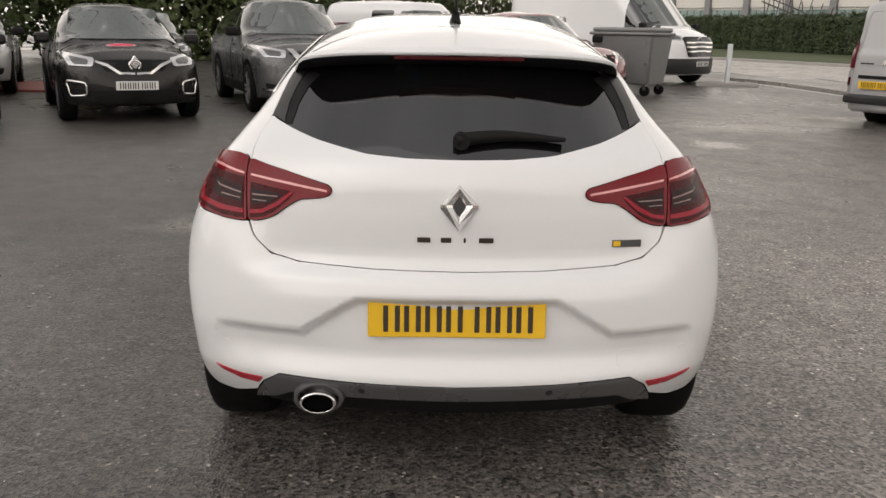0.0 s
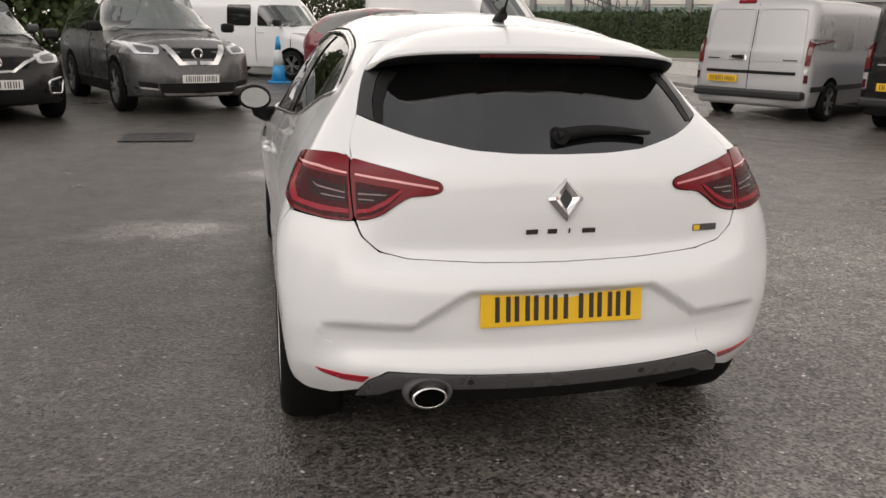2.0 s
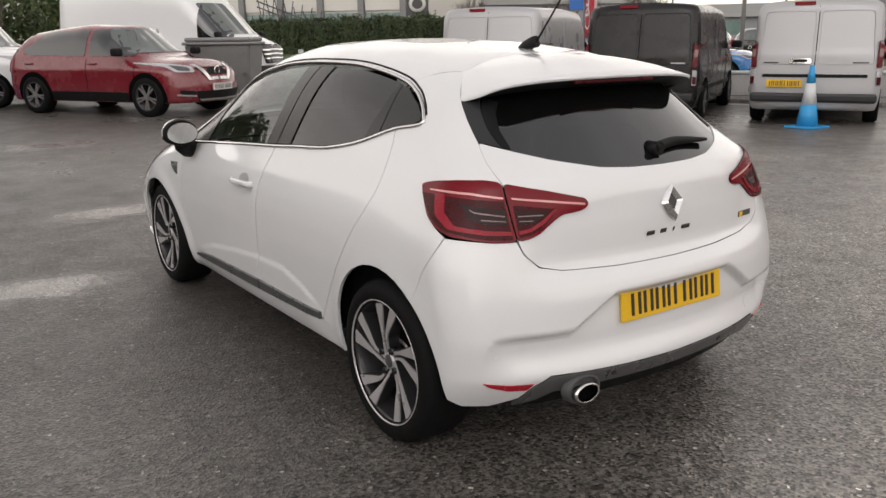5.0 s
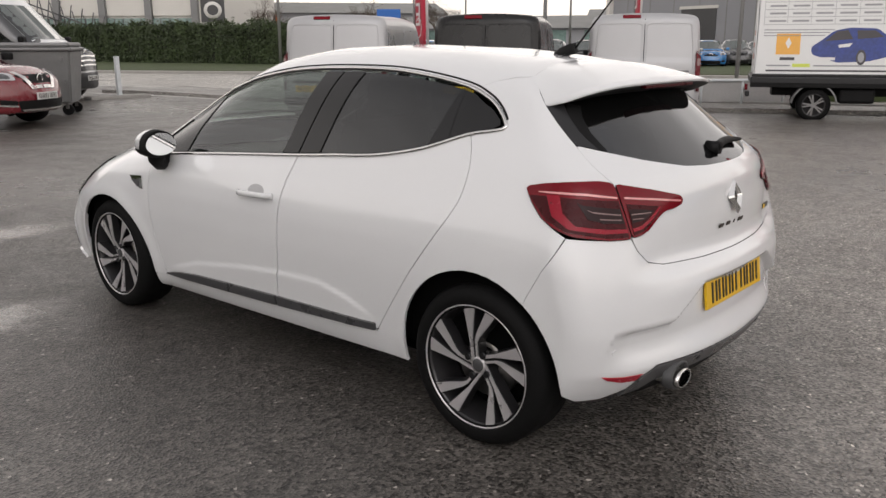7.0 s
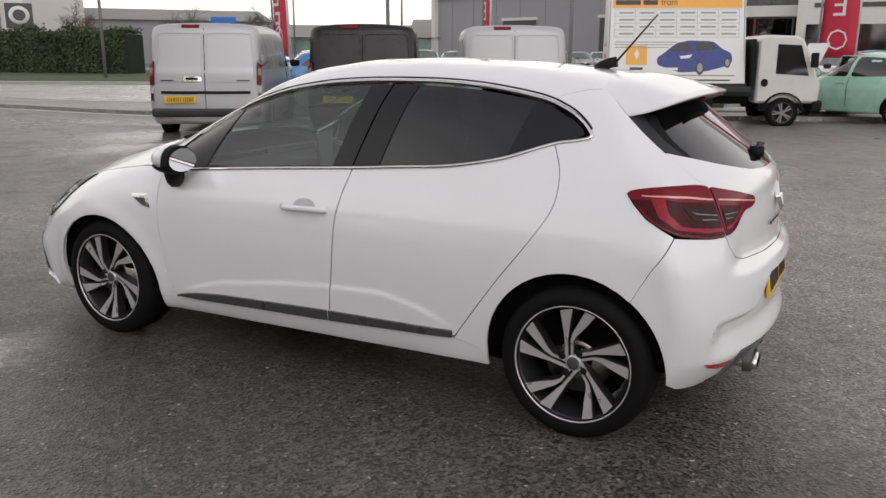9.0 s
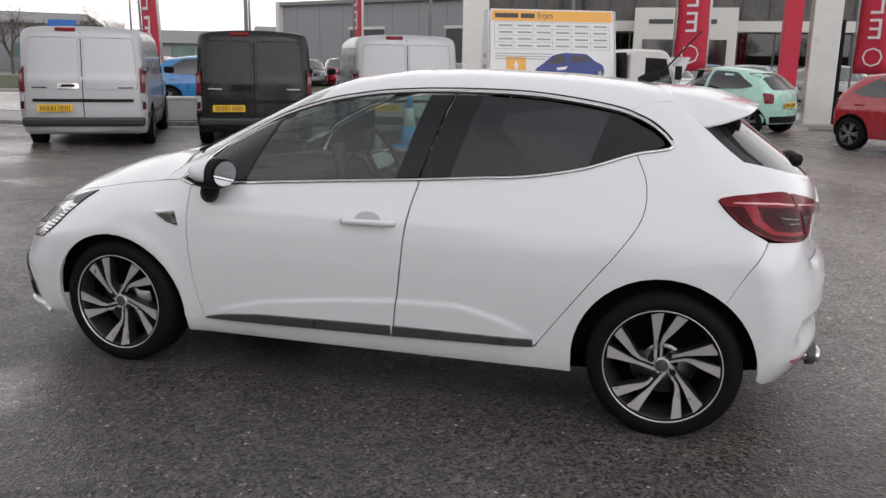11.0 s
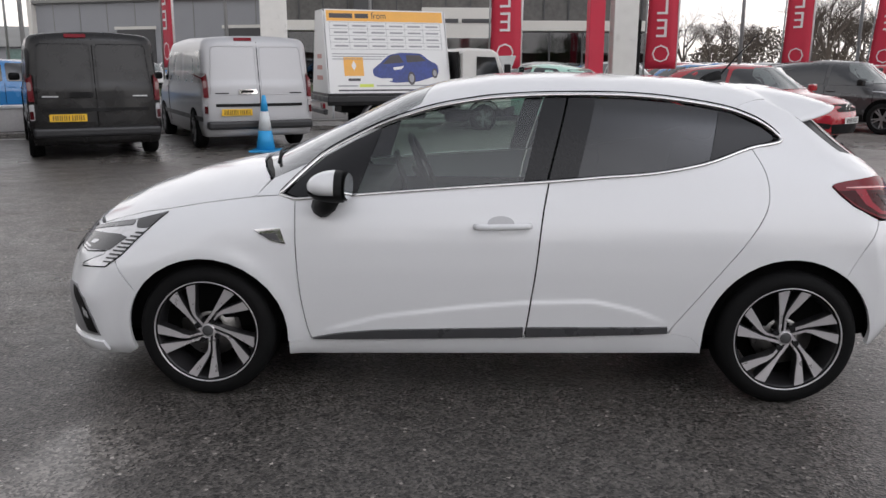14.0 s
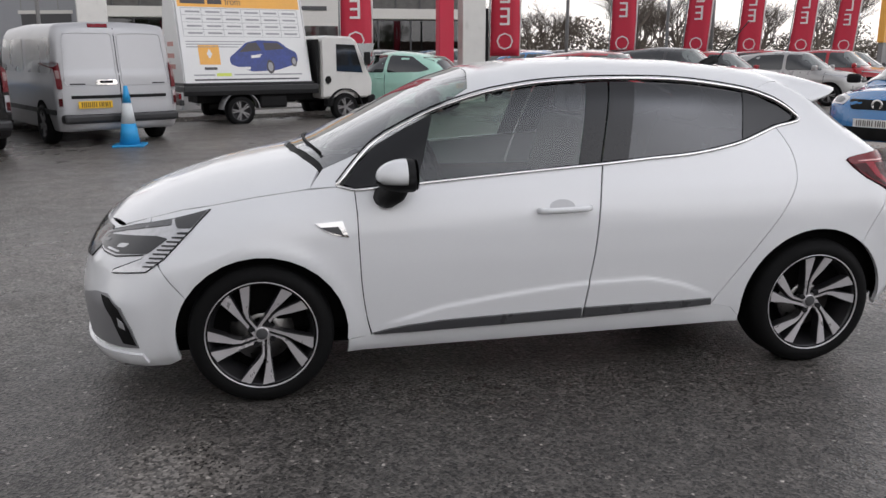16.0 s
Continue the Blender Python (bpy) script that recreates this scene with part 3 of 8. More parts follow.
# lower door strips
for a, b, host in ((1.795, 2.735, 0), (1.16, 1.782, 1)):
    lo = lambda y: np.interp(y, [1.16, 1.79, 2.745], [0.322, 0.298, 0.272])
    hi = lambda y: np.interp(y, [1.14, 1.79, 2.43, 2.62, 2.745], [0.352, 0.343, 0.322, 0.304, 0.274])
    ys = np.linspace(a, b, 14)
    poly = [(y, lo(y)) for y in ys] + [(y, max(hi(y), lo(y) + 0.003)) for y in ys[::-1]]
    for mirror in (False, True):
        part("door_strip", skin("door_strip", CAR, CAR.side, poly, gap=0.03, lift=0.012, depth=0.014, mirror=mirror), SILL_STRIP, doors[host][mirror], "satin grey plastic strip")
# rear quarter
QP = on(CAR, POST, [("s", y, z) for y, z in TRIM_UP[16:]] + [("s", y, z) for y, z in TRIM_LOW[:3]] + [("s", y, z) for y, z in curve([(0.795, 1.118), (0.752, 1.03), (0.742, 0.94), (0.763, 0.861), (0.839, 0.744), (0.95, 0.599), (1.063, 0.445), (1.135, 0.345)])]
        + [("s", 1.15, 0.318), ("s", 1.05, 0.3), ("s", 1.003, 0.25)] + [("s", y, z) for y, z in arc(*REAR_ARCH, 4, 128, 14)] + [("s", 0.3465, 0.72), ("s", 0.287, 0.834), ("s", 0.33, 0.857), ("s", 0.39, 0.888), ("s", 0.445, 0.933), ("s", 0.48, 0.972)]
        + [("s", 0.38, 0.995), ("s", 0.3, 1.002), ("s", 0.24, 1.004)] + GATE_SEAM + [("s", 0.8, 1.312)])
panel("rear_quarter", WHITE_PAINT, QP, POST, gap=0.025, inset=0.0)
panel("pillar_filler", WHITE_PAINT, [(0.93, 1.302), (0.93, 1.32), (0.8, 1.345), (0.665, 1.352), (0.7, 1.318), (0.8, 1.3), (0.87, 1.29)], CAR.side, gap=0.02, lift=-0.0025, depth=0.004)
# roof with the pillars
WS = [("s", 2.985, 0.905), ("a", -0.62, 2.925), ("a", -0.612, 2.8), ("a", -0.6, 2.7), ("a", -0.565, 2.5), ("a", -0.53, 2.33), ("a", -0.5, 2.26), ("a", -0.25, 2.215), ("a", 0, 2.2)]
left = on(CAR, SPINE, [("s", y, z) for y, z in TRIM_UP[:17]] + [("s", 0.8, 1.312), ("s", 0.682, 1.329), ("a", -0.3, 0.7), ("a", 0, 0.705)])
front = on(CAR, SPINE, WS)[::-1]
half = left + front
roof_poly = half[:len(left)] + [(-u, v) for u, v in left[::-1][1:]] + [(-u, v) for u, v in front[::-1]][0:] + front[1:]
panel("roof", WHITE_PAINT, roof_poly, SPINE, both=False, gap=0.025)
# windscreen and its dark edge
ws = on(CAR, SPINE, WS[1:])
base = on(CAR, SPINE, [("a", 0, 3.06), ("a", -0.25, 3.03), ("a", -0.45, 2.975), ("a", -0.56, 2.94)])
screen = ws + [(-u, v) for u, v in ws[::-1][1:]] + [(-u, v) for u, v in base[::-1]] + base[1:]
windscreen = panel("windscreen", SCREEN, screen, SPINE, both=False, gap=0.04, inset=0.004, depth=0.005)[0]
# bonnet
edge = [("s", y, z + 0.0005) for y, z in ((2.985, 0.905), (3.02, 0.897), (3.22, 0.868), (3.41, 0.832), (3.53, 0.81), (3.64, 0.779))]
bl = on(CAR, HOOD, edge + [("a", -0.5, 3.78), ("a", -0.3, 3.88), ("a", 0, 3.92)])
br = on(CAR, HOOD, [("a", 0, 3.09), ("a", -0.25, 3.06), ("a", -0.45, 3.005), ("a", -0.615, 2.945)])
bonnet_poly = bl + [(-u, v) for u, v in bl[::-1][1:]] + [(-u, v) for u, v in br[::-1]] + br[1:]
panel("bonnet", WHITE_PAINT, bonnet_poly, HOOD, both=False, gap=0.03, inset=0.002)
cow = on(CAR, HOOD, [("a", -0.6, 2.9), ("a", -0.45, 2.95), ("a", -0.25, 3.01), ("a", 0, 3.04)])
cow2 = on(CAR, HOOD, [("a", 0, 3.085), ("a", -0.25, 3.055), ("a", -0.45, 2.998), ("a", -0.61, 2.94)])
panel("cowl", BLACK_PLASTIC, cow + [(-u, v) for u, v in cow[::-1][1:]] + [(-u, v) for u, v in cow2[::-1]] + cow2[1:], HOOD, both=False, gap=0.04, lift=-0.012)
# tailgate
gl = on(CAR, POST, [("r", -0.615, 0.99), ("r", -0.622, 0.9), ("r", -0.617, 0.83), ("r", -0.6, 0.778), ("r", -0.55, 0.732), ("r", -0.47, 0.712), ("r", -0.25, 0.704), ("r", 0, 0.702)])
gu = on(CAR, POST, [("r", 0, 1.017), ("r", -0.15, 1.019), ("r", -0.27, 1.027), ("r", -0.42, 1.056), ("r", -0.52, 1.085), ("r", -0.583, 1.103)])
gs = on(CAR, POST, [("s", 0.393, 1.108), ("s", 0.307, 1.049)])
gate_poly = rounded(gl + [(-u, v) for u, v in gl[::-1][1:]] + [(-u, v) for u, v in gs[::-1]] + [(-u, v) for u, v in gu[:-1][::-1]] + gu[1:-1] + gs, 0.014, 2)
tailgate = panel("tailgate", WHITE_PAINT, gate_poly, POST, both=False, gap=0.025, inset=0.0005)[0]
# rear glass, and the dark corner pieces
gt = on(CAR, POST, [("r", -0.45, 1.262), ("r", -0.3, 1.272), ("r", 0, 1.278)])
glass_l = on(CAR, POST, [("r", -0.535, 1.092), ("r", -0.53, 1.15), ("r", -0.51, 1.205), ("r", -0.48, 1.245)])
gp = glass_l + gt + [(-u, v) for u, v in gt[::-1][1:]] + [(-u, v) for u, v in glass_l[::-1]] + [(-u, v) for u, v in gu[::-1][1:]] + gu[1:-1]
part("rear_window", skin("rear_window", CAR, POST, gp, gap=0.03, lift=-0.004, depth=0.004), TINTED, tailgate, "dark tinted rear window")
rim_band = [tuple(p) for p in glass_l] + [(u + 0.03 + 0.05 * k / 3, v - 0.012 * k / 3) for k, (u, v) in list(enumerate(glass_l))[::-1]]
for mirror in (False, True):
    part("glass_border", skin("glass_border", CAR, POST, rim_band, gap=0.03, lift=-0.0015, depth=0.002, mirror=mirror), BLACK_PLASTIC, tailgate, "black printed glass border")
corner = on(CAR, POST, [("s", 0.393, 1.108), ("s", 0.476, 1.171), ("s", 0.554, 1.237), ("r", -0.5, 1.255), ("r", -0.48, 1.25), ("r", -0.51, 1.205), ("r", -0.53, 1.15), ("r", -0.535, 1.092)])
for mirror in (False, True):
    part("corner_trim", skin("corner_trim", CAR, POST, corner, gap=0.02, lift=0.0, inset=0.002, depth=0.01, mirror=mirror), STRIP_PLASTIC, tailgate, "dark grey plastic corner piece")
# roof spoiler over the rear glass: from the roof's edge to a thin lip, with a black underside
roof_edge = curve([CAR.side([(0.682, 1.329)])[0], CAR.above([(-0.3, 0.7)])[0], CAR.above([(-0.15, 0.704)])[0], CAR.above([(0, 0.705)])[0]], 6)
lip_edge = curve([CAR.side([(0.554, 1.237)])[0] + np.array([0.0, 0.0, 0.002]), (-0.518, 0.475, 1.258), (-0.495, 0.408, 1.282), (-0.445, 0.372, 1.296), (-0.3, 0.345, 1.308), (0, 0.325, 1.313)], 8)


def along(line, u):
    d = np.concatenate([[0], np.cumsum([np.linalg.norm(np.subtract(b_, a_)) for a_, b_ in zip(line, line[1:])])])
    return np.array([np.interp(u * d[-1], d, [q[k] for q in line]) for k in range(3)])


sheet, under = bmesh.new(), bmesh.new()
cols_top, cols_low = [], []
for u in list(np.linspace(0, 1, 20)) + list(np.linspace(1, 0, 20))[1:]:
    flip = -1 if len(cols_top) >= 20 else 1
    R0, E0 = along(roof_edge, u), along(lip_edge, u)
    rise = 0.006 + 0.018 * u
    pts = [R0 + (E0 - R0) * q + np.array([-0.35 * (1 - u) ** 2, 0, 1]) * rise * math.sin(math.pi * q) ** 1.1 for q in np.linspace(0, 1, 10)]
    pts += [E0 + np.array([0, 0.001, -0.006]), E0 + np.array([0, 0.006, -0.011])]
    root = np.array([E0[0] * (0.93 if u > 0.2 else 0.97), 0.52 if u > 0.2 else max(0.5, E0[1]), 1.262 - 0.02 * (1 - u) ** 3])
    low = [E0 + np.array([0, 0.006, -0.011]), (E0 + root) / 2 + np.array([0, 0, -0.018 * min(1, u * 4)]), root + np.array([0, 0.01, 0])]
    cols_top.append([sheet.verts.new((flip * q[0], q[1], q[2])) for q in pts])
    cols_low.append([under.verts.new((flip * q[0], q[1], q[2])) for q in low])
for bm_, cols in ((sheet, cols_top), (under, cols_low)):
    for a_, b_ in zip(cols, cols[1:]):
        for k in range(len(a_) - 1):
            bm_.faces.new((a_[k], a_[k + 1], b_[k + 1], b_[k])).smooth = True
    bmesh.ops.recalc_face_normals(bm_, faces=bm_.faces)
spoiler = part("roof_spoiler", sheet, WHITE_PAINT, tailgate)
part("spoiler_underside", under, BLACK_PLASTIC, spoiler)
part("brake_light", box(-0.2, 0.2, 0.336, 0.36, 1.287, 1.298, 0.002), TAIL_DEEP, spoiler, "dark red high brake light")
# rear bumper
bu = on(CAR, POST, [("r", 0, 0.701), ("r", -0.25, 0.703), ("r", -0.47, 0.711), ("r", -0.551, 0.7305), ("r", -0.602, 0.777), ("r", -0.62, 0.82), ("r", -0.72, 0.824), ("s", 0.2845, 0.832), ("s", 0.345, 0.72)] + [("s", y, z) for y, z in arc(*REAR_ARCH, 128, 184, 8)]
        + [("s", 0.25, 0.255), ("r", -0.69, 0.255), ("r", -0.612, 0.285), ("r", -0.585, 0.33), ("r", -0.53, 0.368), ("r", -0.3, 0.36), ("r", 0, 0.355)])
bumper_poly = bu + [(-u, v) for u, v in bu[::-1][1:-1]]
bumper = panel("rear_bumper", WHITE_PAINT, bumper_poly, POST, both=False, gap=0.011, inset=0.001, depth=0.02)[0]
# diffuser in two greys
d1 = on(CAR, POST, [("r", 0, 0.352), ("r", -0.3, 0.357), ("r", -0.53, 0.364), ("r", -0.583, 0.327), ("r", -0.61, 0.283), ("r", -0.62, 0.255), ("r", -0.55, 0.27), ("r", -0.5, 0.3), ("r", -0.3, 0.302), ("r", 0, 0.3)])
diffuser = panel("diffuser", SATIN_GREY, d1 + [(-u, v) for u, v in d1[::-1][1:-1]], POST, both=False, gap=0.025, lift=0.004, label="grey plastic lower bumper trim")[0]
d2 = on(CAR, POST, [("r", 0, 0.299), ("r", -0.3, 0.301), ("r", -0.5, 0.299), ("r", -0.55, 0.268), ("r", -0.6, 0.25), ("r", -0.58, 0.225), ("r", 0, 0.222)])
part("lower_valance", skin("lower_valance", CAR, POST, d2 + [(-u, v) for u, v in d2[::-1][1:-1]], gap=0.03, lift=-0.01), BLACK_PLASTIC, diffuser)
for mirror in (False, True):
    r = on(CAR, POST, [("r", -0.742, 0.362), ("r", -0.66, 0.349), ("r", -0.585, 0.345), ("r", -0.6, 0.321), ("r", -0.66, 0.326), ("r", -0.72, 0.346)])
    part("reflector", skin("reflector", CAR, POST, r, gap=0.015, lift=0.003, mirror=mirror), REFLECTOR_RED, bumper, "narrow red rear reflector")
    s = [tuple(np.array(POST.chart(CAR.rear([(-0.705, 0.445)]))[0]) + 0.0095 * np.array([math.cos(a), math.sin(a)])) for a in np.linspace(0, 6.28, 14)[:-1]]
    part("parking_sensor", skin("parking_sensor", CAR, POST, s, gap=0.01, lift=0.002, depth=0.004, mirror=mirror), WHITE_PAINT, bumper)
    s = [tuple(np.array(POST.chart(CAR.rear([(-0.28, 0.334)]))[0]) + 0.0095 * np.array([math.cos(a), math.sin(a)])) for a in np.linspace(0, 6.28, 14)[:-1]]
    part("parking_sensor", skin("parking_sensor", CAR, POST, s, gap=0.01, lift=0.007, depth=0.004, mirror=mirror), STRIP_PLASTIC, bumper)
# tow-eye cover
c = on(CAR, POST, [("r", 0.49, 0.4), ("r", 0.545, 0.4), ("r", 0.545, 0.45), ("r", 0.49, 0.45)])
part("tow_eye_cover", skin("tow_eye_cover", CAR, POST, rounded(c, 0.012), gap=0.015, lift=0.0015, depth=0.003), WHITE_PAINT, bumper)
# exhaust
bm = lathe([(0.047, 0.0), (0.053, -0.002), (0.055, 0.01), (0.052, 0.03), (0.05, 0.1)], 32)
bmesh.ops.transform(bm, matrix=Matrix.Translation((-0.41, 0.015, 0.293)) @ Matrix.Diagonal((1, 1, 0.62, 1)) @ Matrix.Rotation(radians(90), 4, "Z"), verts=bm.verts)
exhaust = part("exhaust_tip", bm, CHROME, car, "oval chrome exhaust tip")
bm = lathe([(0.0, 0.02), (0.0465, 0.02), (0.0465, 0.0)], 24)
bmesh.ops.transform(bm, matrix=Matrix.Translation((-0.41, 0.03, 0.293)) @ Matrix.Diagonal((1, 1, 0.62, 1)) @ Matrix.Rotation(radians(90), 4, "Z"), verts=bm.verts)
part("pipe_bore", bm, SHADE_BLACK, exhaust)
bm = lathe([(0.078, 0.03), (0.075, 0.0), (0.062, -0.005), (0.062, 0.03)], 32)
bmesh.ops.transform(bm, matrix=Matrix.Translation((-0.41, 0.035, 0.3)) @ Matrix.Diagonal((1, 1, 0.68, 1)) @ Matrix.Rotation(radians(90), 4, "Z"), verts=bm.verts)
part("exhaust_surround", bm, GREY_PLASTIC, diffuser)
# tail lights
for mirror in (False, True):
    host = thing("tail_light", "", "")
    host.parent = car
    o = on(CAR, POST, [("s", 0.476, 0.972), ("s", 0.462, 0.98), ("s", 0.4, 0.993), ("s", 0.33, 1.0), ("s", 0.26, 1.003), ("r", -0.621, 0.996), ("r", -0.621, 0.82), ("r", -0.7, 0.822), ("s", 0.27, 0.837), ("s", 0.325, 0.858), ("s", 0.385, 0.889), ("s", 0.44, 0.935)])
    i = on(CAR, POST, [("r", -0.6165, 0.994), ("r", -0.5, 0.969), ("r", -0.375, 0.939), ("r", -0.364, 0.925), ("r", -0.372, 0.91), ("r", -0.4, 0.901), ("r", -0.46, 0.895), ("r", -0.5, 0.87), ("r", -0.54, 0.84), ("r", -0.58, 0.826), ("r", -0.6165, 0.822)])
    o, i = [tuple(p) for p in rounded(o, 0.012, 2)], [tuple(p) for p in rounded(i, 0.012, 2)]
    for poly, nm in ((o, "outer_lens"), (i, "inner_lens")):
        lens = part(nm, skin(nm, CAR, POST, poly, gap=0.02, lift=0.008, depth=0.018, mirror=mirror), TAIL_RED, host)
        lens.parent = host
    outer, inner_l = host.children[-2], host.children[-1]
    bars = [(outer, TAIL_PINK, [("s", 0.42, 0.966), ("s", 0.34, 0.969), ("s", 0.27, 0.967), ("r", -0.632, 0.955), ("r", -0.632, 0.9495), ("s", 0.27, 0.9605), ("s", 0.34, 0.963), ("s", 0.42, 0.9625)]),
            (inner_l, TAIL_PINK, [("r", -0.61, 0.9535), ("r", -0.5, 0.941), ("r", -0.378, 0.925), ("r", -0.378, 0.9185), ("r", -0.5, 0.9345), ("r", -0.61, 0.948)]),
            (outer, TAIL_DEEP, [("s", 0.455, 0.95), ("s", 0.34, 0.955), ("r", -0.735, 0.951), ("r", -0.632, 0.943), ("r", -0.632, 0.826), ("r", -0.7, 0.828), ("s", 0.29, 0.85), ("s", 0.36, 0.882), ("s", 0.42, 0.925)]),
            (inner_l, TAIL_DEEP, [("r", -0.61, 0.931), ("r", -0.475, 0.913), ("r", -0.5, 0.884), ("r", -0.54, 0.852), ("r", -0.575, 0.836), ("r", -0.61, 0.83)]),
            (outer, TAIL_GLOW, [("s", 0.385, 0.957), ("s", 0.34, 0.958), ("s", 0.315, 0.905), ("s", 0.27, 0.868), ("r", -0.7, 0.856), ("r", -0.632, 0.852), ("r", -0.632, 0.84), ("r", -0.71, 0.842), ("s", 0.285, 0.858), ("s", 0.345, 0.895)]),
            (inner_l, TAIL_GLOW, [("r", -0.61, 0.852), ("r", -0.575, 0.857), ("r", -0.53, 0.88), ("r", -0.485, 0.913), ("r", -0.475, 0.913), ("r", -0.52, 0.873), ("r", -0.57, 0.847), ("r", -0.61, 0.841)]),
            (outer, TAIL_BLACK, [("s", 0.285, 0.938), ("r", -0.728, 0.931), ("r", -0.636, 0.916), ("r", -0.636, 0.87), ("r", -0.7, 0.875), ("s", 0.245, 0.888)]),
            (inner_l, TAIL_BLACK, [("r", -0.607, 0.914), ("r", -0.51, 0.904), ("r", -0.53, 0.889), ("r", -0.555, 0.876), ("r", -0.607, 0.868)]),
            (outer, TAIL_CLEAR, [("s", 0.255, 0.918), ("r", -0.715, 0.911), ("r", -0.64, 0.899), ("r", -0.64, 0.895), ("r", -0.715, 0.906), ("s", 0.25, 0.913)]),
            (inner_l, TAIL_CLEAR, [("r", -0.603, 0.898), ("r", -0.525, 0.898), ("r", -0.525, 0.8945), ("r", -0.603, 0.894)]),
            (outer, TAIL_CLEAR, [("r", -0.705, 0.889), ("r", -0.642, 0.883), ("r", -0.642, 0.88), ("r", -0.705, 0.885)]),
            (inner_l, TAIL_CLEAR, [("r", -0.603, 0.882), ("r", -0.56, 0.882), ("r", -0.56, 0.879), ("r", -0.603, 0.879)])]
    for k, (lens, mt, pts) in enumerate(bars):
        nm = "light_bar" if mt in (TAIL_PINK, TAIL_GLOW) else "lamp_rib" if mt is TAIL_CLEAR else "lamp_chamber"
        part(nm, skin(nm, CAR, POST, on(CAR, POST, pts), gap=0.02, lift=0.0092 + 0.0006 * (k // 2), depth=0.002, mirror=mirror), mt, lens)
    for poly, lens in ((o, outer), (i, inner_l)):
        P = CAR.normal(POST(dense(poly, 0.02))) * 0.003 + POST(dense(poly, 0.02))
        if mirror:
            P = P * np.array([-1, 1, 1])
        part("lens_seal", tube(np.concatenate([P, P[:1]]), 0.0022, 6), BLACK_PLASTIC, lens)
# emblem, lettering as plain shapes, badge
def on_tail(x, z, out=0.0):
    p = CAR.rear([(x, z)])
    n = CAR.normal(p)[0]
    return Matrix.Translation(Vector(p[0] + n * out)) @ Vector(n).to_track_quat("-Y", "Z").to_matrix().to_4x4()


bm = bmesh.new()
em = on_tail(0, 0.89, 0.004)
out = [(0, 0.07), (0.054, 0.004), (0.054, -0.004), (0, -0.07), (-0.054, -0.004), (-0.054, 0.004)]
inn = [(0, 0.031), (0.019, 0.003), (0.019, -0.003), (0, -0.031), (-0.019, -0.003), (-0.019, 0.003)]
vo, vi = [bm.verts.new((x, 0, z)) for x, z in out], [bm.verts.new((x, -0.004, z)) for x, z in inn]
vm = [bm.verts.new((a[0] * 0.5 + b[0] * 0.5, -0.015, a[1] * 0.5 + b[1] * 0.5)) for a, b in zip(out, inn)]
for k in range(6):
    j = (k + 1) % 6
    bm.faces.new((vo[k], vo[j], vm[j], vm[k]))
    bm.faces.new((vm[k], vm[j], vi[j], vi[k]))
bmesh.ops.recalc_face_normals(bm, faces=bm.faces)
bmesh.ops.transform(bm, matrix=em, verts=bm.verts)
emblem = part("emblem", bm, CHROME, tailgate, "chrome lozenge emblem")
bm = bmesh.new()
bm.faces.new([bm.verts.new((x, -0.003, z)) for x, z in inn])
bmesh.ops.transform(bm, matrix=em, verts=bm.verts)
part("emblem_middle", bm, GLOSS_BLACK, emblem)
for x, w in ((-0.1, 0.019), (-0.036, 0.015), (0.018, 0.003), (0.08, 0.021)):
    part("bar", box(x - w, x + w, -0.004, 0.0, -0.008, 0.008, 0.002, on_tail(0, 0.793, 0.001)), PLATE_BLACK, tailgate)
badge = part("badge", box(-0.045, 0.045, -0.004, 0.0, -0.011, 0.011, 0.002, on_tail(0.5, 0.775, 0.001)), GREY_PLASTIC, tailgate, "small dark model badge")
part("badge_end", box(-0.042, -0.02, -0.006, -0.003, -0.008, 0.008, 0.001, on_tail(0.5, 0.775, 0.001)), PLATE_YELLOW, badge)
plate(bumper, Matrix.Translation((0, 0.026, 0.562)) @ Matrix.Rotation(radians(-7), 4, "X"), PLATE_YELLOW)
# rear wiper
bm = bmesh.new()
w0 = CAR.rear([(0.005, 1.066)])[0]
add_rod(bm, w0 + np.array([0, -0.035, 0]), w0 + np.array([0, 0.02, 0]), 0.024, n=16)
ws_pts = [CAR.rear([(x, 1.07 + 0.014 * math.sin(math.pi * x / 0.31) - 0.01 * x)])[0] + np.array([0, -0.03 + 0.03 * x, 0]) for x in np.linspace(-0.01, 0.31, 12)]
wb = tube(ws_pts, 0.02, 8, flat=0.7)
for v in wb.verts:
    k = min(1.0, max(0.0, v.co.x / 0.31))
    v.co.z -= (v.co.z - 1.072) * 0.65 * k ** 1.5
me = bpy.data.meshes.new("tmp")
wb.to_mesh(me)
wb.free()
bm.from_mesh(me)
part("rear_wiper", bm, BLACK_PLASTIC, tailgate, "black rear wiper")
# aerial
an = part("aerial_base", tube([(0, 0.86, 1.395), (0, 0.84, 1.41), (0, 0.80, 1.425), (0, 0.77, 1.43)], 0.024, 10), BLACK_PLASTIC, car)
for v in an.data.vertices:
    v.co.x *= max(0.35, 1 - (v.co.z - 1.395) * 14)
part("aerial_rod", rod((0, 0.79, 1.41), (0, 0.60, 1.63), 0.005, 0.003), BLACK_PLASTIC, an)

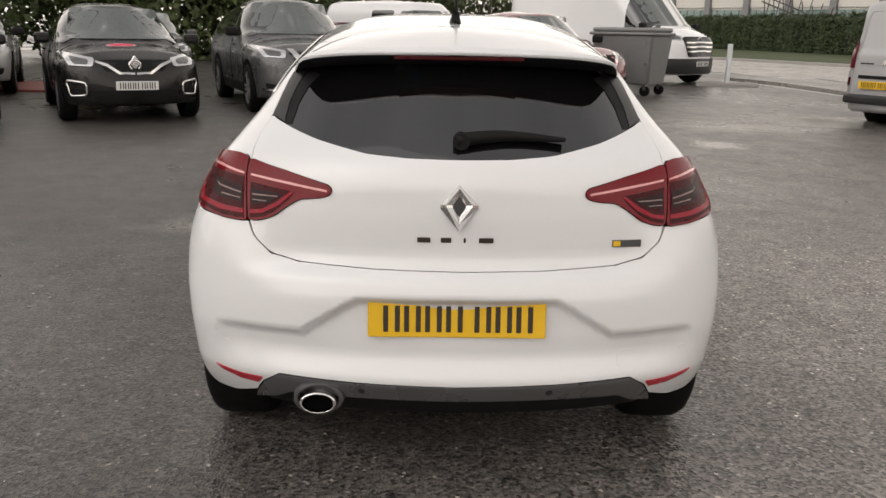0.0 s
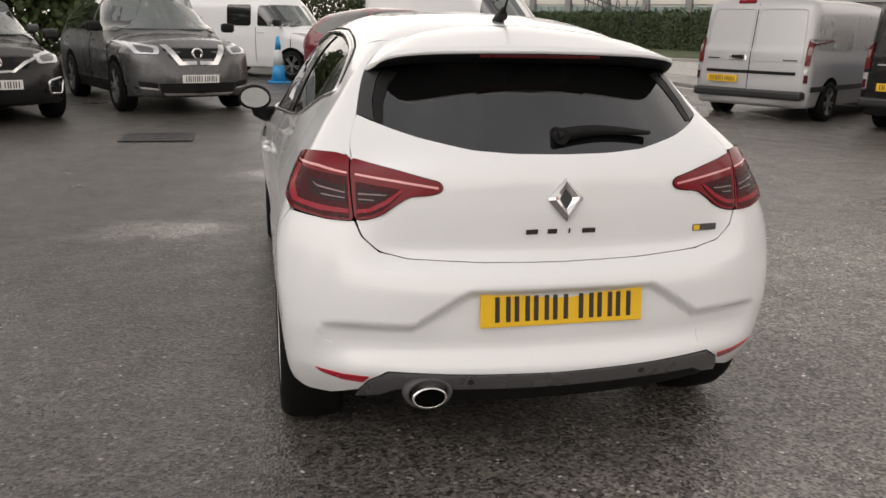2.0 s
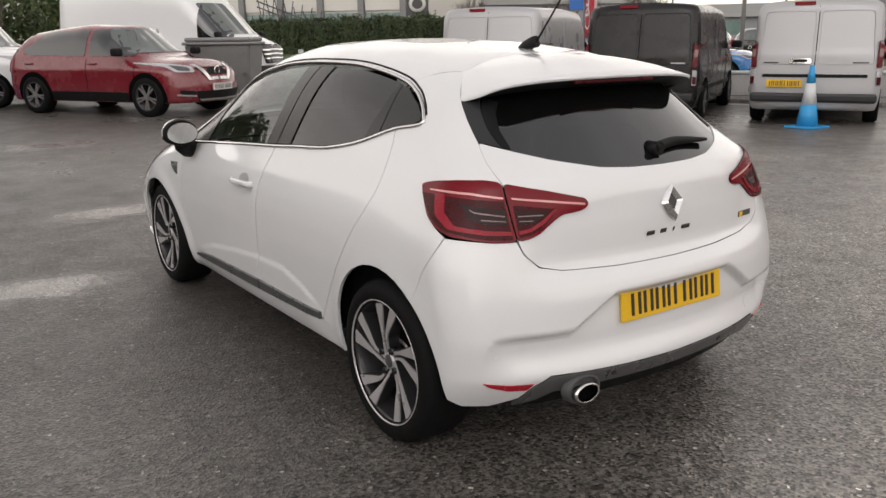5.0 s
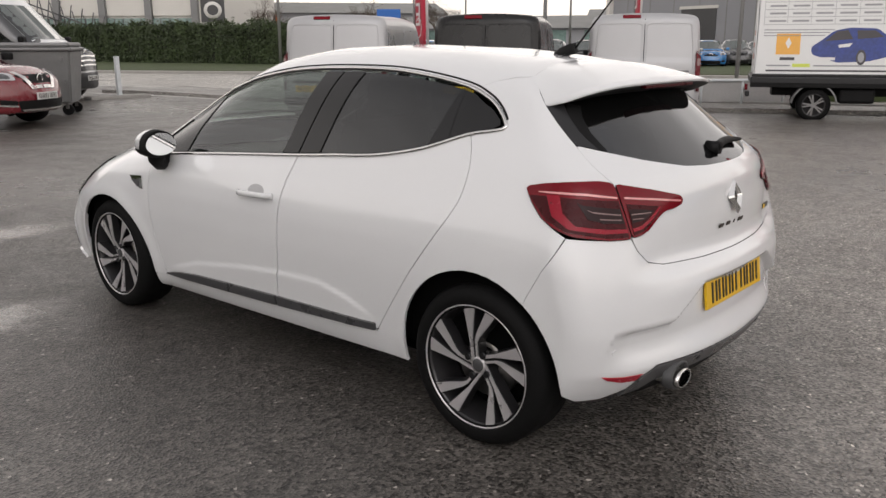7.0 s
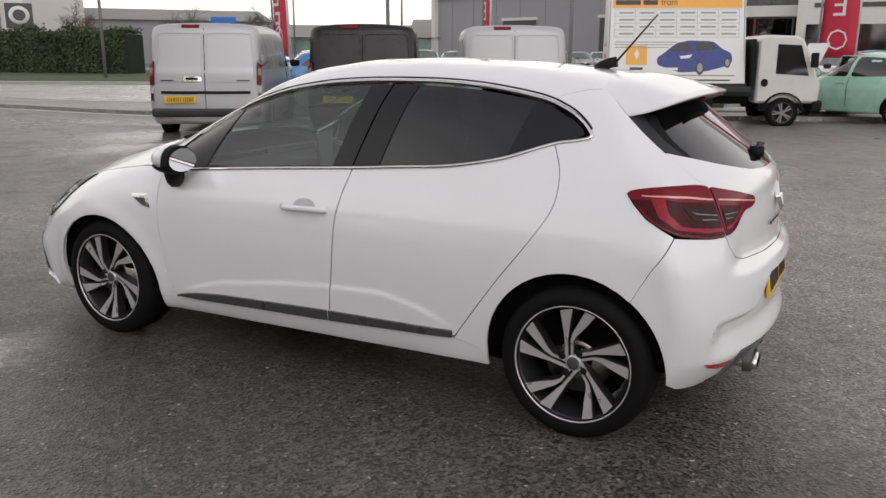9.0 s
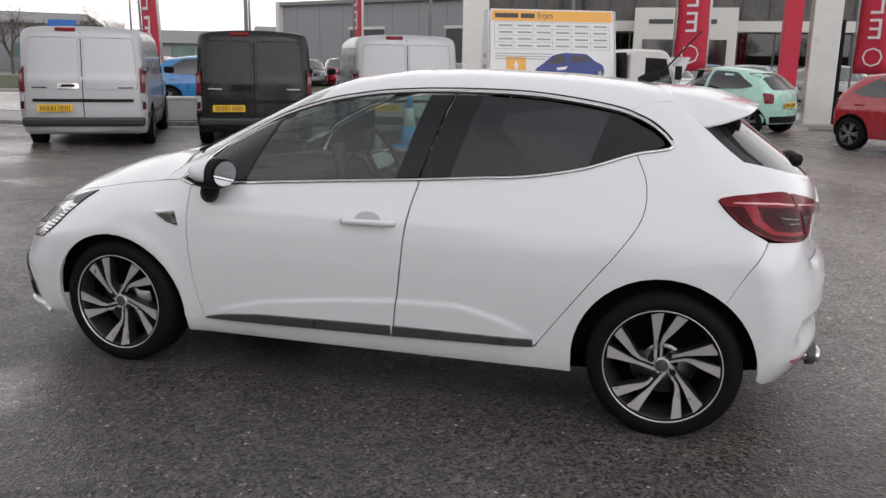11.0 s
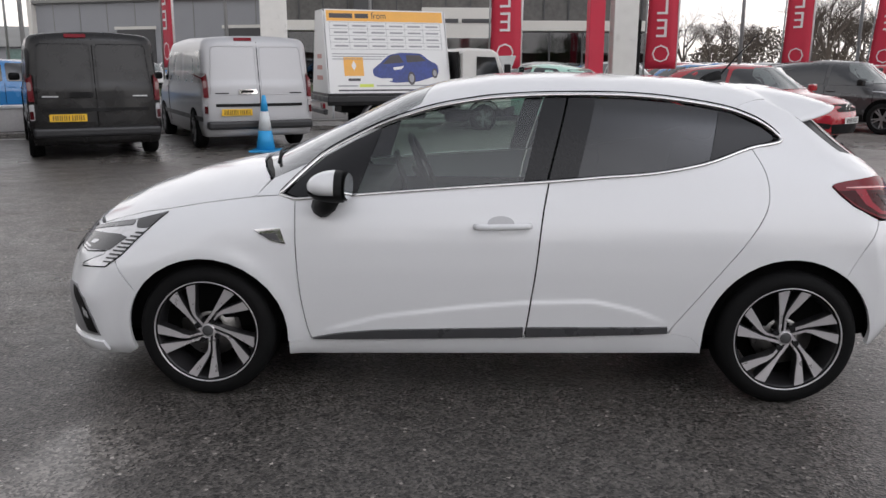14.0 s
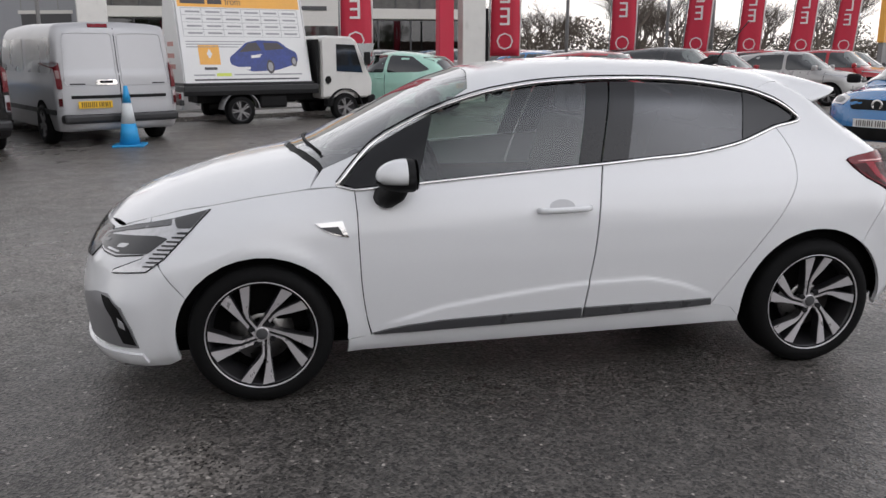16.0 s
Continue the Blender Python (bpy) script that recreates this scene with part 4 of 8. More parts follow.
# side windows
UP = curve(TRIM_UP, 2)
def upto(lst, a, b):
    return [p for p in lst if min(a, b) <= p[0] <= max(a, b)]
def inner_line(y):
    ys = [p[0] for p in TRIM_UP][::-1]
    return float(np.interp(y, ys, [p[1] for p in TRIM_UP][::-1])) - 0.011
def low_line(y):
    return float(np.interp(y, [p[0] for p in TRIM_LOW], [p[1] for p in TRIM_LOW])) + 0.012
def pane(a, b, la=0.0, lb=0.0):
    """A window outline from y a (rear) to b (front), whose ends lean by la and lb."""
    up = [(y, inner_line(y)) for y in np.linspace(a + la, b + lb, 18)]
    lo = [(y, low_line(y)) for y in np.linspace(b, a, 14)]
    return up + lo
for nm, poly, mt, host in (("front_side_window", pane(1.80, 2.53, -0.09, -0.09 + 0.0), CLEAR, 0), ("rear_side_window", pane(0.985, 1.565, -0.06, -0.09), SIDE_TINT, 1)):
    for mirror in (False, True):
        part(nm, skin(nm, CAR, CAR.side, poly, gap=0.04, lift=-0.008, depth=0.004, mirror=mirror), mt, doors[host][mirror])
blacks = [pane(1.70, 1.80, -0.095, -0.09), pane(1.565, 1.69, -0.09, -0.095), pane(0.90, 0.985, 0.01, -0.06)]
for k, poly in enumerate(blacks):
    for mirror in (False, True):
        part("pillar_cover", skin("pillar_cover", CAR, CAR.side, poly, gap=0.04, lift=-0.003, mirror=mirror), GLOSS_BLACK, doors[0 if k == 0 else 1][mirror], "black pillar cover")
quarter = [(0.90, low_line(0.9)), (0.91, inner_line(0.91)), (0.86, inner_line(0.86)), (0.8, 1.238), (0.75, 1.215), (0.705, 1.182), (0.695, 1.165), (0.72, 1.152), (0.81, 1.136)]
panel("quarter_window", GLOSS_BLACK, quarter, CAR.side, gap=0.03, lift=-0.005)
sail = [(2.53, low_line(2.53)), (2.44, inner_line(2.44)), (2.56, inner_line(2.56)), (2.69, inner_line(2.69)), (2.78, inner_line(2.78)), (2.845, 0.925), (2.8, low_line(2.79))]
panel("sail_panel", GLOSS_BLACK, sail, CAR.side, gap=0.03, lift=-0.004)
# bright trim round the side windows
ring = curve(TRIM_UP, 3) + [(0.662, 1.158)] + curve(TRIM_LOW, 3) + [(2.875, 0.915)]
for mirror in (False, True):
    P = CAR.side(dense(ring, 0.03))
    P = P + CAR.normal(P) * 0.001
    if mirror:
        P = P * np.array([-1, 1, 1])
    part("window_trim", tube(P, 0.0084, 6), CHROME, car, "bright chrome window trim")
    Pg = CAR.side(dense([(y, z + 0.014) for y, z in curve(TRIM_UP, 3)], 0.03, False))
    if mirror:
        Pg = Pg * np.array([-1, 1, 1])
    part("window_seal", tube(Pg, 0.0045, 6), BLACK_PLASTIC, car)
# door handles
for mirror in (False, True):
    sx = 1 if mirror else -1
    pts = []
    for s in np.linspace(0, 1, 12):
        y = 2.015 - 0.245 * s
        p = CAR.side([(y, 0.797 + 0.006 * s)])[0]
        pts.append((sx * (abs(p[0]) + 0.004 + 0.026 * min(1, math.sin(math.pi * min(max(s, 0.02), 0.98)) * 3.0)), y, p[2]))
    part("door_handle", tube(pts, 0.0135, 8, flat=0.8), WHITE_PAINT, doors[0][mirror])
    # the hollow behind the handle: its shade as a flat grey oval
    c = arc(1.9, 0.81, 0.058, 0.03, 0, 360, 18)[:-1]
    part("handle_cup", skin("handle_cup", CAR, CAR.side, c, gap=0.02, lift=0.0015, depth=0.002, mirror=mirror), PALE_VAN_PAINT, doors[0][mirror])
# fender badge
for mirror in (False, True):
    b = part("wing_badge", skin("wing_badge", CAR, CAR.side, [(2.975, 0.775), (2.86, 0.782), (2.835, 0.715), (2.9, 0.728)], gap=0.02, lift=0.006, depth=0.008, mirror=mirror), CHROME, car, "chrome wing badge")
    part("badge_insert", skin("badge_insert", CAR, CAR.side, [(2.955, 0.758), (2.878, 0.76), (2.856, 0.722), (2.905, 0.735)], gap=0.02, lift=0.0085, depth=0.003, mirror=mirror), GREY_PLASTIC, b)
# mirrors
def egg(cx, cy, cz, rx, ry, rz, sx=1):
    bm = bmesh.new()
    bmesh.ops.create_uvsphere(bm, u_segments=24, v_segments=16, radius=1)
    for v in bm.verts:
        x, y, z = v.co
        if y < -0.25:
            y = -0.25 + (y + 0.25) * 0.12
        z = z * (0.78 if z < 0 else 1)
        v.co = (sx * (cx + rx * x), cy + ry * y, cz + rz * z)
    for f in bm.faces:
        f.smooth = True
    bmesh.ops.recalc_face_normals(bm, faces=bm.faces)
    return bm


for sx in (1, -1):
    mir = thing("door_mirror", "", "")
    mir.parent = car
    shell = egg(-0.895, 2.6, 0.975, 0.088, 0.125, 0.07, sx)
    bmesh.ops.delete(shell, geom=[v for v in shell.verts if v.co.y < 2.595], context="VERTS")
    cap = part("mirror_cap", shell, WHITE_PAINT, mir)
    shroud = egg(-0.895, 2.6, 0.975, 0.0865, 0.123, 0.0685, sx)
    bmesh.ops.delete(shroud, geom=[v for v in shroud.verts if v.co.y > 2.625], context="VERTS")
    part("mirror_shroud", shroud, BLACK_PLASTIC, mir, "black mirror shroud")
    low = egg(-0.895, 2.6, 0.958, 0.0895, 0.127, 0.066, sx)
    bmesh.ops.delete(low, geom=[v for v in low.verts if v.co.z > 0.955 and v.co.y > 2.6], context="VERTS")
    part("mirror_base", low, BLACK_PLASTIC, mir)
    bm = tube([(sx * -0.79, 2.69, 0.872), (sx * -0.84, 2.67, 0.875), (sx * -0.875, 2.64, 0.9), (sx * -0.885, 2.62, 0.94)], 0.045, 10, flat=0.9)
    part("mirror_foot", bm, BLACK_PLASTIC, mir)
    bm = bmesh.new()
    bmesh.ops.create_circle(bm, cap_ends=True, segments=24, radius=1)
    for v in bm.verts:
        x, y, z = v.co
        v.co = (sx * (-0.895 + 0.077 * x), 2.547 - 0.008 * x, 0.972 + (0.059 if y > 0 else 0.05) * y)
    part("mirror_glass", bm, MIRROR, mir)
    bm = bmesh.new()
    bmesh.ops.create_circle(bm, cap_ends=True, segments=24, radius=1)
    for v in bm.verts:
        x, y, z = v.co
        v.co = (sx * (-0.895 + 0.086 * x), 2.5565, 0.972 + (0.069 if y > 0 else 0.058) * y)
    part("mirror_frame", bm, BLACK_PLASTIC, mir)
# front bumper, headlight, intake
fb = on(CAR, BOW, [("f", 0, 0.74), ("f", -0.3, 0.735), ("f", -0.5, 0.73), ("s", 3.66, 0.775), ("s", 3.64, 0.7), ("s", 3.6, 0.6)] + [("s", y, z) for y, z in arc(*FRONT_ARCH, 32, -16, 8)] + [("s", 3.6, 0.17), ("f", -0.6, 0.16), ("f", 0, 0.16)])
fbumper = panel("front_bumper", WHITE_PAINT, fb + [(-u, v) for u, v in fb[::-1][1:-1]], BOW, both=False, gap=0.025, inset=0.0008, depth=0.02)[0]
def lamp_edge(poly):
    P = BOW(dense(poly, 0.02))
    P = P + CAR.normal(P) * 0.002
    return np.concatenate([P, P[:1]])


for mirror in (False, True):
    hl = on(CAR, BOW, [("s", 3.4, 0.822), ("s", 3.55, 0.782), ("f", -0.558, 0.741), ("f", -0.43, 0.695), ("f", -0.44, 0.66), ("f", -0.57, 0.637), ("f", -0.66, 0.632), ("s", 3.67, 0.652), ("s", 3.68, 0.638), ("f", -0.7, 0.585), ("f", -0.7, 0.571), ("s", 3.66, 0.592), ("s", 3.585, 0.645), ("s", 3.475, 0.752)])
    lamp_o = part("headlight", skin("headlight", CAR, BOW, hl, gap=0.02, lift=0.004, depth=0.02, mirror=mirror), LAMP_CLEAR, car, "clear headlight with dark chambers")
    P = lamp_edge(hl)
    part("lamp_seal", tube(P * np.array([-1 if mirror else 1, 1, 1]), 0.0032, 6), BLACK_PLASTIC, lamp_o)
    pieces = [("lamp_chamber", LAMP_DARK, 0.006, [("f", -0.45, 0.69), ("s", 3.62, 0.72), ("s", 3.57, 0.715), ("s", 3.655, 0.656), ("f", -0.66, 0.639), ("f", -0.57, 0.643), ("f", -0.46, 0.66)]),
              ("lamp_corner", GREY_PLASTIC, 0.006, [("s", 3.41, 0.818), ("s", 3.55, 0.779), ("s", 3.535, 0.752), ("s", 3.475, 0.757)]),
              ("lamp_brow", LAMP_GREY, 0.0065, [("s", 3.56, 0.778), ("f", -0.558, 0.737), ("f", -0.45, 0.697), ("f", -0.46, 0.688), ("f", -0.57, 0.722), ("s", 3.56, 0.76)]),
              ("projector", LAMP_CLEAR, 0.0075, [("f", -0.62, 0.676), ("f", -0.66, 0.68), ("f", -0.66, 0.663), ("f", -0.62, 0.66)]),
              ("projector", LAMP_GREY, 0.0075, [("f", -0.51, 0.68), ("f", -0.54, 0.683), ("f", -0.54, 0.668), ("f", -0.51, 0.669)]),
              ("light_guide", LAMP_CLEAR, 0.008, [("f", -0.58, 0.655), ("f", -0.66, 0.65), ("f", -0.66, 0.644), ("f", -0.58, 0.648)])]
    for nm, mt, li, pts in pieces:
        part(nm, skin(nm, CAR, BOW, rounded(on(CAR, BOW, pts), 0.008, 2), gap=0.02, lift=li, depth=0.002, mirror=mirror), mt, lamp_o)
    for k in range(9):
        q = k / 8
        y0, z0 = 3.482 + 0.14 * q, 0.742 - 0.125 * q
        ln = 0.05 + 0.012 * math.sin(3.1 * q)
        d = on(CAR, BOW, [("s", y0, z0), ("s", y0 + ln, z0 - 0.004), ("s", y0 + ln, z0 - 0.009), ("s", y0 + 0.005, z0 - 0.007)])
        part("lamp_fin", skin("lamp_fin", CAR, BOW, d, gap=0.02, lift=0.007, depth=0.003, mirror=mirror), LAMP_DARK, lamp_o)
    iv = on(CAR, BOW, [("f", -0.5, 0.447), ("f", -0.655, 0.486), ("s", 3.835, 0.489), ("s", 3.773, 0.44), ("s", 3.735, 0.35), ("s", 3.712, 0.268), ("f", -0.674, 0.266), ("f", -0.521, 0.262), ("f", -0.502, 0.354)])
    intake = part("intake_trim", skin("intake_trim", CAR, BOW, iv, gap=0.02, lift=0.004, depth=0.012, mirror=mirror), INTAKE_GREY, fbumper, "grey intake surround")
    iv = on(CAR, BOW, [("s", 3.86, 0.48), ("s", 3.825, 0.474), ("s", 3.785, 0.436), ("s", 3.745, 0.35), ("s", 3.722, 0.281), ("s", 3.775, 0.286), ("s", 3.817, 0.395)])
    mouth = part("intake_mouth", skin("intake_mouth", CAR, BOW, iv, gap=0.02, lift=0.007, depth=0.003, mirror=mirror), BLACK_PLASTIC, intake)
    iv = on(CAR, BOW, [("s", 3.79, 0.4), ("s", 3.765, 0.38), ("s", 3.76, 0.35), ("s", 3.785, 0.36)])
    part("fog_light", skin("fog_light", CAR, BOW, iv, gap=0.02, lift=0.009, depth=0.002, mirror=mirror), LAMP_CLEAR, mouth)
lp = on(CAR, BOW, [("f", 0, 0.225), ("f", -0.35, 0.228), ("f", -0.55, 0.235), ("s", 3.78, 0.245), ("s", 3.7, 0.24), ("s", 3.68, 0.2), ("f", -0.6, 0.185), ("f", -0.3, 0.18), ("f", 0, 0.18)])
part("front_lip", skin("front_lip", CAR, BOW, lp + [(-u, v) for u, v in lp[::-1][1:-1]], gap=0.03, lift=0.014, depth=0.016), WHITE_PAINT, fbumper)
gr = on(CAR, BOW, [("f", 0, 0.73), ("f", -0.45, 0.72), ("f", -0.52, 0.69), ("f", -0.5, 0.6), ("f", 0, 0.58)])
part("grille", skin("grille", CAR, BOW, gr + [(-u, v) for u, v in gr[::-1][1:-1]], gap=0.03, lift=0.006), GLOSS_BLACK, fbumper)

# wheels
def wheel(name, r=0.307, rim=0.234, width=0.2, spokes="twin"):
    """A wheel whose outer face looks along -x, its hub at the origin."""
    w = thing(name, "", "")
    tyre = lathe([(rim - 0.012, -0.005), (rim + 0.004, -0.014), (rim + 0.02, -0.018), (r - 0.035, -0.016), (r - 0.014, -0.004), (r - 0.003, 0.016), (r, 0.04), (r, width - 0.04), (r - 0.01, width - 0.01), (rim, width)], 64)
    t = part("tyre", tyre, RUBBER, w)
    part("rim", lathe([(rim - 0.001, -0.012), (rim - 0.001, -0.004), (rim - 0.01, -0.004), (rim - 0.014, 0.01), (rim - 0.03, 0.06), (rim - 0.035, width - 0.02)], 64), DARK_ALLOY, w)
    part("rim_lip", lathe([(rim, -0.011), (rim + 0.001, -0.0135), (rim - 0.0035, -0.0135), (rim - 0.005, -0.006)], 64), ALLOY, w)
    return w


def wheel_face(w, phase):
    """Five pairs of machined spokes: one straight, one kinked to meet it, with a dark slot between."""
    straight = [(3, 15), (5, 8), (40, 11), (66, 9.5), (92, 8), (84, 29), (58, 23), (34, 18)]
    kinked = [(6, 6), (38, 8.8), (50, 6.5), (92, -12), (85.5, -30), (61, -14), (45, -2), (35, 2.5), (8, 0)]
    for k in range(5):
        c_, s_ = math.cos(radians(phase + 72 * k)), math.sin(radians(phase + 72 * k))
        for pts in (straight, kinked):
            poly = [(-(c_ * u - s_ * v) * 0.00246, (s_ * u + c_ * v) * 0.00246) for u, v in pts]
            for mat, z0, z1, g, nm in ((DARK_ALLOY, 0.0, 0.05, 0.0, "spoke_side"), (ALLOY, -0.005, 0.001, 0.003, "spoke")):
                q = [tuple(p) for p in shrunk(poly, g)] if g else poly
                bm = prism(q, z0, z1)
                for v in bm.verts:
                    rr = math.hypot(v.co.x, v.co.y)
                    v.co.z += 0.024 * (1 - min(1, rr / 0.21))
                bmesh.ops.transform(bm, matrix=Matrix(((0, 0, 1, 0), (1, 0, 0, 0), (0, 1, 0, 0), (0, 0, 0, 1))), verts=bm.verts)
                bmesh.ops.recalc_face_normals(bm, faces=bm.faces)
                part(nm, bm, mat, w)
    part("hub_cap", lathe([(0.0, 0.008), (0.02, 0.008), (0.025, 0.011), (0.025, 0.03)], 24), GREY_PLASTIC, w)
    part("hub_ring", lathe([(0.025, 0.012), (0.031, 0.013), (0.031, 0.04)], 24), ALLOY, w)
    for k in range(4):
        a = math.pi / 2 * k + 0.5
        part("wheel_bolt", rod((0.004, 0.05 * math.cos(a), 0.05 * math.sin(a)), (0.04, 0.05 * math.cos(a), 0.05 * math.sin(a)), 0.013, n=8), GLOSS_BLACK, w)
    part("brake_disc", lathe([(0.06, 0.06), (0.075, 0.06), (0.08, 0.068), (0.135, 0.068), (0.135, 0.095), (0.06, 0.095)], 40), STEEL, w)
    part("wheel_back", lathe([(0.0, 0.11), (0.19, 0.11)], 32), SHADE_BLACK, w)
    return w


for x, y, turn in ((-0.825, 0.634, 14), (-0.83, 3.212, 47), (0.825, 0.634, 30), (0.83, 3.212, 10)):
    w = wheel_face(wheel("wheel"), turn)
    w.parent = car
    w.matrix_local = Matrix.Translation((x, y, 0.3035)) @ Matrix.Rotation(math.pi if x > 0 else 0, 4, "Z")
# arch liners
for y, a in ((0.64, REAR_ARCH), (3.205, FRONT_ARCH)):
    for sx in (-1, 1):
        bm = bmesh.new()
        ring0 = [bm.verts.new((sx * 0.8, yy, zz)) for yy, zz in arc(a[0], a[1], a[2] + 0.012, a[3] + 0.012, 2, 178, 20)]
        ring1 = [bm.verts.new((sx * 0.55, yy, zz)) for yy, zz in arc(a[0], a[1], a[2] + 0.012, a[3] + 0.012, 2, 178, 20)]
        for k in range(20):
            bm.faces.new((ring0[k], ring0[k + 1], ring1[k + 1], ring1[k]))
        bm.faces.new(ring1)
        part("arch_liner", bm, SHADE_BLACK, car)
# cabin
part("cabin_floor", box(-0.68, 0.68, 0.7, 3.0, 0.5, 0.58, 0.02), SEAT_FABRIC, car)
for sx in (-1, 1):
    for y0, z0 in ((1.55, 0.42), (0.82, 0.36)):
        seat = thing("front_seat" if y0 > 1 else "rear_seat", "", "")
        seat.parent = car
        part("seat_cushion", box(-0.24, 0.24, 0.0, 0.5, 0, 0.16, 0.05, Matrix.Translation((sx * 0.37, y0 + 0.1, z0))), SEAT_FABRIC, seat)
        part("seat_back", box(-0.24, 0.24, -0.07, 0.07, 0, 0.6, 0.05, Matrix.Translation((sx * 0.37, y0 + 0.1, z0 + 0.12)) @ Matrix.Rotation(radians(14), 4, "X")), SEAT_FABRIC, seat)
        part("headrest", box(-0.13, 0.13, -0.05, 0.05, 0, 0.17, 0.04, Matrix.Translation((sx * 0.37, y0 - 0.06, z0 + 0.72)) @ Matrix.Rotation(radians(8), 4, "X")), SEAT_FABRIC, seat)
part("dashboard", box(-0.68, 0.68, 2.42, 2.9, 0.6, 0.89, 0.06), BLACK_PLASTIC, car)
ringp = [Vector((0.37, 2.3, 0.92)) + Matrix.Rotation(radians(-25), 3, "X") @ Vector((0.18 * math.cos(a), 0, 0.18 * math.sin(a))) for a in np.linspace(0, 2 * math.pi, 33)]
part("steering_wheel", tube(ringp, 0.016, 8), BLACK_PLASTIC, car)
part("wheel_boss", box(-0.17, 0.17, -0.02, 0.03, -0.06, 0.05, 0.02, Matrix.Translation((0.37, 2.32, 0.91)) @ Matrix.Rotation(radians(-25), 4, "X")), DARK_CHROME, car)
part("screen", box(-0.08, 0.08, -0.01, 0.01, -0.11, 0.11, 0.01, Matrix.Translation((0.02, 2.4, 0.93)) @ Matrix.Rotation(radians(-15), 4, "X")), GLOSS_BLACK, car)
# front wiper
part("front_wiper", tube([CAR.above([q])[0] + np.array([0, 0, 0.012]) for q in ((-0.5, 2.93), (-0.2, 2.985), (0.1, 2.995), (0.4, 2.97))], 0.008, 6), BLACK_PLASTIC, car)

# ---- ground, road, kerbs ----


def asphalt(name, base, wet, damp=()):
    """Stony asphalt: light and dark grit, worn pale drifts, sky glare painted in towards +x, wet patches that shine and
    carry a painted glint.
    """
    m = bpy.data.materials.new(name)
    m.use_nodes = True
    n, l = m.node_tree.nodes, m.node_tree.links
    b = n["Principled BSDF"]
    tex = n.new("ShaderNodeTexCoord")
    def noise_node(scale, detail=4.0, rough=0.55):
        k = n.new("ShaderNodeTexNoise")
        k.inputs["Scale"].default_value, k.inputs["Detail"].default_value, k.inputs["Roughness"].default_value = scale, detail, rough
        l.new(tex.outputs["Object"], k.inputs["Vector"])
        return k.outputs[0]
    def ramp(src, a, b_, lo, hi):
        k = n.new("ShaderNodeMapRange")
        for i, v in enumerate((a, b_, lo, hi)):
            k.inputs[i + 1].default_value = v
        l.new(src, k.inputs[0])
        return k.outputs[0]
    def math_node(op, x, y):
        k = n.new("ShaderNodeMath")
        k.operation = op
        for i, v in enumerate((x, y)):
            if isinstance(v, (int, float)):
                k.inputs[i].default_value = v
            else:
                l.new(v, k.inputs[i])
        return k.outputs[0]
    vor = n.new("ShaderNodeTexVoronoi")
    vor.inputs["Scale"].default_value = 85
    l.new(tex.outputs["Object"], vor.inputs["Vector"])
    stone = n.new("ShaderNodeSeparateColor")
    l.new(vor.outputs["Color"], stone.inputs[0])
    grit = ramp(stone.outputs[0], 0.0, 1.0, 0.2, 1.85)
    chips = ramp(stone.outputs[1], 0.988, 1.0, 0.0, 4.0)
    drift = ramp(noise_node(0.35, 5), 0.35, 0.7, 0.8, 1.3)
    mid = math_node("MULTIPLY", ramp(noise_node(9.0, 4), 0.3, 0.7, 0.75, 1.25), ramp(noise_node(32.0, 4, 0.7), 0.3, 0.7, 0.68, 1.32))
    place = n.new("ShaderNodeSeparateXYZ")
    l.new(tex.outputs["Object"], place.inputs[0])
    # paler towards +x: sky glare on the wet ground put into the colour
    sky_glare = ramp(math_node("ADD", place.outputs[0], math_node("MULTIPLY", noise_node(0.5, 4), 3.0)), 0.6, 3.2, 0.0, 1.0)
    sky_glare = math_node("ADD", 1.0, math_node("MULTIPLY", sky_glare, ramp(place.outputs[1], 1.5, 7.0, 1.7, 0.7)))
    shade = math_node("MULTIPLY", math_node("MULTIPLY", math_node("MULTIPLY", math_node("ADD", grit, chips), drift), mid), sky_glare)
    col = n.new("ShaderNodeMix")
    col.data_type, col.blend_type, col.inputs[0].default_value = "RGBA", "MULTIPLY", 1.0
    col.inputs[6].default_value = (*base, 1)
    l.new(col.outputs[2], b.inputs["Base Color"])
    pool = ramp(noise_node(0.22, 4, 0.6), 0.47, 0.66, 0.0, 1.0)
    wet_glint = None
    for cx, cy, rx, ry in damp:
        dx = math_node("DIVIDE", math_node("SUBTRACT", place.outputs[0], cx), rx)
        dy = math_node("DIVIDE", math_node("SUBTRACT", place.outputs[1], cy), ry)
        far = math_node("SQRT", math_node("ADD", math_node("MULTIPLY", dx, dx), math_node("MULTIPLY", dy, dy)), 0)
        spot = ramp(math_node("ADD", far, math_node("MULTIPLY", noise_node(2.6, 5, 0.65), 2.2)), 1.5, 2.3, 1.0, 0.0)
        wet_glint = spot if wet_glint is None else math_node("MAXIMUM", wet_glint, spot)
    if wet_glint is None:
        wet_glint = math_node("ADD", 0.0, 0.0)
    # wet patches also turn paler: the sky's glint is put into their colour
    l.new(math_node("MULTIPLY", shade, ramp(wet_glint, 0, 1, 1.0, 1.9)), col.inputs[7])
    rough = math_node("SUBTRACT", ramp(noise_node(3.0, 4), 0.3, 0.7, 0.33, 0.48), math_node("MULTIPLY", pool, wet))
    rough = math_node("MULTIPLY", rough, ramp(wet_glint, 0, 1, 1.0, 0.45))
    l.new(rough, b.inputs["Roughness"])
    bump = n.new("ShaderNodeBump")
    bump.inputs["Distance"].default_value = 0.003
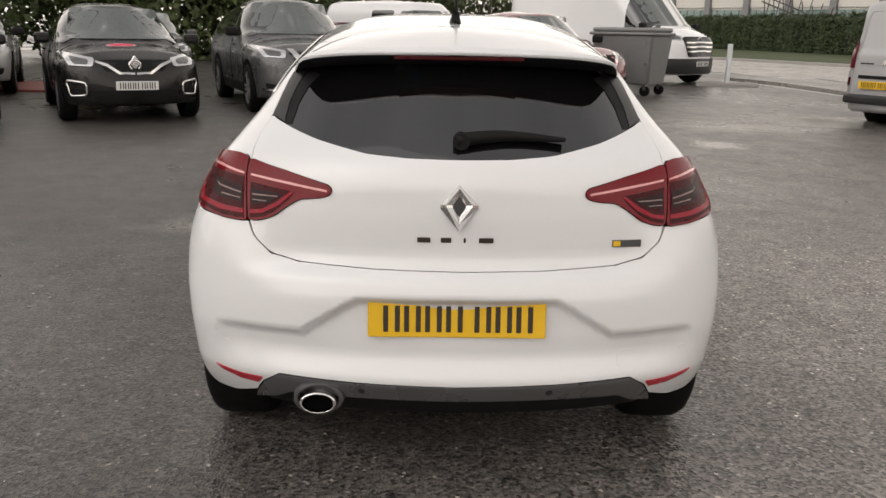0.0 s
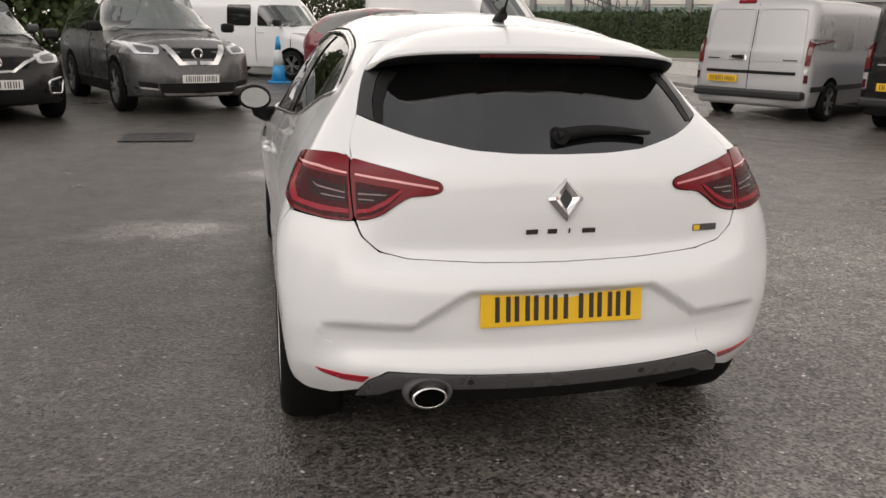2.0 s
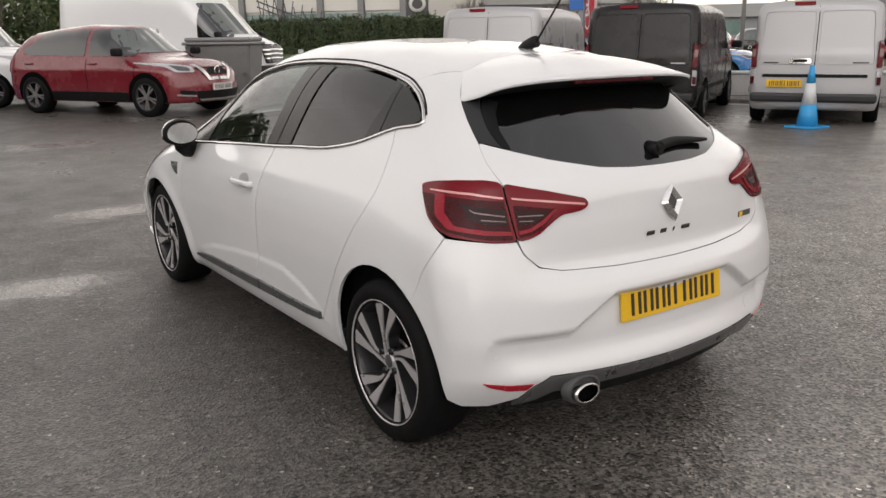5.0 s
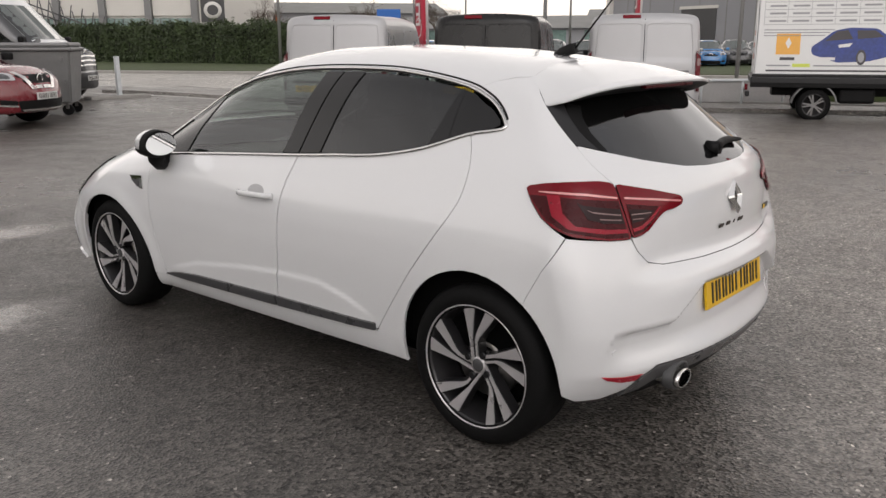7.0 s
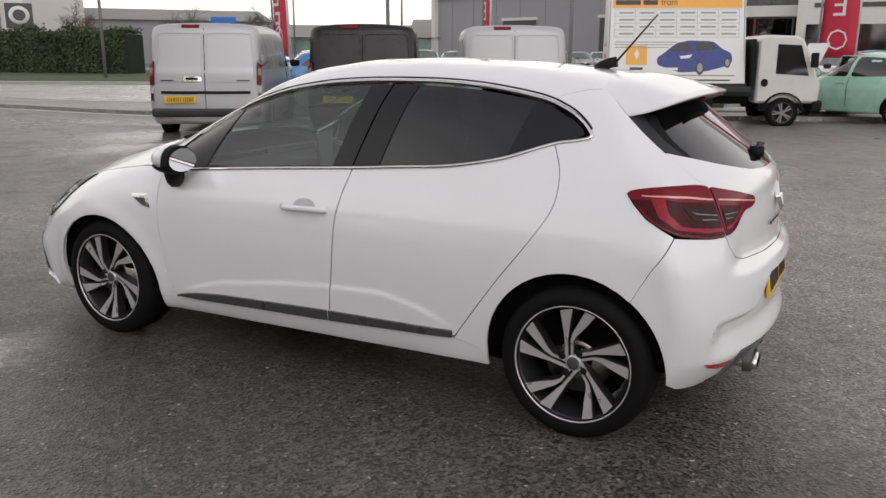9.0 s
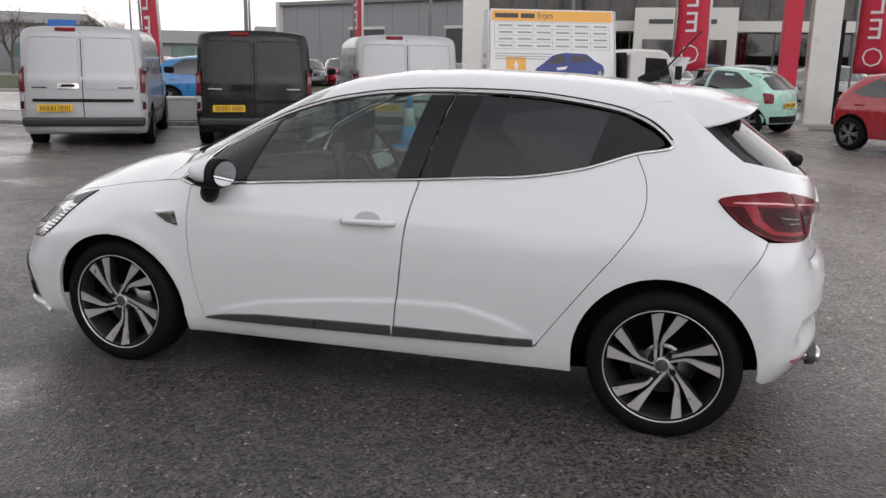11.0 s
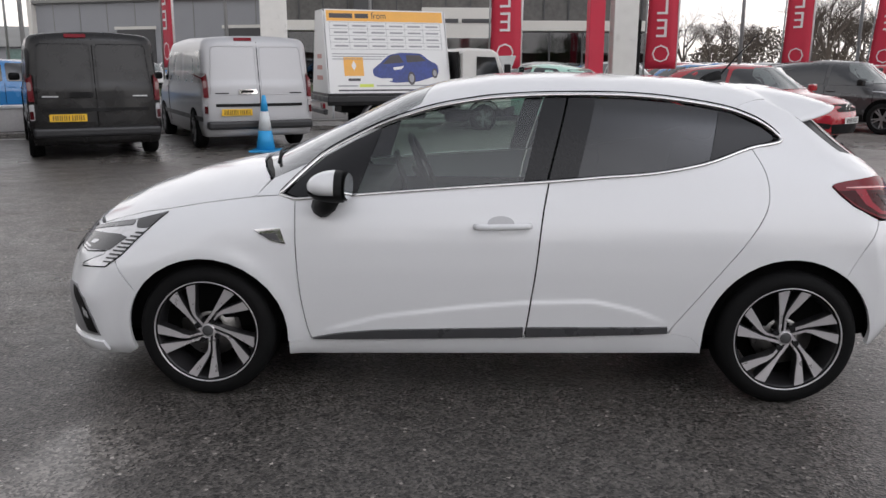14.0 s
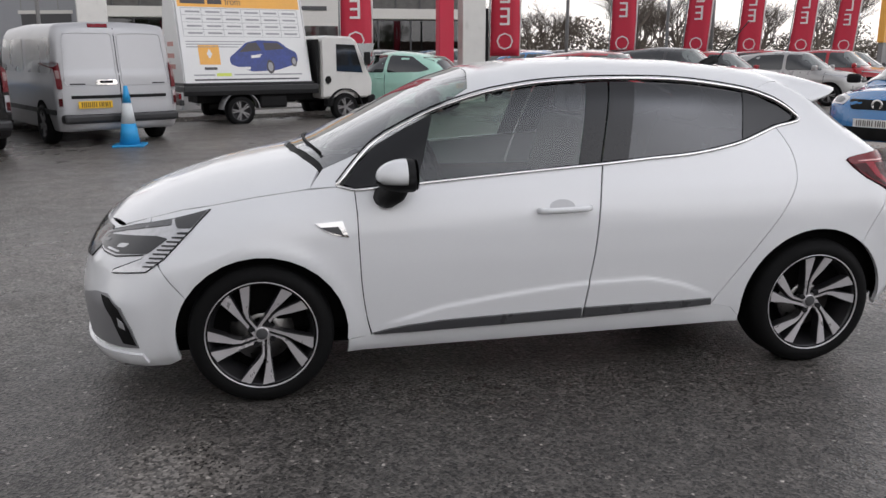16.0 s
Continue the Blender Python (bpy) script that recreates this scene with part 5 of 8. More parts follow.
    l.new(math_node("MULTIPLY", ramp(pool, 0, 1, 1.0, 0.6), ramp(wet_glint, 0, 1, 1.0, 0.3)), bump.inputs["Strength"])
    l.new(math_node("ADD", vor.outputs["Distance"], math_node("MULTIPLY", noise_node(60, 3), 0.8)), bump.inputs["Height"])
    l.new(bump.outputs[0], b.inputs["Normal"])
    return m


ASPHALT = asphalt("wet_asphalt", (0.068, 0.0622, 0.0565), 0.2, damp=((-1.55, 3.5, 0.5, 0.3), (-0.6, 5.5, 0.45, 0.28), (-0.3, 10.2, 0.7, 0.4), (6.3, 10.7, 1.3, 1.0), (4.6, 9.6, 0.9, 0.5), (3.4, 7.7, 0.4, 0.3)))
ROAD = asphalt("road_asphalt", (0.22, 0.207, 0.19), 0.16)
FOOTWAY = asphalt("footway_asphalt", (0.13, 0.122, 0.113), 0.16)
CONCRETE = material("kerb_concrete", (0.3, 0.29, 0.27), 0.7, vary=0.2, scale=3, grain=60, bump=0.4)
LINE_WHITE = material("road_line_paint", (0.62, 0.61, 0.58), 0.6, vary=0.25, scale=5, grain=40)
LINE_RED = material("red_ground_paint", (0.27, 0.09, 0.07), 0.6, vary=0.3, scale=5, grain=40)
GRASS = material("verge_grass", (0.055, 0.075, 0.025), 0.8, vary=0.4, scale=2, grain=40, bump=0.8)
WALL_WHITE = material("painted_wall", (0.5, 0.49, 0.48), 0.6, vary=0.12, scale=1.5, grain=30)


def ground_z(x, y):
    """The yard rises a little towards the parked cars."""
    x, y = np.array(x, float), np.array(y, float)
    fade = step(9, 4, x - np.clip(y - 10, 0, 12) * 0.4) * step(45, 30, y) * step(-40, -20, x)
    return (0.1 * step(3.9, 9.2, y) + 0.08 * step(11, 18, y)) * fade


def gz(x, y):
    return float(ground_z(x, y))


axis = np.concatenate([[-450, -250, -120, -70, -45], np.arange(-32, 34, 1.0), [45, 70, 120, 250, 450]])
GX, GY = np.meshgrid(axis, axis)
GV = np.column_stack([GX.ravel(), GY.ravel(), ground_z(GX, GY).ravel()])
bm = bmesh.new()
gv = [bm.verts.new(v) for v in GV]
na = len(axis)
for j in range(na - 1):
    for i in range(na - 1):
        bm.faces.new((gv[j * na + i], gv[j * na + i + 1], gv[(j + 1) * na + i + 1], gv[(j + 1) * na + i])).smooth = True
tagged(part("ground", bm, ASPHALT), "dark damp asphalt car yard with grit and wet patches", "ground", kind="structure")

RD_DIR = Vector((0.42, -0.9075, 0))   # the road's run
RD_SIDE = Vector((0.9075, 0.42, 0))   # across it, away from the yard


def strip(name, mat, near, far, z0, z1, a=-60, b=40, label="", origin=(11.0, 21.5)):
    """A long bar beside the road, from near to far across it."""
    o = Vector((*origin, 0))
    bm = bmesh.new()
    lo, hi = [], []
    for k in range(26):
        s = a + (b - a) * k / 25
        for lst, z in ((lo, z0), (hi, z1)):
            ends = [o + RD_DIR * s + RD_SIDE * w_ for w_ in (near, far)]
            lst.append([bm.verts.new(p + Vector((0, 0, z + gz(p.x, p.y)))) for p in ends])
    for k in range(25):
        bm.faces.new((hi[k][0], hi[k + 1][0], hi[k + 1][1], hi[k][1]))
        bm.faces.new((lo[k][0], lo[k + 1][0], hi[k + 1][0], hi[k][0]))
        bm.faces.new((lo[k][1], hi[k][1], hi[k + 1][1], lo[k + 1][1]))
    bmesh.ops.recalc_face_normals(bm, faces=bm.faces)
    return tagged(part(name, bm, mat), label, name.replace("_", " "), kind="structure")


strip("road", ROAD, 0.4, 13.2, 0.0, 0.004, label="pale worn public road beside the yard")
strip("road_line", LINE_WHITE, 0.0, 0.28, 0.0, 0.006, a=-30, b=14, label="white painted line along the road")
strip("footway", FOOTWAY, -3.6, -0.12, 0.0, 0.09, a=0, b=24, label="pale worn footway between yard and road")
strip("kerb_near", CONCRETE, -0.12, 0.0, 0.0, 0.1, a=0, b=24, label="concrete kerb along the footway")
strip("road_edge", LINE_WHITE, -3.95, -3.75, 0.0, 0.006, a=0, b=14, label="white painted edge line")
strip("kerb_far", CONCRETE, 13.2, 13.4, 0.0, 0.12, label="concrete kerb on the far side of the road")
strip("pavement", CONCRETE, 13.4, 14.6, 0.0, 0.11, label="concrete pavement beyond the road")
strip("verge", GRASS, 14.6, 36, 0.0, 0.14, label="rough grass verge under the hedge")
# kerb nose by the white post
KB = bmesh.new()
add_box(KB, 6.2, 7.7, 17.5, 17.9, 0, 0.26, 0.03)
tagged(part("kerb", KB, CONCRETE), "short concrete kerb end beside the white post", "kerb", kind="structure")
# drain cover
cover = thing("manhole_cover", "black rectangular iron manhole cover set in asphalt", "manhole cover", kind="")
part("cover_plate", box(-0.4, 0.4, -0.36, 0.36, -0.004, 0.004, 0.002, Matrix.Translation((-2.0, 7.78, gz(-2.0, 7.78) + 0.003))), STRIP_PLASTIC, cover)
for k in range(6):
    part("tread_bar", box(-0.36, 0.36, -0.012, 0.012, 0.003, 0.006, 0.001, Matrix.Translation((-2.0, 7.48 + 0.12 * k, gz(-2.0, 7.78) + 0.003))), STRIP_PLASTIC, cover)
# red painted bay edge behind the parked cars
for x0, x1, y0, y1, z in ((-14, -6.2, 13.2, 15.5, 0.165),):
    tagged(part("bay_paint", box(x0, x1, y0, y1, -0.01, z), LINE_RED), "faded red painted parking strip", "ground marking", kind="structure")

# ---- vehicles round the yard ----
DARK_GLASS = material("dark_glass", (0.012, 0.013, 0.014), 0.06, coat=1, vary=0.2, scale=3, grain=40, rough_vary=0.03, spec=0.8)
TAIL_VAN = material("van_tail_light", (0.11, 0.006, 0.01), 0.3, spec=0.3, vary=0.2, scale=12, grain=80)
PALE_GLASS = material("screen_glass", (0.1, 0.115, 0.11), 0.06, coat=1, vary=0.2, scale=2, grain=30, rough_vary=0.03, spec=0.9)
WHEEL_STORE = {}
FAR_ALLOY = material("worn_alloy", (0.24, 0.235, 0.235), 0.38, metal=0.5, vary=0.12, scale=8, grain=60)


def small_wheel(parent, m, r, dark=False):
    """A road wheel with spokes, facing -x, hub at the pose."""
    if not WHEEL_STORE:
        ty = bpy.data.meshes.new("tyre")
        b = lathe([(0.64, -0.03), (0.7, -0.05), (0.9, -0.05), (0.99, 0.03), (1.0, 0.12), (1.0, 0.5), (0.95, 0.6), (0.6, 0.62)], 32)
        b.to_mesh(ty); b.free()
        ty.materials.append(RUBBER)
        rm = bpy.data.meshes.new("rim")
        b = lathe([(0.69, -0.045), (0.66, -0.055), (0.62, -0.03), (0.58, 0.15), (0.0, 0.2)], 32)
        b.to_mesh(rm); b.free()
        rm.materials.append(DARK_ALLOY)
        sp = bpy.data.meshes.new("spoke")
        b = bmesh.new()
        for k in range(5):
            a = 2 * math.pi * k / 5
            for da in (-0.16, 0.16):
                q = prism([(0.08, -0.04), (0.64, -0.045), (0.64, 0.045), (0.08, 0.04)], -0.035, 0.03)
                bmesh.ops.transform(q, matrix=Matrix(((0, 0, 1, 0), (1, 0, 0, 0), (0, 1, 0, 0), (0, 0, 0, 1))), verts=q.verts)
                bmesh.ops.transform(q, matrix=Matrix.Rotation(a + da, 4, "X"), verts=q.verts)
                t = bpy.data.meshes.new("t")
                q.to_mesh(t); q.free()
                b.from_mesh(t)
        add_rod(b, (-0.05, 0, 0), (0.05, 0, 0), 0.16, n=16)
        b.to_mesh(sp); b.free()
        sp.materials.append(FAR_ALLOY)
        WHEEL_STORE.update(tyre=ty, rim=rm, spoke=sp)
    w = thing("wheel", "", "")
    w.parent = parent
    w.matrix_local = m @ Matrix.Scale(r, 4)
    for k in ("tyre", "rim", "spoke"):
        o = new(k if k != "spoke" else "spokes", WHEEL_STORE[k])
        o.parent = w
    return w


class Kind:
    """One kind of vehicle: its skin and where its parts lie."""

    def __init__(self, L, W, H, wb, fo, wheel_r, belt, hood, cowl, screen, slope=0.36, van=False, boxy=5.0):
        self.L, self.W, self.H, self.wb, self.fo, self.r, self.belt, self.hood, self.cowl, self.screen, self.van = L, W, H, wb, fo, wheel_r, belt, hood, cowl, screen, van
        h = W / 2
        top_w = 0.93 if van else 0.72
        width = [(0.1, 0.84 * h), (0.25, 0.94 * h), (0.45, 0.985 * h), (belt - 0.2, h), (belt, (0.975 if van else 0.94) * h), (H, top_w * h)]
        tail = [(0.15, 0.1), (0.3, 0.02), (0.55, 0.0), (belt, 0.03), (belt + 0.06, 0.06), (0.93 * H, 0.06 + slope), (H, 0.1 + slope * 1.4)]
        nose = [(0.15, L - 0.12), (0.3, L - 0.02), (0.5, L), (hood - 0.22, L - 0.02), (hood - 0.08, L - 0.12), (hood, L - 0.45), (hood + 0.1, cowl), (H, screen)]
        top = [(0, (0.985 if van else 0.83) * H), (0.35, (0.99 if van else 0.905) * H), (0.28 * L, (0.995 if van else 0.97) * H), (0.42 * L, H), (screen, 0.97 * H), (cowl, hood + 0.02), (cowl + 0.12, hood), (L - 0.45, hood - 0.06), (L - 0.12, hood - 0.2), (L, 0.45)]
        self.body = Body(width, tail, nose, top, [(0.2, 0.28), (belt, 0.3), (H, 0.25)] if not van else [(0.2, 0.14), (H, 0.14)], [(0.2, 0.5), (hood, 0.7), (H, 0.7)], roof=H - belt + 0.1, hood=0.22, boxy=boxy, crown=0.02, hood_from=cowl - 0.15)
        self.mesh = {}


def build(kind, name, label, category, paint, at, heading, faces=("front", "rear", "side"), front=None, rear=None, plates=True, group="", glass=DARK_GLASS, dark_sill=False, n=36):
    """A vehicle of a kind, its tail's middle at at, facing heading."""
    k, b = kind, kind.body
    h = Vector((*heading, 0)).normalized()
    turn = math.atan2(-h.x, h.y)
    car_ = thing(name, label, category, group)
    L, W, H = k.L, k.W, k.H
    store = k.mesh
    def piece(nm, key, mat, parent, make, label=""):
        """Meshes are made once for a kind and shared, each vehicle with its own material."""
        if key not in store:
            store[key] = make()
        me = store[key].copy() if mat is not None and store[key].materials and store[key].materials[0] != mat else store[key]
        if me is not store[key]:
            me.materials.clear()
        return part(nm, me, mat, parent, label)
    body = piece("body", "body", paint, car_, lambda: hull("body", b, L, n=(1, n, 1), z0=0.24, z1=H))
    def S(nm, chart, poly, lift=0.008, gap=0.09, mirror=False, depth=0.02):
        key = ("S", nm, 0 if chart == b.side else 1 if chart == b.front else 2, str([tuple(np.round(p, 3)) for p in poly]), lift, mirror)
        if key not in store:
            store[key] = skin(nm, b, chart, poly, gap=gap, lift=lift, depth=depth, mirror=mirror)
        return store[key]
    yf, yr = L - k.fo, L - k.fo - k.wb
    bw = lambda z, s: float(b.w(z)) * s
    both = (False, True)
    # wheels, and the arch hollows' shade as near-black patches on the uncut body side
    for mi in both:
        for y in (yf, yr):
            a = arc(y, k.r, k.r * 1.2, k.r * 1.2, -12, 192, 16)
            piece("wheel_arch", ("arch", y, mi), SHADE_BLACK, car_, lambda: S("wheel_arch", b.side, a, 0.006, 0.09, mi))
            sx = 1 if mi else -1
            small_wheel(car_, Matrix.Translation((sx * (W / 2 - 0.005), y, k.r)) @ Matrix.Rotation(math.pi if mi else 0, 4, "Z") @ Matrix.Rotation(y, 4, "X"), k.r)
        if dark_sill:
            piece("sill_cladding", ("sill", mi), BLACK_PLASTIC, car_, lambda: S("sill_cladding", b.side, [(yr + k.r * 1.2, 0.26), (yf - k.r * 1.2, 0.26), (yf - k.r * 1.25, 0.42), (yr + k.r * 1.25, 0.42)], 0.012, 0.09, mi))
        # side glass
        zb, zt = k.belt + 0.03, 0.925 * H
        if not k.van:
            y0, y1 = 0.42, k.cowl - 0.1
            mid = (yr + yf) / 2 - 0.02
            p1 = [(mid + 0.05, zb), (y1, zb), (k.screen + 0.08, zt), (mid + 0.02, zt + 0.01)]
            p2 = [(y0 + 0.1, zb + 0.08), (y0 + 0.35, zb + 0.02), (mid - 0.04, zb), (mid - 0.06, zt + 0.01), (y0 + 0.62, zt - 0.02)]
        else:
            mid = k.cowl - 0.85
            p1 = [(mid, zb), (k.cowl - 0.02, zb), (k.screen + 0.12, 0.86 * H), (mid, 0.86 * H)]
            p2 = None
        for nm, p in (("front_side_window", p1), ("rear_side_window", p2)):
            if p:
                piece(nm, (nm, mi), glass, car_, lambda: S(nm, b.side, rounded(p, 0.06), 0.008, 0.1, mi))
        # door seams, handle
        for y in ((mid, k.cowl - 0.02) if not k.van else (mid - 0.05, k.cowl + 0.02)):
            key = ("seam", y, mi)
            def seam():
                P = b.side(dense([(y, 0.36), (y, k.belt)], 0.06, False))
                P = (P + b.normal(P) * 0.002) * (np.array([-1, 1, 1]) if mi else 1)
                bm_ = tube(P, 0.006, 4)
                me = bpy.data.meshes.new("door_seam")
                bm_.to_mesh(me); bm_.free()
                return me
            piece("door_seam", key, SHADE_BLACK, car_, seam)
        for y in ((mid + 0.16, 0.75) if not k.van else (mid + 0.1,)):
            P = b.side([(y, k.belt - 0.1)])[0]
            sx = 1 if mi else -1
            part("door_handle", box(-0.02, 0.02, -0.09, 0.09, -0.014, 0.014, 0.008, Matrix.Translation((sx * (abs(P[0]) + 0.008), y, P[2]))), paint, car_)
        # mirror
        sx = 1 if mi else -1
        mz = k.belt + 0.1
        bm_ = box(-0.1, 0.1, -0.06, 0.07, -0.07, 0.07, 0.04, Matrix.Translation((sx * (W / 2 + 0.1), k.cowl - 0.25, mz)))
        part("door_mirror", bm_, BLACK_PLASTIC if k.van or dark_sill else paint, car_)
    # screens
    if "front" in faces:
        zlo, zhi = k.hood + 0.06, (0.87 if k.van else 0.945) * H
        wl, wh = bw(zlo, 0.84), bw(zhi, 0.86)
        piece("windscreen", "screen", PALE_GLASS, car_, lambda: S("windscreen", b.front, rounded([(-wl, zlo), (wl, zlo), (wh, zhi), (-wh, zhi)], 0.07), 0.008, 0.1))
        (front or plain_front)(k, b, car_, paint, S, plates)
    if "rear" in faces:
        if not k.van:
            zlo, zhi = k.belt + 0.04, 0.9 * H
            wl, wh = bw(zlo, 0.76), bw(zhi, 0.78)
            piece("rear_window", "rear", DARK_GLASS, car_, lambda: S("rear_window", b.rear, rounded([(-wl, zlo), (wl, zlo), (wh, zhi), (-wh, zhi)], 0.07), 0.008, 0.1))
        (rear or plain_rear)(k, b, car_, paint, S, plates)
    gm = (at[0] + h.x * L / 2, at[1] + h.y * L / 2)
    car_.matrix_world = Matrix.Translation((at[0], at[1], gz(*gm))) @ Matrix.Rotation(turn, 4, "Z")
    return car_


def sym(pts):
    return pts + [(-x, z) for x, z in pts[::-1]]


def plain_front(k, b, c, paint, S, plates):
    h, hw = k.hood, k.W / 2
    for mi in (False, True):
        lamp_ = part("headlight", S("headlight", b.front, rounded([(-0.93 * hw, h - 0.1), (-0.52 * hw, h - 0.17), (-0.56 * hw, h - 0.27), (-0.86 * hw, h - 0.26)], 0.03), 0.012, 0.07, mi), LAMP_CLEAR, c)
        part("lamp_chamber", S("lamp_chamber", b.front, rounded([(-0.84 * hw, h - 0.15), (-0.6 * hw, h - 0.19), (-0.62 * hw, h - 0.25), (-0.8 * hw, h - 0.24)], 0.03), 0.016, 0.07, mi), LAMP_GREY, lamp_)
        part("fog_light_trim", S("fog_light_trim", b.front, rounded([(-0.86 * hw, 0.47), (-0.6 * hw, 0.44), (-0.62 * hw, 0.36), (-0.82 * hw, 0.36)], 0.03), 0.012, 0.07, mi), BLACK_PLASTIC, c)
    part("grille", S("grille", b.front, rounded(sym([(-0.5 * hw, h - 0.19), (-0.4 * hw, h - 0.32)]), 0.03), 0.01, 0.08), BLACK_PLASTIC, c)
    part("lower_grille", S("lower_grille", b.front, rounded(sym([(-0.6 * hw, 0.44), (-0.55 * hw, 0.27)]), 0.03), 0.01, 0.08), BLACK_PLASTIC, c)
    add_front_badge(k, b, c, h - 0.25)
    if plates:
        p = b.front([(0.0, 0.5)])[0]
        plate(c, Matrix.Translation((0, p[1] + 0.022, 0.5)) @ Matrix.Rotation(math.pi, 4, "Z"), PLATE_WHITE)


def add_front_badge(k, b, c, z, lozenge=False):
    p = b.front([(0.0, z)])[0]
    if lozenge:
        bm = prism([(0, 0.1), (0.065, 0), (0, -0.1), (-0.065, 0)], 0, 0.02, 0.006)
    else:
        bm = lathe([(0.05, 0.0), (0.066, -0.012), (0.08, 0.0)], 20)
        bmesh.ops.transform(bm, matrix=Matrix.Rotation(radians(90), 4, "Y"), verts=bm.verts)
    bmesh.ops.transform(bm, matrix=Matrix.Translation((0, p[1] + 0.02, z)) @ Matrix.Rotation(radians(-90), 4, "X"), verts=bm.verts)
    part("emblem", bm, CHROME, c)


def suv_front(k, b, c, paint, S, plates):
    """A front with a chrome V round the grille."""
    plain_front(k, b, c, paint, S, plates)
    h, hw = k.hood, k.W / 2
    for mi in (False, True):
        v = [(-0.5 * hw, h - 0.15), (-0.4 * hw, h - 0.15), (-0.24 * hw, h - 0.36), (-0.02, h - 0.36), (-0.02, h - 0.41), (-0.3 * hw, h - 0.41)]
        part("grille_trim", S("grille_trim", b.front, v, 0.018, 0.08, mi), CHROME, c, "chrome grille trim")
        part("fog_trim", S("fog_trim", b.front, [(-0.88 * hw, 0.4), (-0.6 * hw, 0.37), (-0.6 * hw, 0.345), (-0.88 * hw, 0.37)], 0.018, 0.08, mi), CHROME, c)
    part("skid_trim", S("skid_trim", b.front, sym([(-0.55 * hw, 0.31), (-0.5 * hw, 0.28)]), 0.02, 0.08), CHROME, c)


def crossover_front(k, b, c, paint, S, plates):
    """A front with a lozenge, a chrome wing line and chrome fog rings."""
    h, hw = k.hood, k.W / 2
    plain_front(k, b, c, paint, S, plates)
    add_front_badge(k, b, c, h - 0.22, True)
    for mi in (False, True):
        part("grille_trim", S("grille_trim", b.front, [(-0.52 * hw, h - 0.2), (-0.36 * hw, h - 0.24), (-0.2 * hw, h - 0.34), (-0.01, h - 0.35), (-0.01, h - 0.375), (-0.22 * hw, h - 0.365), (-0.39 * hw, h - 0.265), (-0.52 * hw, h - 0.225)], 0.018, 0.06, mi), CHROME, c, "chrome grille trim")
        ring = rounded([(-0.9 * hw, 0.56), (-0.66 * hw, 0.53), (-0.66 * hw, 0.38), (-0.86 * hw, 0.36)], 0.04)
        P = b.front(dense(ring, 0.04))
        P = (P + b.normal(P) * 0.015) * (np.array([-1, 1, 1]) if mi else 1)
        part("fog_ring", tube(list(P) + [P[0]], 0.016, 6), CHROME, c)


def plain_rear(k, b, c, paint, S, plates):
    hw = k.W / 2
    for mi in (False, True):
        part("tail_light", S("tail_light", b.rear, rounded([(-0.93 * hw, k.belt - 0.02), (-0.68 * hw, k.belt - 0.05), (-0.7 * hw, k.belt - 0.25), (-0.95 * hw, k.belt - 0.25)], 0.04), 0.012, 0.07, mi), TAIL_RED, c)
    part("rear_bumper_trim", S("rear_bumper_trim", b.rear, rounded(sym([(-0.8 * hw, 0.42), (-0.75 * hw, 0.28)]), 0.03), 0.01, 0.09), BLACK_PLASTIC, c)
    if plates:
        p = b.rear([(0.0, 0.66)])[0]
        plate(c, Matrix.Translation((0, p[1] - 0.02, 0.66)), PLATE_YELLOW)


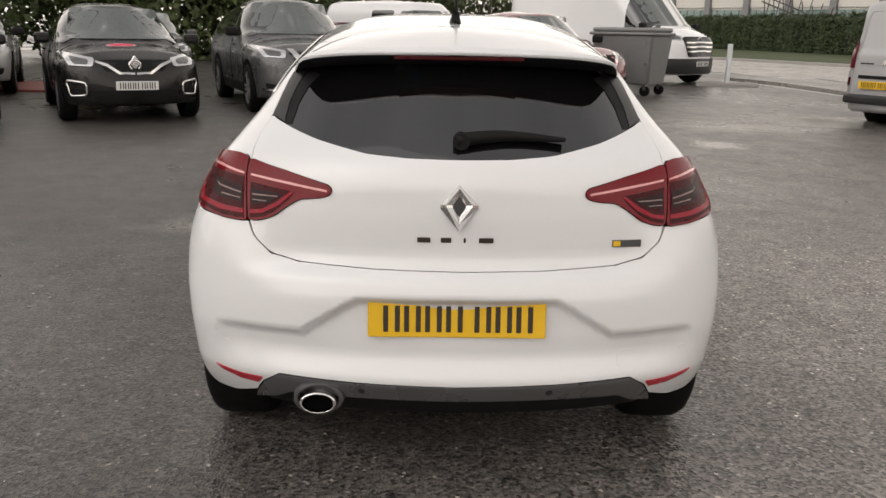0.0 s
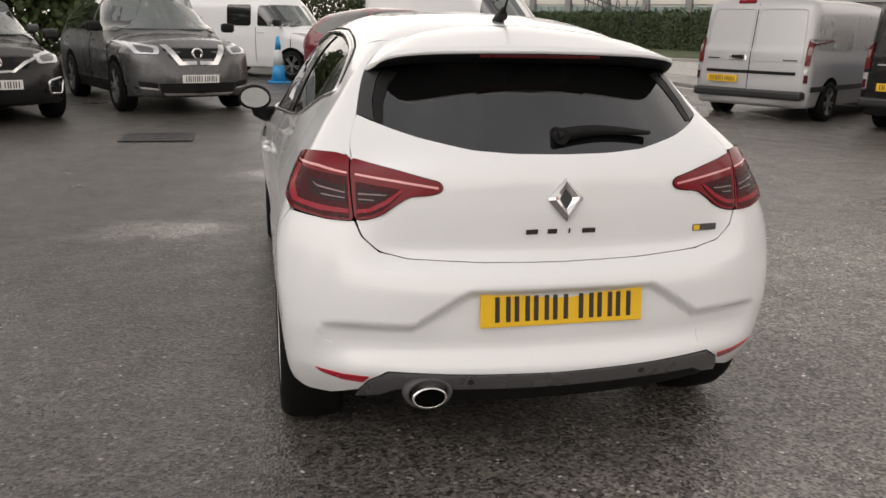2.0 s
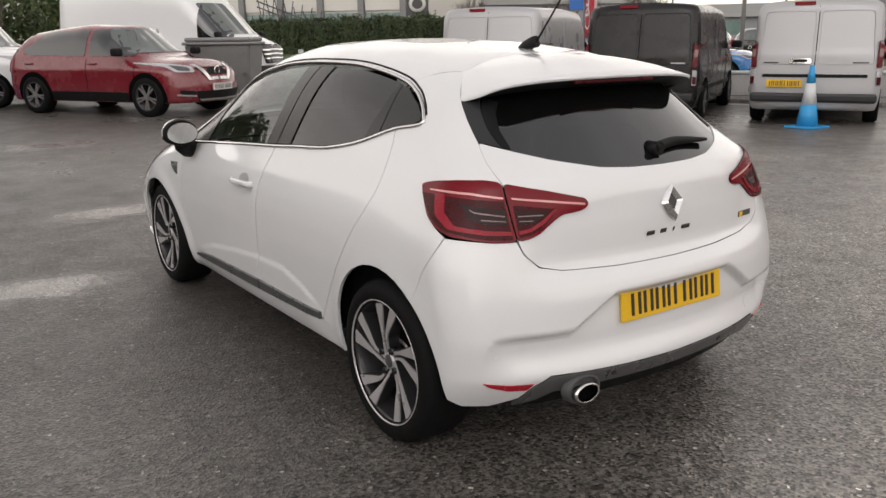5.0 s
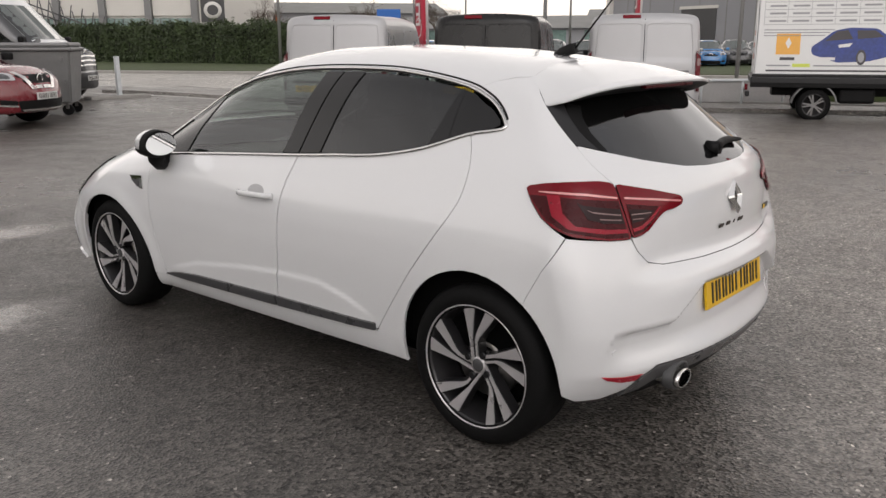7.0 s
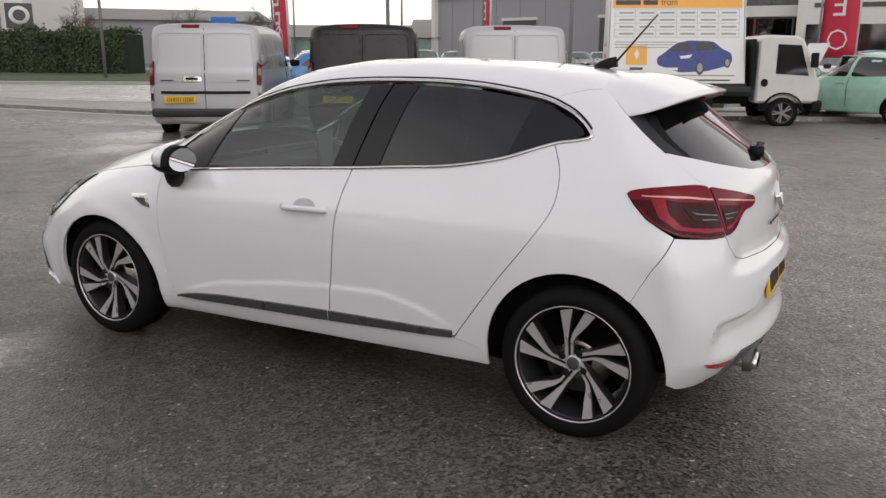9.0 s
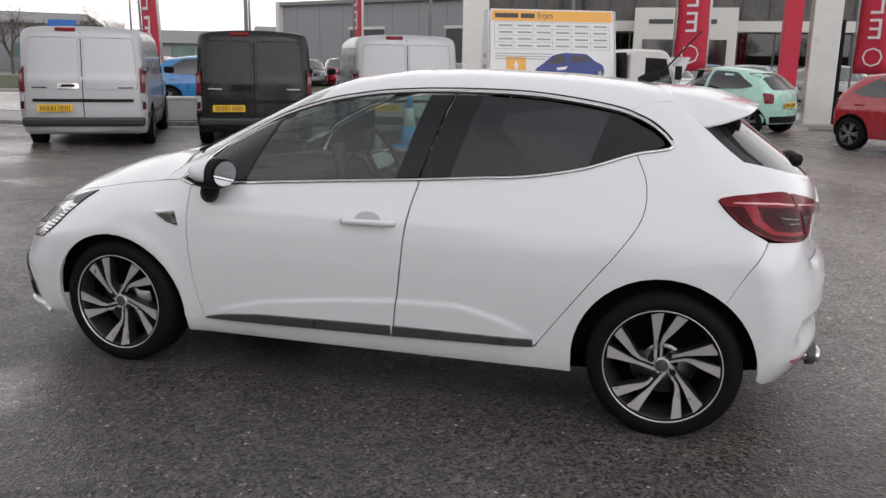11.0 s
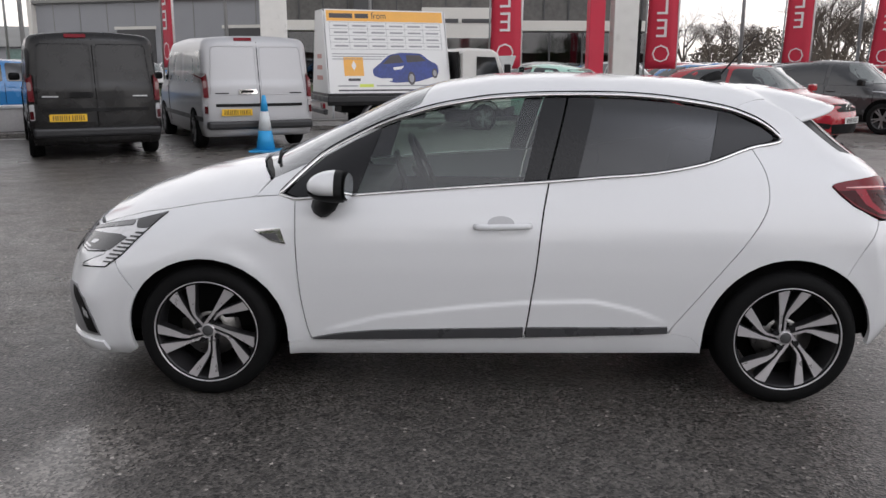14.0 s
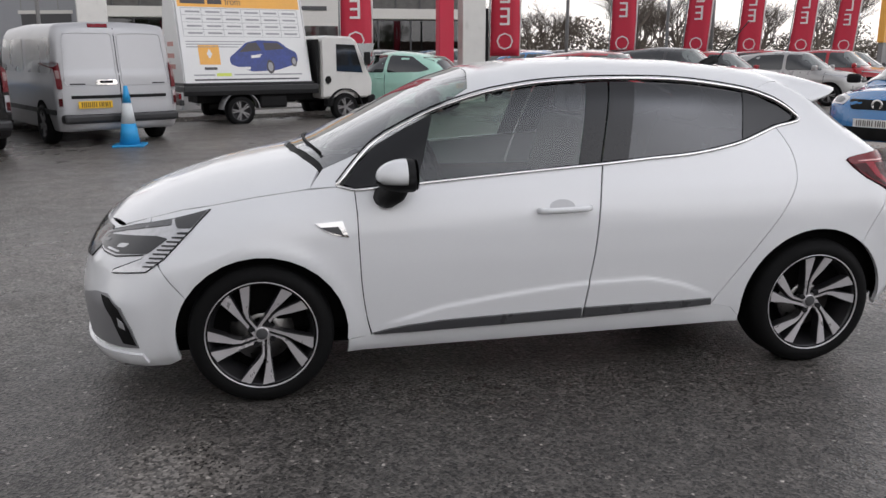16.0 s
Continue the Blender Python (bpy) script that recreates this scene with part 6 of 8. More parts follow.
def van_rear(k, b, c, paint, S, plates):
    """Twin rear doors with pressed panels, tall lamps, a handle and a plate in a dark slot."""
    hw, H = k.W / 2, k.H
    for mi in (False, True):
        part("door_seam", S("door_seam", b.rear, [(-0.006, 0.5), (0.006, 0.5), (0.006, H - 0.12), (-0.006, H - 0.12)], 0.004, 0.2, mi), SHADE_BLACK, c)
        outer = rounded([(-0.86 * hw, 0.95), (-0.04, 0.95), (-0.04, H - 0.2), (-0.8 * hw, H - 0.2)], 0.07)
        def ringm():
            P = b.rear(dense(outer, 0.1))
            P = (P + np.array([0, -0.002, 0])) * (np.array([-1, 1, 1]) if mi else 1)
            return tube(list(P) + [P[0]], 0.006, 4)
        part("panel_press", ringm(), paint if k.press is None else k.press, c)
        lamp_ = part("tail_light", S("tail_light", b.rear, rounded([(-0.968 * hw, 1.3), (-0.9 * hw, 1.3), (-0.89 * hw, 0.9), (-0.968 * hw, 0.9)], 0.02), 0.02, 0.08, mi), TAIL_VAN, c)
        part("lamp_lens", S("lamp_lens", b.rear, rounded([(-0.96 * hw, 1.18), (-0.91 * hw, 1.18), (-0.91 * hw, 1.06), (-0.96 * hw, 1.06)], 0.02), 0.026, 0.08, mi), TAIL_CLEAR, lamp_)
        part("low_lamp", S("low_lamp", b.rear, rounded([(-0.968 * hw, 0.86), (-0.9 * hw, 0.86), (-0.9 * hw, 0.62), (-0.968 * hw, 0.62)], 0.02), 0.02, 0.08, mi), LAMP_CLEAR, c)
        part("low_red", S("low_red", b.rear, rounded([(-0.96 * hw, 0.76), (-0.91 * hw, 0.76), (-0.91 * hw, 0.64), (-0.96 * hw, 0.64)], 0.01), 0.026, 0.08, mi), TAIL_DEEP, c)
        part("script_bar", S("script_bar", b.rear, [(-0.78 * hw, 0.985), (-0.55 * hw, 0.985), (-0.55 * hw, 0.965), (-0.78 * hw, 0.965)], 0.006, 0.1, mi), STRIP_PLASTIC if k.press is None else PALE_VAN_PAINT, c)
    part("high_brake_light", S("high_brake_light", b.rear, rounded([(-0.37, H - 0.06), (-0.37, H - 0.11), (-0.07, H - 0.11), (-0.07, H - 0.06)], 0.01), 0.015, 0.1), TAIL_RED, c)
    part("plate_slot", S("plate_slot", b.rear, rounded(sym([(-0.78 * hw, 0.8), (-0.78 * hw, 0.75)]), 0.01), 0.012, 0.1), BLACK_PLASTIC, c)
    hd = part("door_handle", S("door_handle", b.rear, rounded([(-0.36, 1.04), (-0.06, 1.04), (-0.04, 0.96), (-0.38, 0.96)], 0.03), 0.02, 0.1), BLACK_PLASTIC if k.press else CHROME, c)
    part("handle_grip", S("handle_grip", b.rear, rounded([(-0.31, 1.025), (-0.11, 1.025), (-0.11, 0.985), (-0.31, 0.985)], 0.015), 0.028, 0.1), BLACK_PLASTIC, hd)
    part("rear_bumper", box(-hw * 0.95, hw * 0.95, -0.05, 0.3, 0.37, 0.51, 0.04), STRIP_PLASTIC, c, "dark grey plastic rear bumper")
    if plates:
        plate(c, Matrix.Translation((-0.42, -0.03, 0.66)), PLATE_YELLOW)


def van_side(k, b, c, glass, panel_mat):
    """Pressed load-bay panels on both flanks."""
    for mi in (False, True):
        for y0, y1 in ((0.35, 1.75), (1.95, k.cowl - 1.0)):
            part("side_panel", skin("side_panel", b, b.side, rounded([(y0, k.belt + 0.02), (y1, k.belt + 0.02), (y1, 0.86 * k.H), (y0, 0.86 * k.H)], 0.08), gap=0.2, lift=0.006, mirror=mi), panel_mat, c)
        part("rub_strip", skin("rub_strip", b, b.side, [(0.2, 0.5), (k.cowl - 0.1, 0.5), (k.cowl - 0.1, 0.58), (0.2, 0.58)], gap=0.2, lift=0.012, mirror=mi), STRIP_PLASTIC, c)


VAN = Kind(5.0, 1.92, 1.95, 3.098, 0.93, 0.325, 1.12, 1.14, 4.25, 3.62, slope=0.1, van=True, boxy=15)
VAN.press = None
BLACK_VAN = Kind(5.0, 1.92, 1.95, 3.098, 0.93, 0.325, 1.12, 1.14, 4.25, 3.62, slope=0.1, van=True, boxy=15)
BLACK_VAN.press = GLOSS_BLACK
SUV = Kind(4.69, 1.82, 1.72, 2.705, 0.95, 0.36, 1.08, 1.09, 3.42, 2.75)
CROSSOVER = Kind(4.12, 1.78, 1.56, 2.606, 0.87, 0.335, 0.97, 1.0, 3.02, 2.4)
MIDSUV = Kind(4.38, 1.81, 1.59, 2.646, 0.9, 0.345, 1.0, 1.02, 3.25, 2.6)
HATCH = Kind(3.95, 1.7, 1.5, 2.51, 0.82, 0.305, 0.94, 0.97, 2.98, 2.3)
MINI = Kind(3.57, 1.63, 1.49, 2.3, 0.74, 0.3, 0.95, 0.93, 2.6, 2.0, slope=0.36, boxy=3.6)
COMBI = Kind(4.28, 1.83, 1.82, 2.7, 0.86, 0.315, 1.1, 1.1, 3.38, 2.85, slope=0.1, van=True, boxy=7)
COMBI.press = None
BIGVAN = Kind(5.55, 2.07, 2.4, 3.182, 0.87, 0.345, 1.25, 1.3, 4.85, 3.95, slope=0.08, van=True, boxy=15)
BIGVAN.press = None

OFF = lambda p, h, d: (p[0] + h[0] * d, p[1] + h[1] * d)
H1 = (0.39, -0.92)
H0 = (0.46, -0.888)
near = build(CROSSOVER, "crossover", "black compact crossover with chrome trim and pink bonnet sticker", "car", DARK_PAINT, OFF((-4.25, 9.4), H0, -(4.12 - 0.87)), H0, front=crossover_front)
STICKER = material("pink_sticker", (0.62, 0.06, 0.11), 0.5, vary=0.1, scale=10, grain=60)
STICKER_PALE = material("pale_sticker", (0.7, 0.4, 0.42), 0.5, vary=0.1, scale=10, grain=60)
disc = [(0.05 + 0.2 * math.cos(a), 3.28 + 0.14 * math.sin(a)) for a in np.linspace(0, 6.283, 25)[:-1]]
st = part("bonnet_sticker", skin("bonnet_sticker", CROSSOVER.body, CROSSOVER.body.above, disc, gap=0.05, lift=0.006, depth=0.004), STICKER_PALE, near, "round pink bonnet sticker")
disc = [(0.05 + 0.165 * math.cos(a), 3.28 + 0.11 * math.sin(a)) for a in np.linspace(0, 6.283, 25)[:-1]]
part("sticker_middle", skin("sticker_middle", CROSSOVER.body, CROSSOVER.body.above, disc, gap=0.05, lift=0.009, depth=0.002), STICKER, st)
build(SUV, "suv", "metallic grey family SUV with chrome grille, parked", "car", GREY_PAINT, OFF((-2.0, 10.85), H1, -(4.69 - 0.95)), H1, front=suv_front, dark_sill=True)
H2 = (0.8, -0.6)
combi = build(COMBI, "small_van", "white small panel van with grey bumper, parked", "van", WHITE_PAINT, OFF((0.45, 17.3), H2, -(4.28 - 0.86)), H2, rear=lambda *a: van_rear(*a))
for mi in (False, True):
    part("rear_side_window", skin("rear_side_window", COMBI.body, COMBI.body.side, rounded([(1.7, 1.13), (2.35, 1.13), (2.35, 1.58), (1.7, 1.58)], 0.07), gap=0.1, lift=0.008, mirror=mi), DARK_GLASS, combi)
part("front_bumper", skin("front_bumper", COMBI.body, COMBI.body.front, sym([(-0.8, 0.62), (-0.8, 0.28)]), gap=0.1, lift=0.014), STRIP_PLASTIC, combi)
H3 = (0.52, -0.854)
build(MIDSUV, "suv", "maroon crossover SUV with chrome grille, parked", "car", MAROON_PAINT, OFF((2.55, 13.35), H3, -(4.38 - 0.9)), H3, front=suv_front, dark_sill=True)
H4 = (0.66, -0.75)
master = build(BIGVAN, "large_van", "tall white panel van with black grille, parked", "van", WHITE_PAINT, OFF((5.75, 18.3), H4, -(5.55 - 0.87)), H4, rear=van_rear)
part("grille", skin("grille", BIGVAN.body, BIGVAN.body.front, rounded(sym([(-0.62, 1.08), (-0.5, 0.66)]), 0.06), gap=0.1, lift=0.022), GLOSS_BLACK, master, "black grille with chrome bars")
for z in (0.98, 0.88, 0.78):
    part("grille_bar", skin("grille_bar", BIGVAN.body, BIGVAN.body.front, sym([(-0.55, z + 0.016), (-0.55, z - 0.016)]), gap=0.1, lift=0.03), CHROME, master)
part("front_bumper", skin("front_bumper", BIGVAN.body, BIGVAN.body.front, rounded(sym([(-0.97, 0.62), (-0.95, 0.28)]), 0.04), gap=0.1, lift=0.02), STRIP_PLASTIC, master, "dark grey front bumper")
for mi in (False, True):
    part("corner_bumper", skin("corner_bumper", BIGVAN.body, BIGVAN.body.side, [(4.98, 0.3), (5.3, 0.3), (5.3, 0.62), (5.05, 0.62)], gap=0.1, lift=0.018, mirror=mi), STRIP_PLASTIC, master)
build(HATCH, "hatchback", "dark grey hatchback parked behind the front row", "car", GREY_PAINT, (-6.9, 17.4), H1)
build(CROSSOVER, "crossover", "silver crossover parked beside the hedge", "car", SILVER_PAINT, (-9.6, 15.6), H1, dark_sill=True)
build(HATCH, "hatchback", "black hatchback parked at the row's end", "car", DARK_PAINT, (-8.0, 11.0), (0.5, -0.87))

HV = (0.87, 0.49)
v1 = build(VAN, "panel_van", "silver panel van with twin rear doors, parked", "van", PALE_VAN_PAINT, (6.88, 10.01), (0.85, 0.53), rear=van_rear, group="panel vans along the wall")
v2 = build(BLACK_VAN, "panel_van", "black panel van with twin rear doors, parked", "van", DARK_PAINT, (8.28, 7.75), HV, rear=van_rear, group="panel vans along the wall")
v3 = build(VAN, "panel_van", "silver panel van with twin rear doors beside a cone", "van", PALE_VAN_PAINT, (9.95, 5.65), HV, rear=van_rear, group="panel vans along the wall")
for v, kd, pm in ((v1, VAN, SILVER_PAINT), (v2, BLACK_VAN, DARK_PAINT), (v3, VAN, SILVER_PAINT)):
    van_side(kd, kd.body, v, DARK_GLASS, pm)
build(MINI, "city_car", "pale mint city car parked beyond the truck", "car", MINT_PAINT, (16.0, -1.15), (0.5, 0.87))
build(HATCH, "hatchback", "bright red hatchback parked facing the yard", "car", RED_PAINT, (13.9, -2.15), (-0.73, -0.68))
build(MIDSUV, "suv", "dark grey SUV parked in the far row", "car", GREY_PAINT, (17.2, -5.2), (-0.75, -0.66), front=suv_front, dark_sill=True)
build(HATCH, "hatchback", "red hatchback parked in the far row", "car", RED_PAINT, (19.5, -7.8), (-0.75, -0.66))
build(HATCH, "hatchback", "silver hatchback parked in the far row", "car", SILVER_PAINT, (19.6, -10.3), (-0.75, -0.66))
build(CROSSOVER, "crossover", "red crossover parked in the far row", "car", RED_PAINT, (21.5, -12.9), (-0.75, -0.66))
build(CROSSOVER, "crossover", "bright blue crossover parked close to the yard", "car", BLUE_PAINT, (7.9, -8.6), (-0.45, 0.89), dark_sill=True)
build(CROSSOVER, "crossover", "bright blue crossover behind the low wall", "car", BLUE_PAINT, (16.4, 15.9), (0.45, -0.89), dark_sill=True)

# far rows of the sales lot
rng = random.Random(5)
FAR = []
for row in range(5):
    for i in range(9):
        x = 24.5 + row * 4.6 + rng.uniform(-0.3, 0.3)
        y = 6.5 - i * 2.75 - row * 0.6 + rng.uniform(-0.2, 0.2)
        if x < 26 and -3.2 < y < 2:
            continue
        FAR.append((x, y))
for i in range(14):
    FAR.append((26 + i * 2.4, 24.5 - i * 0.55))
paints = ((SILVER_PAINT, "silver"), (GREY_PAINT, "grey"), (DARK_PAINT, "black"), (WHITE_PAINT, "white"), (RED_PAINT, "red"), (BLUE_PAINT, "blue"), (SILVER_PAINT, "silver"))
made_far = {}
for i, (x, y) in enumerate(FAR):
    kd, nm = ((HATCH, "hatchback"), (MIDSUV, "suv"), (CROSSOVER, "crossover"))[rng.randrange(3)]
    pt, pn = paints[rng.randrange(len(paints))]
    key = (nm, pn)
    hd = (-0.86 + rng.uniform(-0.05, 0.05), -0.5)
    if key in made_far:
        h = Vector((*hd, 0)).normalized()
        copy_thing(made_far[key], Matrix.Translation((x, y, 0)) @ Matrix.Rotation(math.atan2(-h.x, h.y), 4, "Z"))
    else:
        made_far[key] = build(kd, nm, f"{pn} {nm} in the distant sales rows", "car", pt, (x, y), hd, plates=False, group="cars in the sales rows")

# ---- the truck with its poster ----
TRUCK_WHITE = material("truck_white", (0.62, 0.61, 0.58), 0.35, coat=0.4, vary=0.08, scale=3, grain=80)
POSTER_WHITE = material("poster_white", (0.7, 0.7, 0.69), 0.5, vary=0.04, scale=2, grain=50)
POSTER_ORANGE = material("poster_orange", (0.78, 0.4, 0.07), 0.5, vary=0.08, scale=2, grain=50)
POSTER_GREY = material("poster_grey", (0.3, 0.3, 0.31), 0.5, vary=0.1, scale=4, grain=50)
POSTER_BLUE = material("poster_blue", (0.02, 0.04, 0.2), 0.4, vary=0.35, scale=4, grain=20)
POSTER_DARK = material("poster_dark", (0.05, 0.045, 0.05), 0.5, vary=0.2, scale=4, grain=50)
POSTER_LIME = material("poster_lime", (0.6, 0.68, 0.1), 0.5, vary=0.08, scale=4, grain=50)
POSTER_PINK = material("poster_pink", (0.5, 0.25, 0.22), 0.5, vary=0.1, scale=4, grain=50)
MAST_GREY = material("guard_grey", (0.2, 0.2, 0.2), 0.5, vary=0.1, scale=4, grain=60)
CONE_BLUE = material("cone_blue", (0.03, 0.3, 0.62), 0.45, vary=0.15, scale=6, grain=60)
CONE_WHITE = material("cone_white", (0.6, 0.63, 0.64), 0.45, vary=0.12, scale=6, grain=60)


WORDS = {}


def lettering(name, text, size, mat, parent, m, mirror=False, extrude=0.002):
    if (text, size) not in WORDS:
        cu = bpy.data.curves.new(name, "FONT")
        cu.body, cu.size, cu.extrude, cu.align_x, cu.align_y = text, size, extrude, "CENTER", "CENTER"
        tmp = bpy.data.objects.new("tmp", cu)
        scene.collection.objects.link(tmp)
        WORDS[(text, size)] = bpy.data.meshes.new_from_object(tmp.evaluated_get(bpy.context.evaluated_depsgraph_get()))
        bpy.data.objects.remove(tmp)
    me = WORDS[(text, size)].copy()
    if mirror:
        for v in me.vertices:
            v.co.x *= -1
    me.transform(m)
    me.materials.clear()
    return part(name, me, mat, parent)


# own axes: y ahead, x to the right; the right flank looks at the yard
TH = Vector((0.383, -0.924, 0))
truck = thing("flatbed_truck", "white cab flatbed truck carrying an A-shaped poster board", "truck")
part("chassis", box(-0.35, 0.35, -0.2, 4.6, 0.5, 0.72, 0.02), BLACK_PLASTIC, truck)
part("flatbed", box(-0.98, 0.98, -0.75, 3.0, 0.78, 0.92, 0.02), STRIP_PLASTIC, truck)
part("side_rail", box(0.9, 0.99, -0.75, 3.0, 0.7, 0.8, 0.01), BLACK_PLASTIC, truck)
part("headboard", box(-0.95, 0.95, 2.98, 3.06, 0.9, 1.95, 0.02), BLACK_PLASTIC, truck)
part("tank", box(0.45, 0.9, 1.3, 2.1, 0.38, 0.7, 0.06), BLACK_PLASTIC, truck)
part("tail_bar", box(-0.95, 0.95, -0.85, -0.75, 0.5, 0.62, 0.02), STRIP_PLASTIC, truck)
part("tail_light", box(0.62, 0.9, -0.87, -0.8, 0.64, 0.76, 0.01), TAIL_RED, truck)
cabk = [(3.15, 0.55), (4.75, 0.55), (4.78, 0.95), (4.62, 1.25), (4.28, 1.93), (4.1, 2.02), (3.3, 2.04), (3.15, 1.95)]
bm = prism(cabk, -0.88, 0.88, 0.05)
bmesh.ops.transform(bm, matrix=Matrix(((0, 0, 1, 0), (1, 0, 0, 0), (0, 1, 0, 0), (0, 0, 0, 1))), verts=bm.verts)
cab = part("cab", bm, TRUCK_WHITE, truck)
for sx in (-1, 1):
    win = prism([(3.62, 1.2), (4.45, 1.16), (4.2, 1.82), (3.62, 1.84)], 0.882, 0.892)
    bmesh.ops.transform(win, matrix=Matrix(((0, 0, sx, 0), (1, 0, 0, 0), (0, 1, 0, 0), (0, 0, 0, 1))), verts=win.verts)
    part("cab_window", win, DARK_GLASS, cab)
    part("cab_mirror", box(-0.03, 0.03, -0.1, 0.1, -0.16, 0.16, 0.03, Matrix.Translation((sx * 1.05, 4.5, 1.5))), BLACK_PLASTIC, cab)
    part("cab_step", box(-0.1, 0.1, 3.3, 3.9, 0.36, 0.55, 0.03, Matrix.Translation((sx * 0.8, 0, 0))), BLACK_PLASTIC, cab)
    part("fuel_cap", rod((sx * 0.88, 3.35, 1.0), (sx * 0.91, 3.35, 1.0), 0.09), BLACK_PLASTIC, cab)
part("front_bumper", box(-0.9, 0.9, 4.6, 4.86, 0.38, 0.62, 0.05), BLACK_PLASTIC, cab)
part("cab_screen", prism([(-0.75, 0), (0.75, 0), (0.7, 0.72), (-0.7, 0.72)], 0, 0.01), PALE_GLASS, cab).matrix_local = Matrix.Translation((0, 4.66, 1.22)) @ Matrix.Rotation(radians(64), 4, "X")
# the A board
board = part("poster_frame", box(-0.92, 0.92, -0.72, 2.9, 0.925, 0.98, 0.01), STRIP_PLASTIC, truck)
LEAN = math.atan2(0.5, 1.95)
face_m = Matrix.Translation((0.86, 1.09, 0.97)) @ Matrix.Rotation(-LEAN, 4, "Y") @ Matrix.Rotation(radians(90), 4, "Z") @ Matrix.Rotation(radians(90), 4, "X")
# the face: u along the truck from nose to tail is -x there; w upwards
for sx in (1, -1):
    fm = face_m if sx > 0 else Matrix.Diagonal((-1, 1, 1, 1)) @ face_m
    bm = prism([(-1.75, 0), (1.75, 0), (1.72, 2.0), (-1.72, 2.0)], -0.03, 0.0)
    bmesh.ops.transform(bm, matrix=fm, verts=bm.verts)
    bmesh.ops.recalc_face_normals(bm, faces=bm.faces)
    sheet = part("poster_sheet", bm, POSTER_WHITE, truck, "white poster with an orange heading and a blue car")
    if sx < 0:
        continue
    def flat(name, poly, mat, z=0.004):
        bm = prism(poly, 0.0, z)
        bmesh.ops.transform(bm, matrix=face_m, verts=bm.verts)
        bmesh.ops.recalc_face_normals(bm, faces=bm.faces)
        return part(name, bm, mat, sheet)
    rect = lambda a, b, c, d: [(a, c), (b, c), (b, d), (a, d)]
    flat("heading_band", rect(-1.68, 1.68, 1.72, 1.97), POSTER_ORANGE)
    for a, b_ in ((-1.6, -0.95), (-0.88, -0.5)):
        flat("heading_bar", rect(a, b_, 1.79, 1.9), POSTER_DARK, 0.006)
    lettering("heading_word", "from", 0.22, POSTER_DARK, sheet, face_m @ Matrix.Translation((-0.2, 1.85, 0.005)))
    for j in range(4):
        for i in range(6):
            flat("table_bar", rect(-1.5 + i * 0.53, -1.12 + i * 0.53, 1.59 - j * 0.16, 1.63 - j * 0.16), POSTER_GREY)
    for j in range(5):
        flat("table_rule", rect(-1.62, 1.6, 1.69 - j * 0.16, 1.698 - j * 0.16), POSTER_GREY)
    for i in range(7):
        flat("table_rule", rect(-1.62 + i * 0.536, -1.612 + i * 0.536, 1.05, 1.69), POSTER_GREY)
    for j in range(3):
        flat("text_bar", rect(-1.6, 0.0 - 0.1 * j, 0.93 - j * 0.06, 0.95 - j * 0.06), POSTER_GREY)
    flat("logo_square", rect(-1.3, -0.75, 0.42, 0.86), POSTER_ORANGE)
    flat("logo_lozenge", [(-1.02, 0.78), (-0.95, 0.66), (-1.02, 0.54), (-1.09, 0.66)], POSTER_WHITE, 0.006)
    flat("logo_bar", rect(-1.2, -0.86, 0.3, 0.36), POSTER_DARK)
    flat("picture_body", rounded([(-0.48, 0.42), (-0.5, 0.58), (-0.3, 0.7), (0.0, 0.92), (0.35, 0.98), (0.95, 0.96), (1.2, 0.78), (1.42, 0.7), (1.45, 0.48), (1.3, 0.4), (0.8, 0.28), (0.1, 0.25)], 0.08), POSTER_BLUE)
    flat("picture_glass", [(-0.2, 0.7), (0.05, 0.9), (0.3, 0.93), (0.42, 0.74)], POSTER_DARK, 0.006)
    flat("picture_glass", [(0.52, 0.74), (0.5, 0.92), (0.9, 0.92), (1.1, 0.78)], POSTER_DARK, 0.006)
    for cx, cz, r in ((0.62, 0.36, 0.16), (1.32, 0.48, 0.12)):
        flat("picture_wheel", arc(cx, cz, r * 0.7, r, 0, 360, 18)[:-1], POSTER_DARK, 0.006)
        flat("picture_rim", arc(cx, cz, r * 0.45, r * 0.66, 0, 360, 18)[:-1], POSTER_GREY, 0.008)
    flat("picture_lamp", [(0.1, 0.62), (0.42, 0.66), (0.35, 0.58), (0.12, 0.56)], POSTER_WHITE, 0.006)
    flat("picture_plate", rect(-0.3, 0.05, 0.3, 0.36), POSTER_WHITE, 0.006)
    flat("text_bar", rect(-1.5, -0.95, 0.17, 0.2), POSTER_GREY)
    flat("text_mark", rect(-0.9, -0.5, 0.155, 0.225), POSTER_LIME)
    flat("text_bar", rect(-0.42, 1.5, 0.17, 0.2), POSTER_GREY)
    flat("text_bar", rect(-1.5, 1.4, 0.06, 0.095), POSTER_DARK)
for y, nm in ((-0.68, "poster_end"), (2.86, "poster_end")):
    bm = prism([(-0.84, 0.97), (0.84, 0.97), (0.36, 2.9), (-0.36, 2.9)], y - 0.01, y + 0.01)
    bmesh.ops.transform(bm, matrix=Matrix(((1, 0, 0, 0), (0, 0, 1, 0), (0, 1, 0, 0), (0, 0, 0, 1))), verts=bm.verts)
    end = part(nm, bm, POSTER_WHITE, truck)
    if y < 0:
        for z, w in ((1.78, 0.22), (1.52, 0.26), (1.28, 0.3)):
            part("text_bar", box(-w, w, y - 0.016, y - 0.01, z, z + 0.1), POSTER_PINK, end)
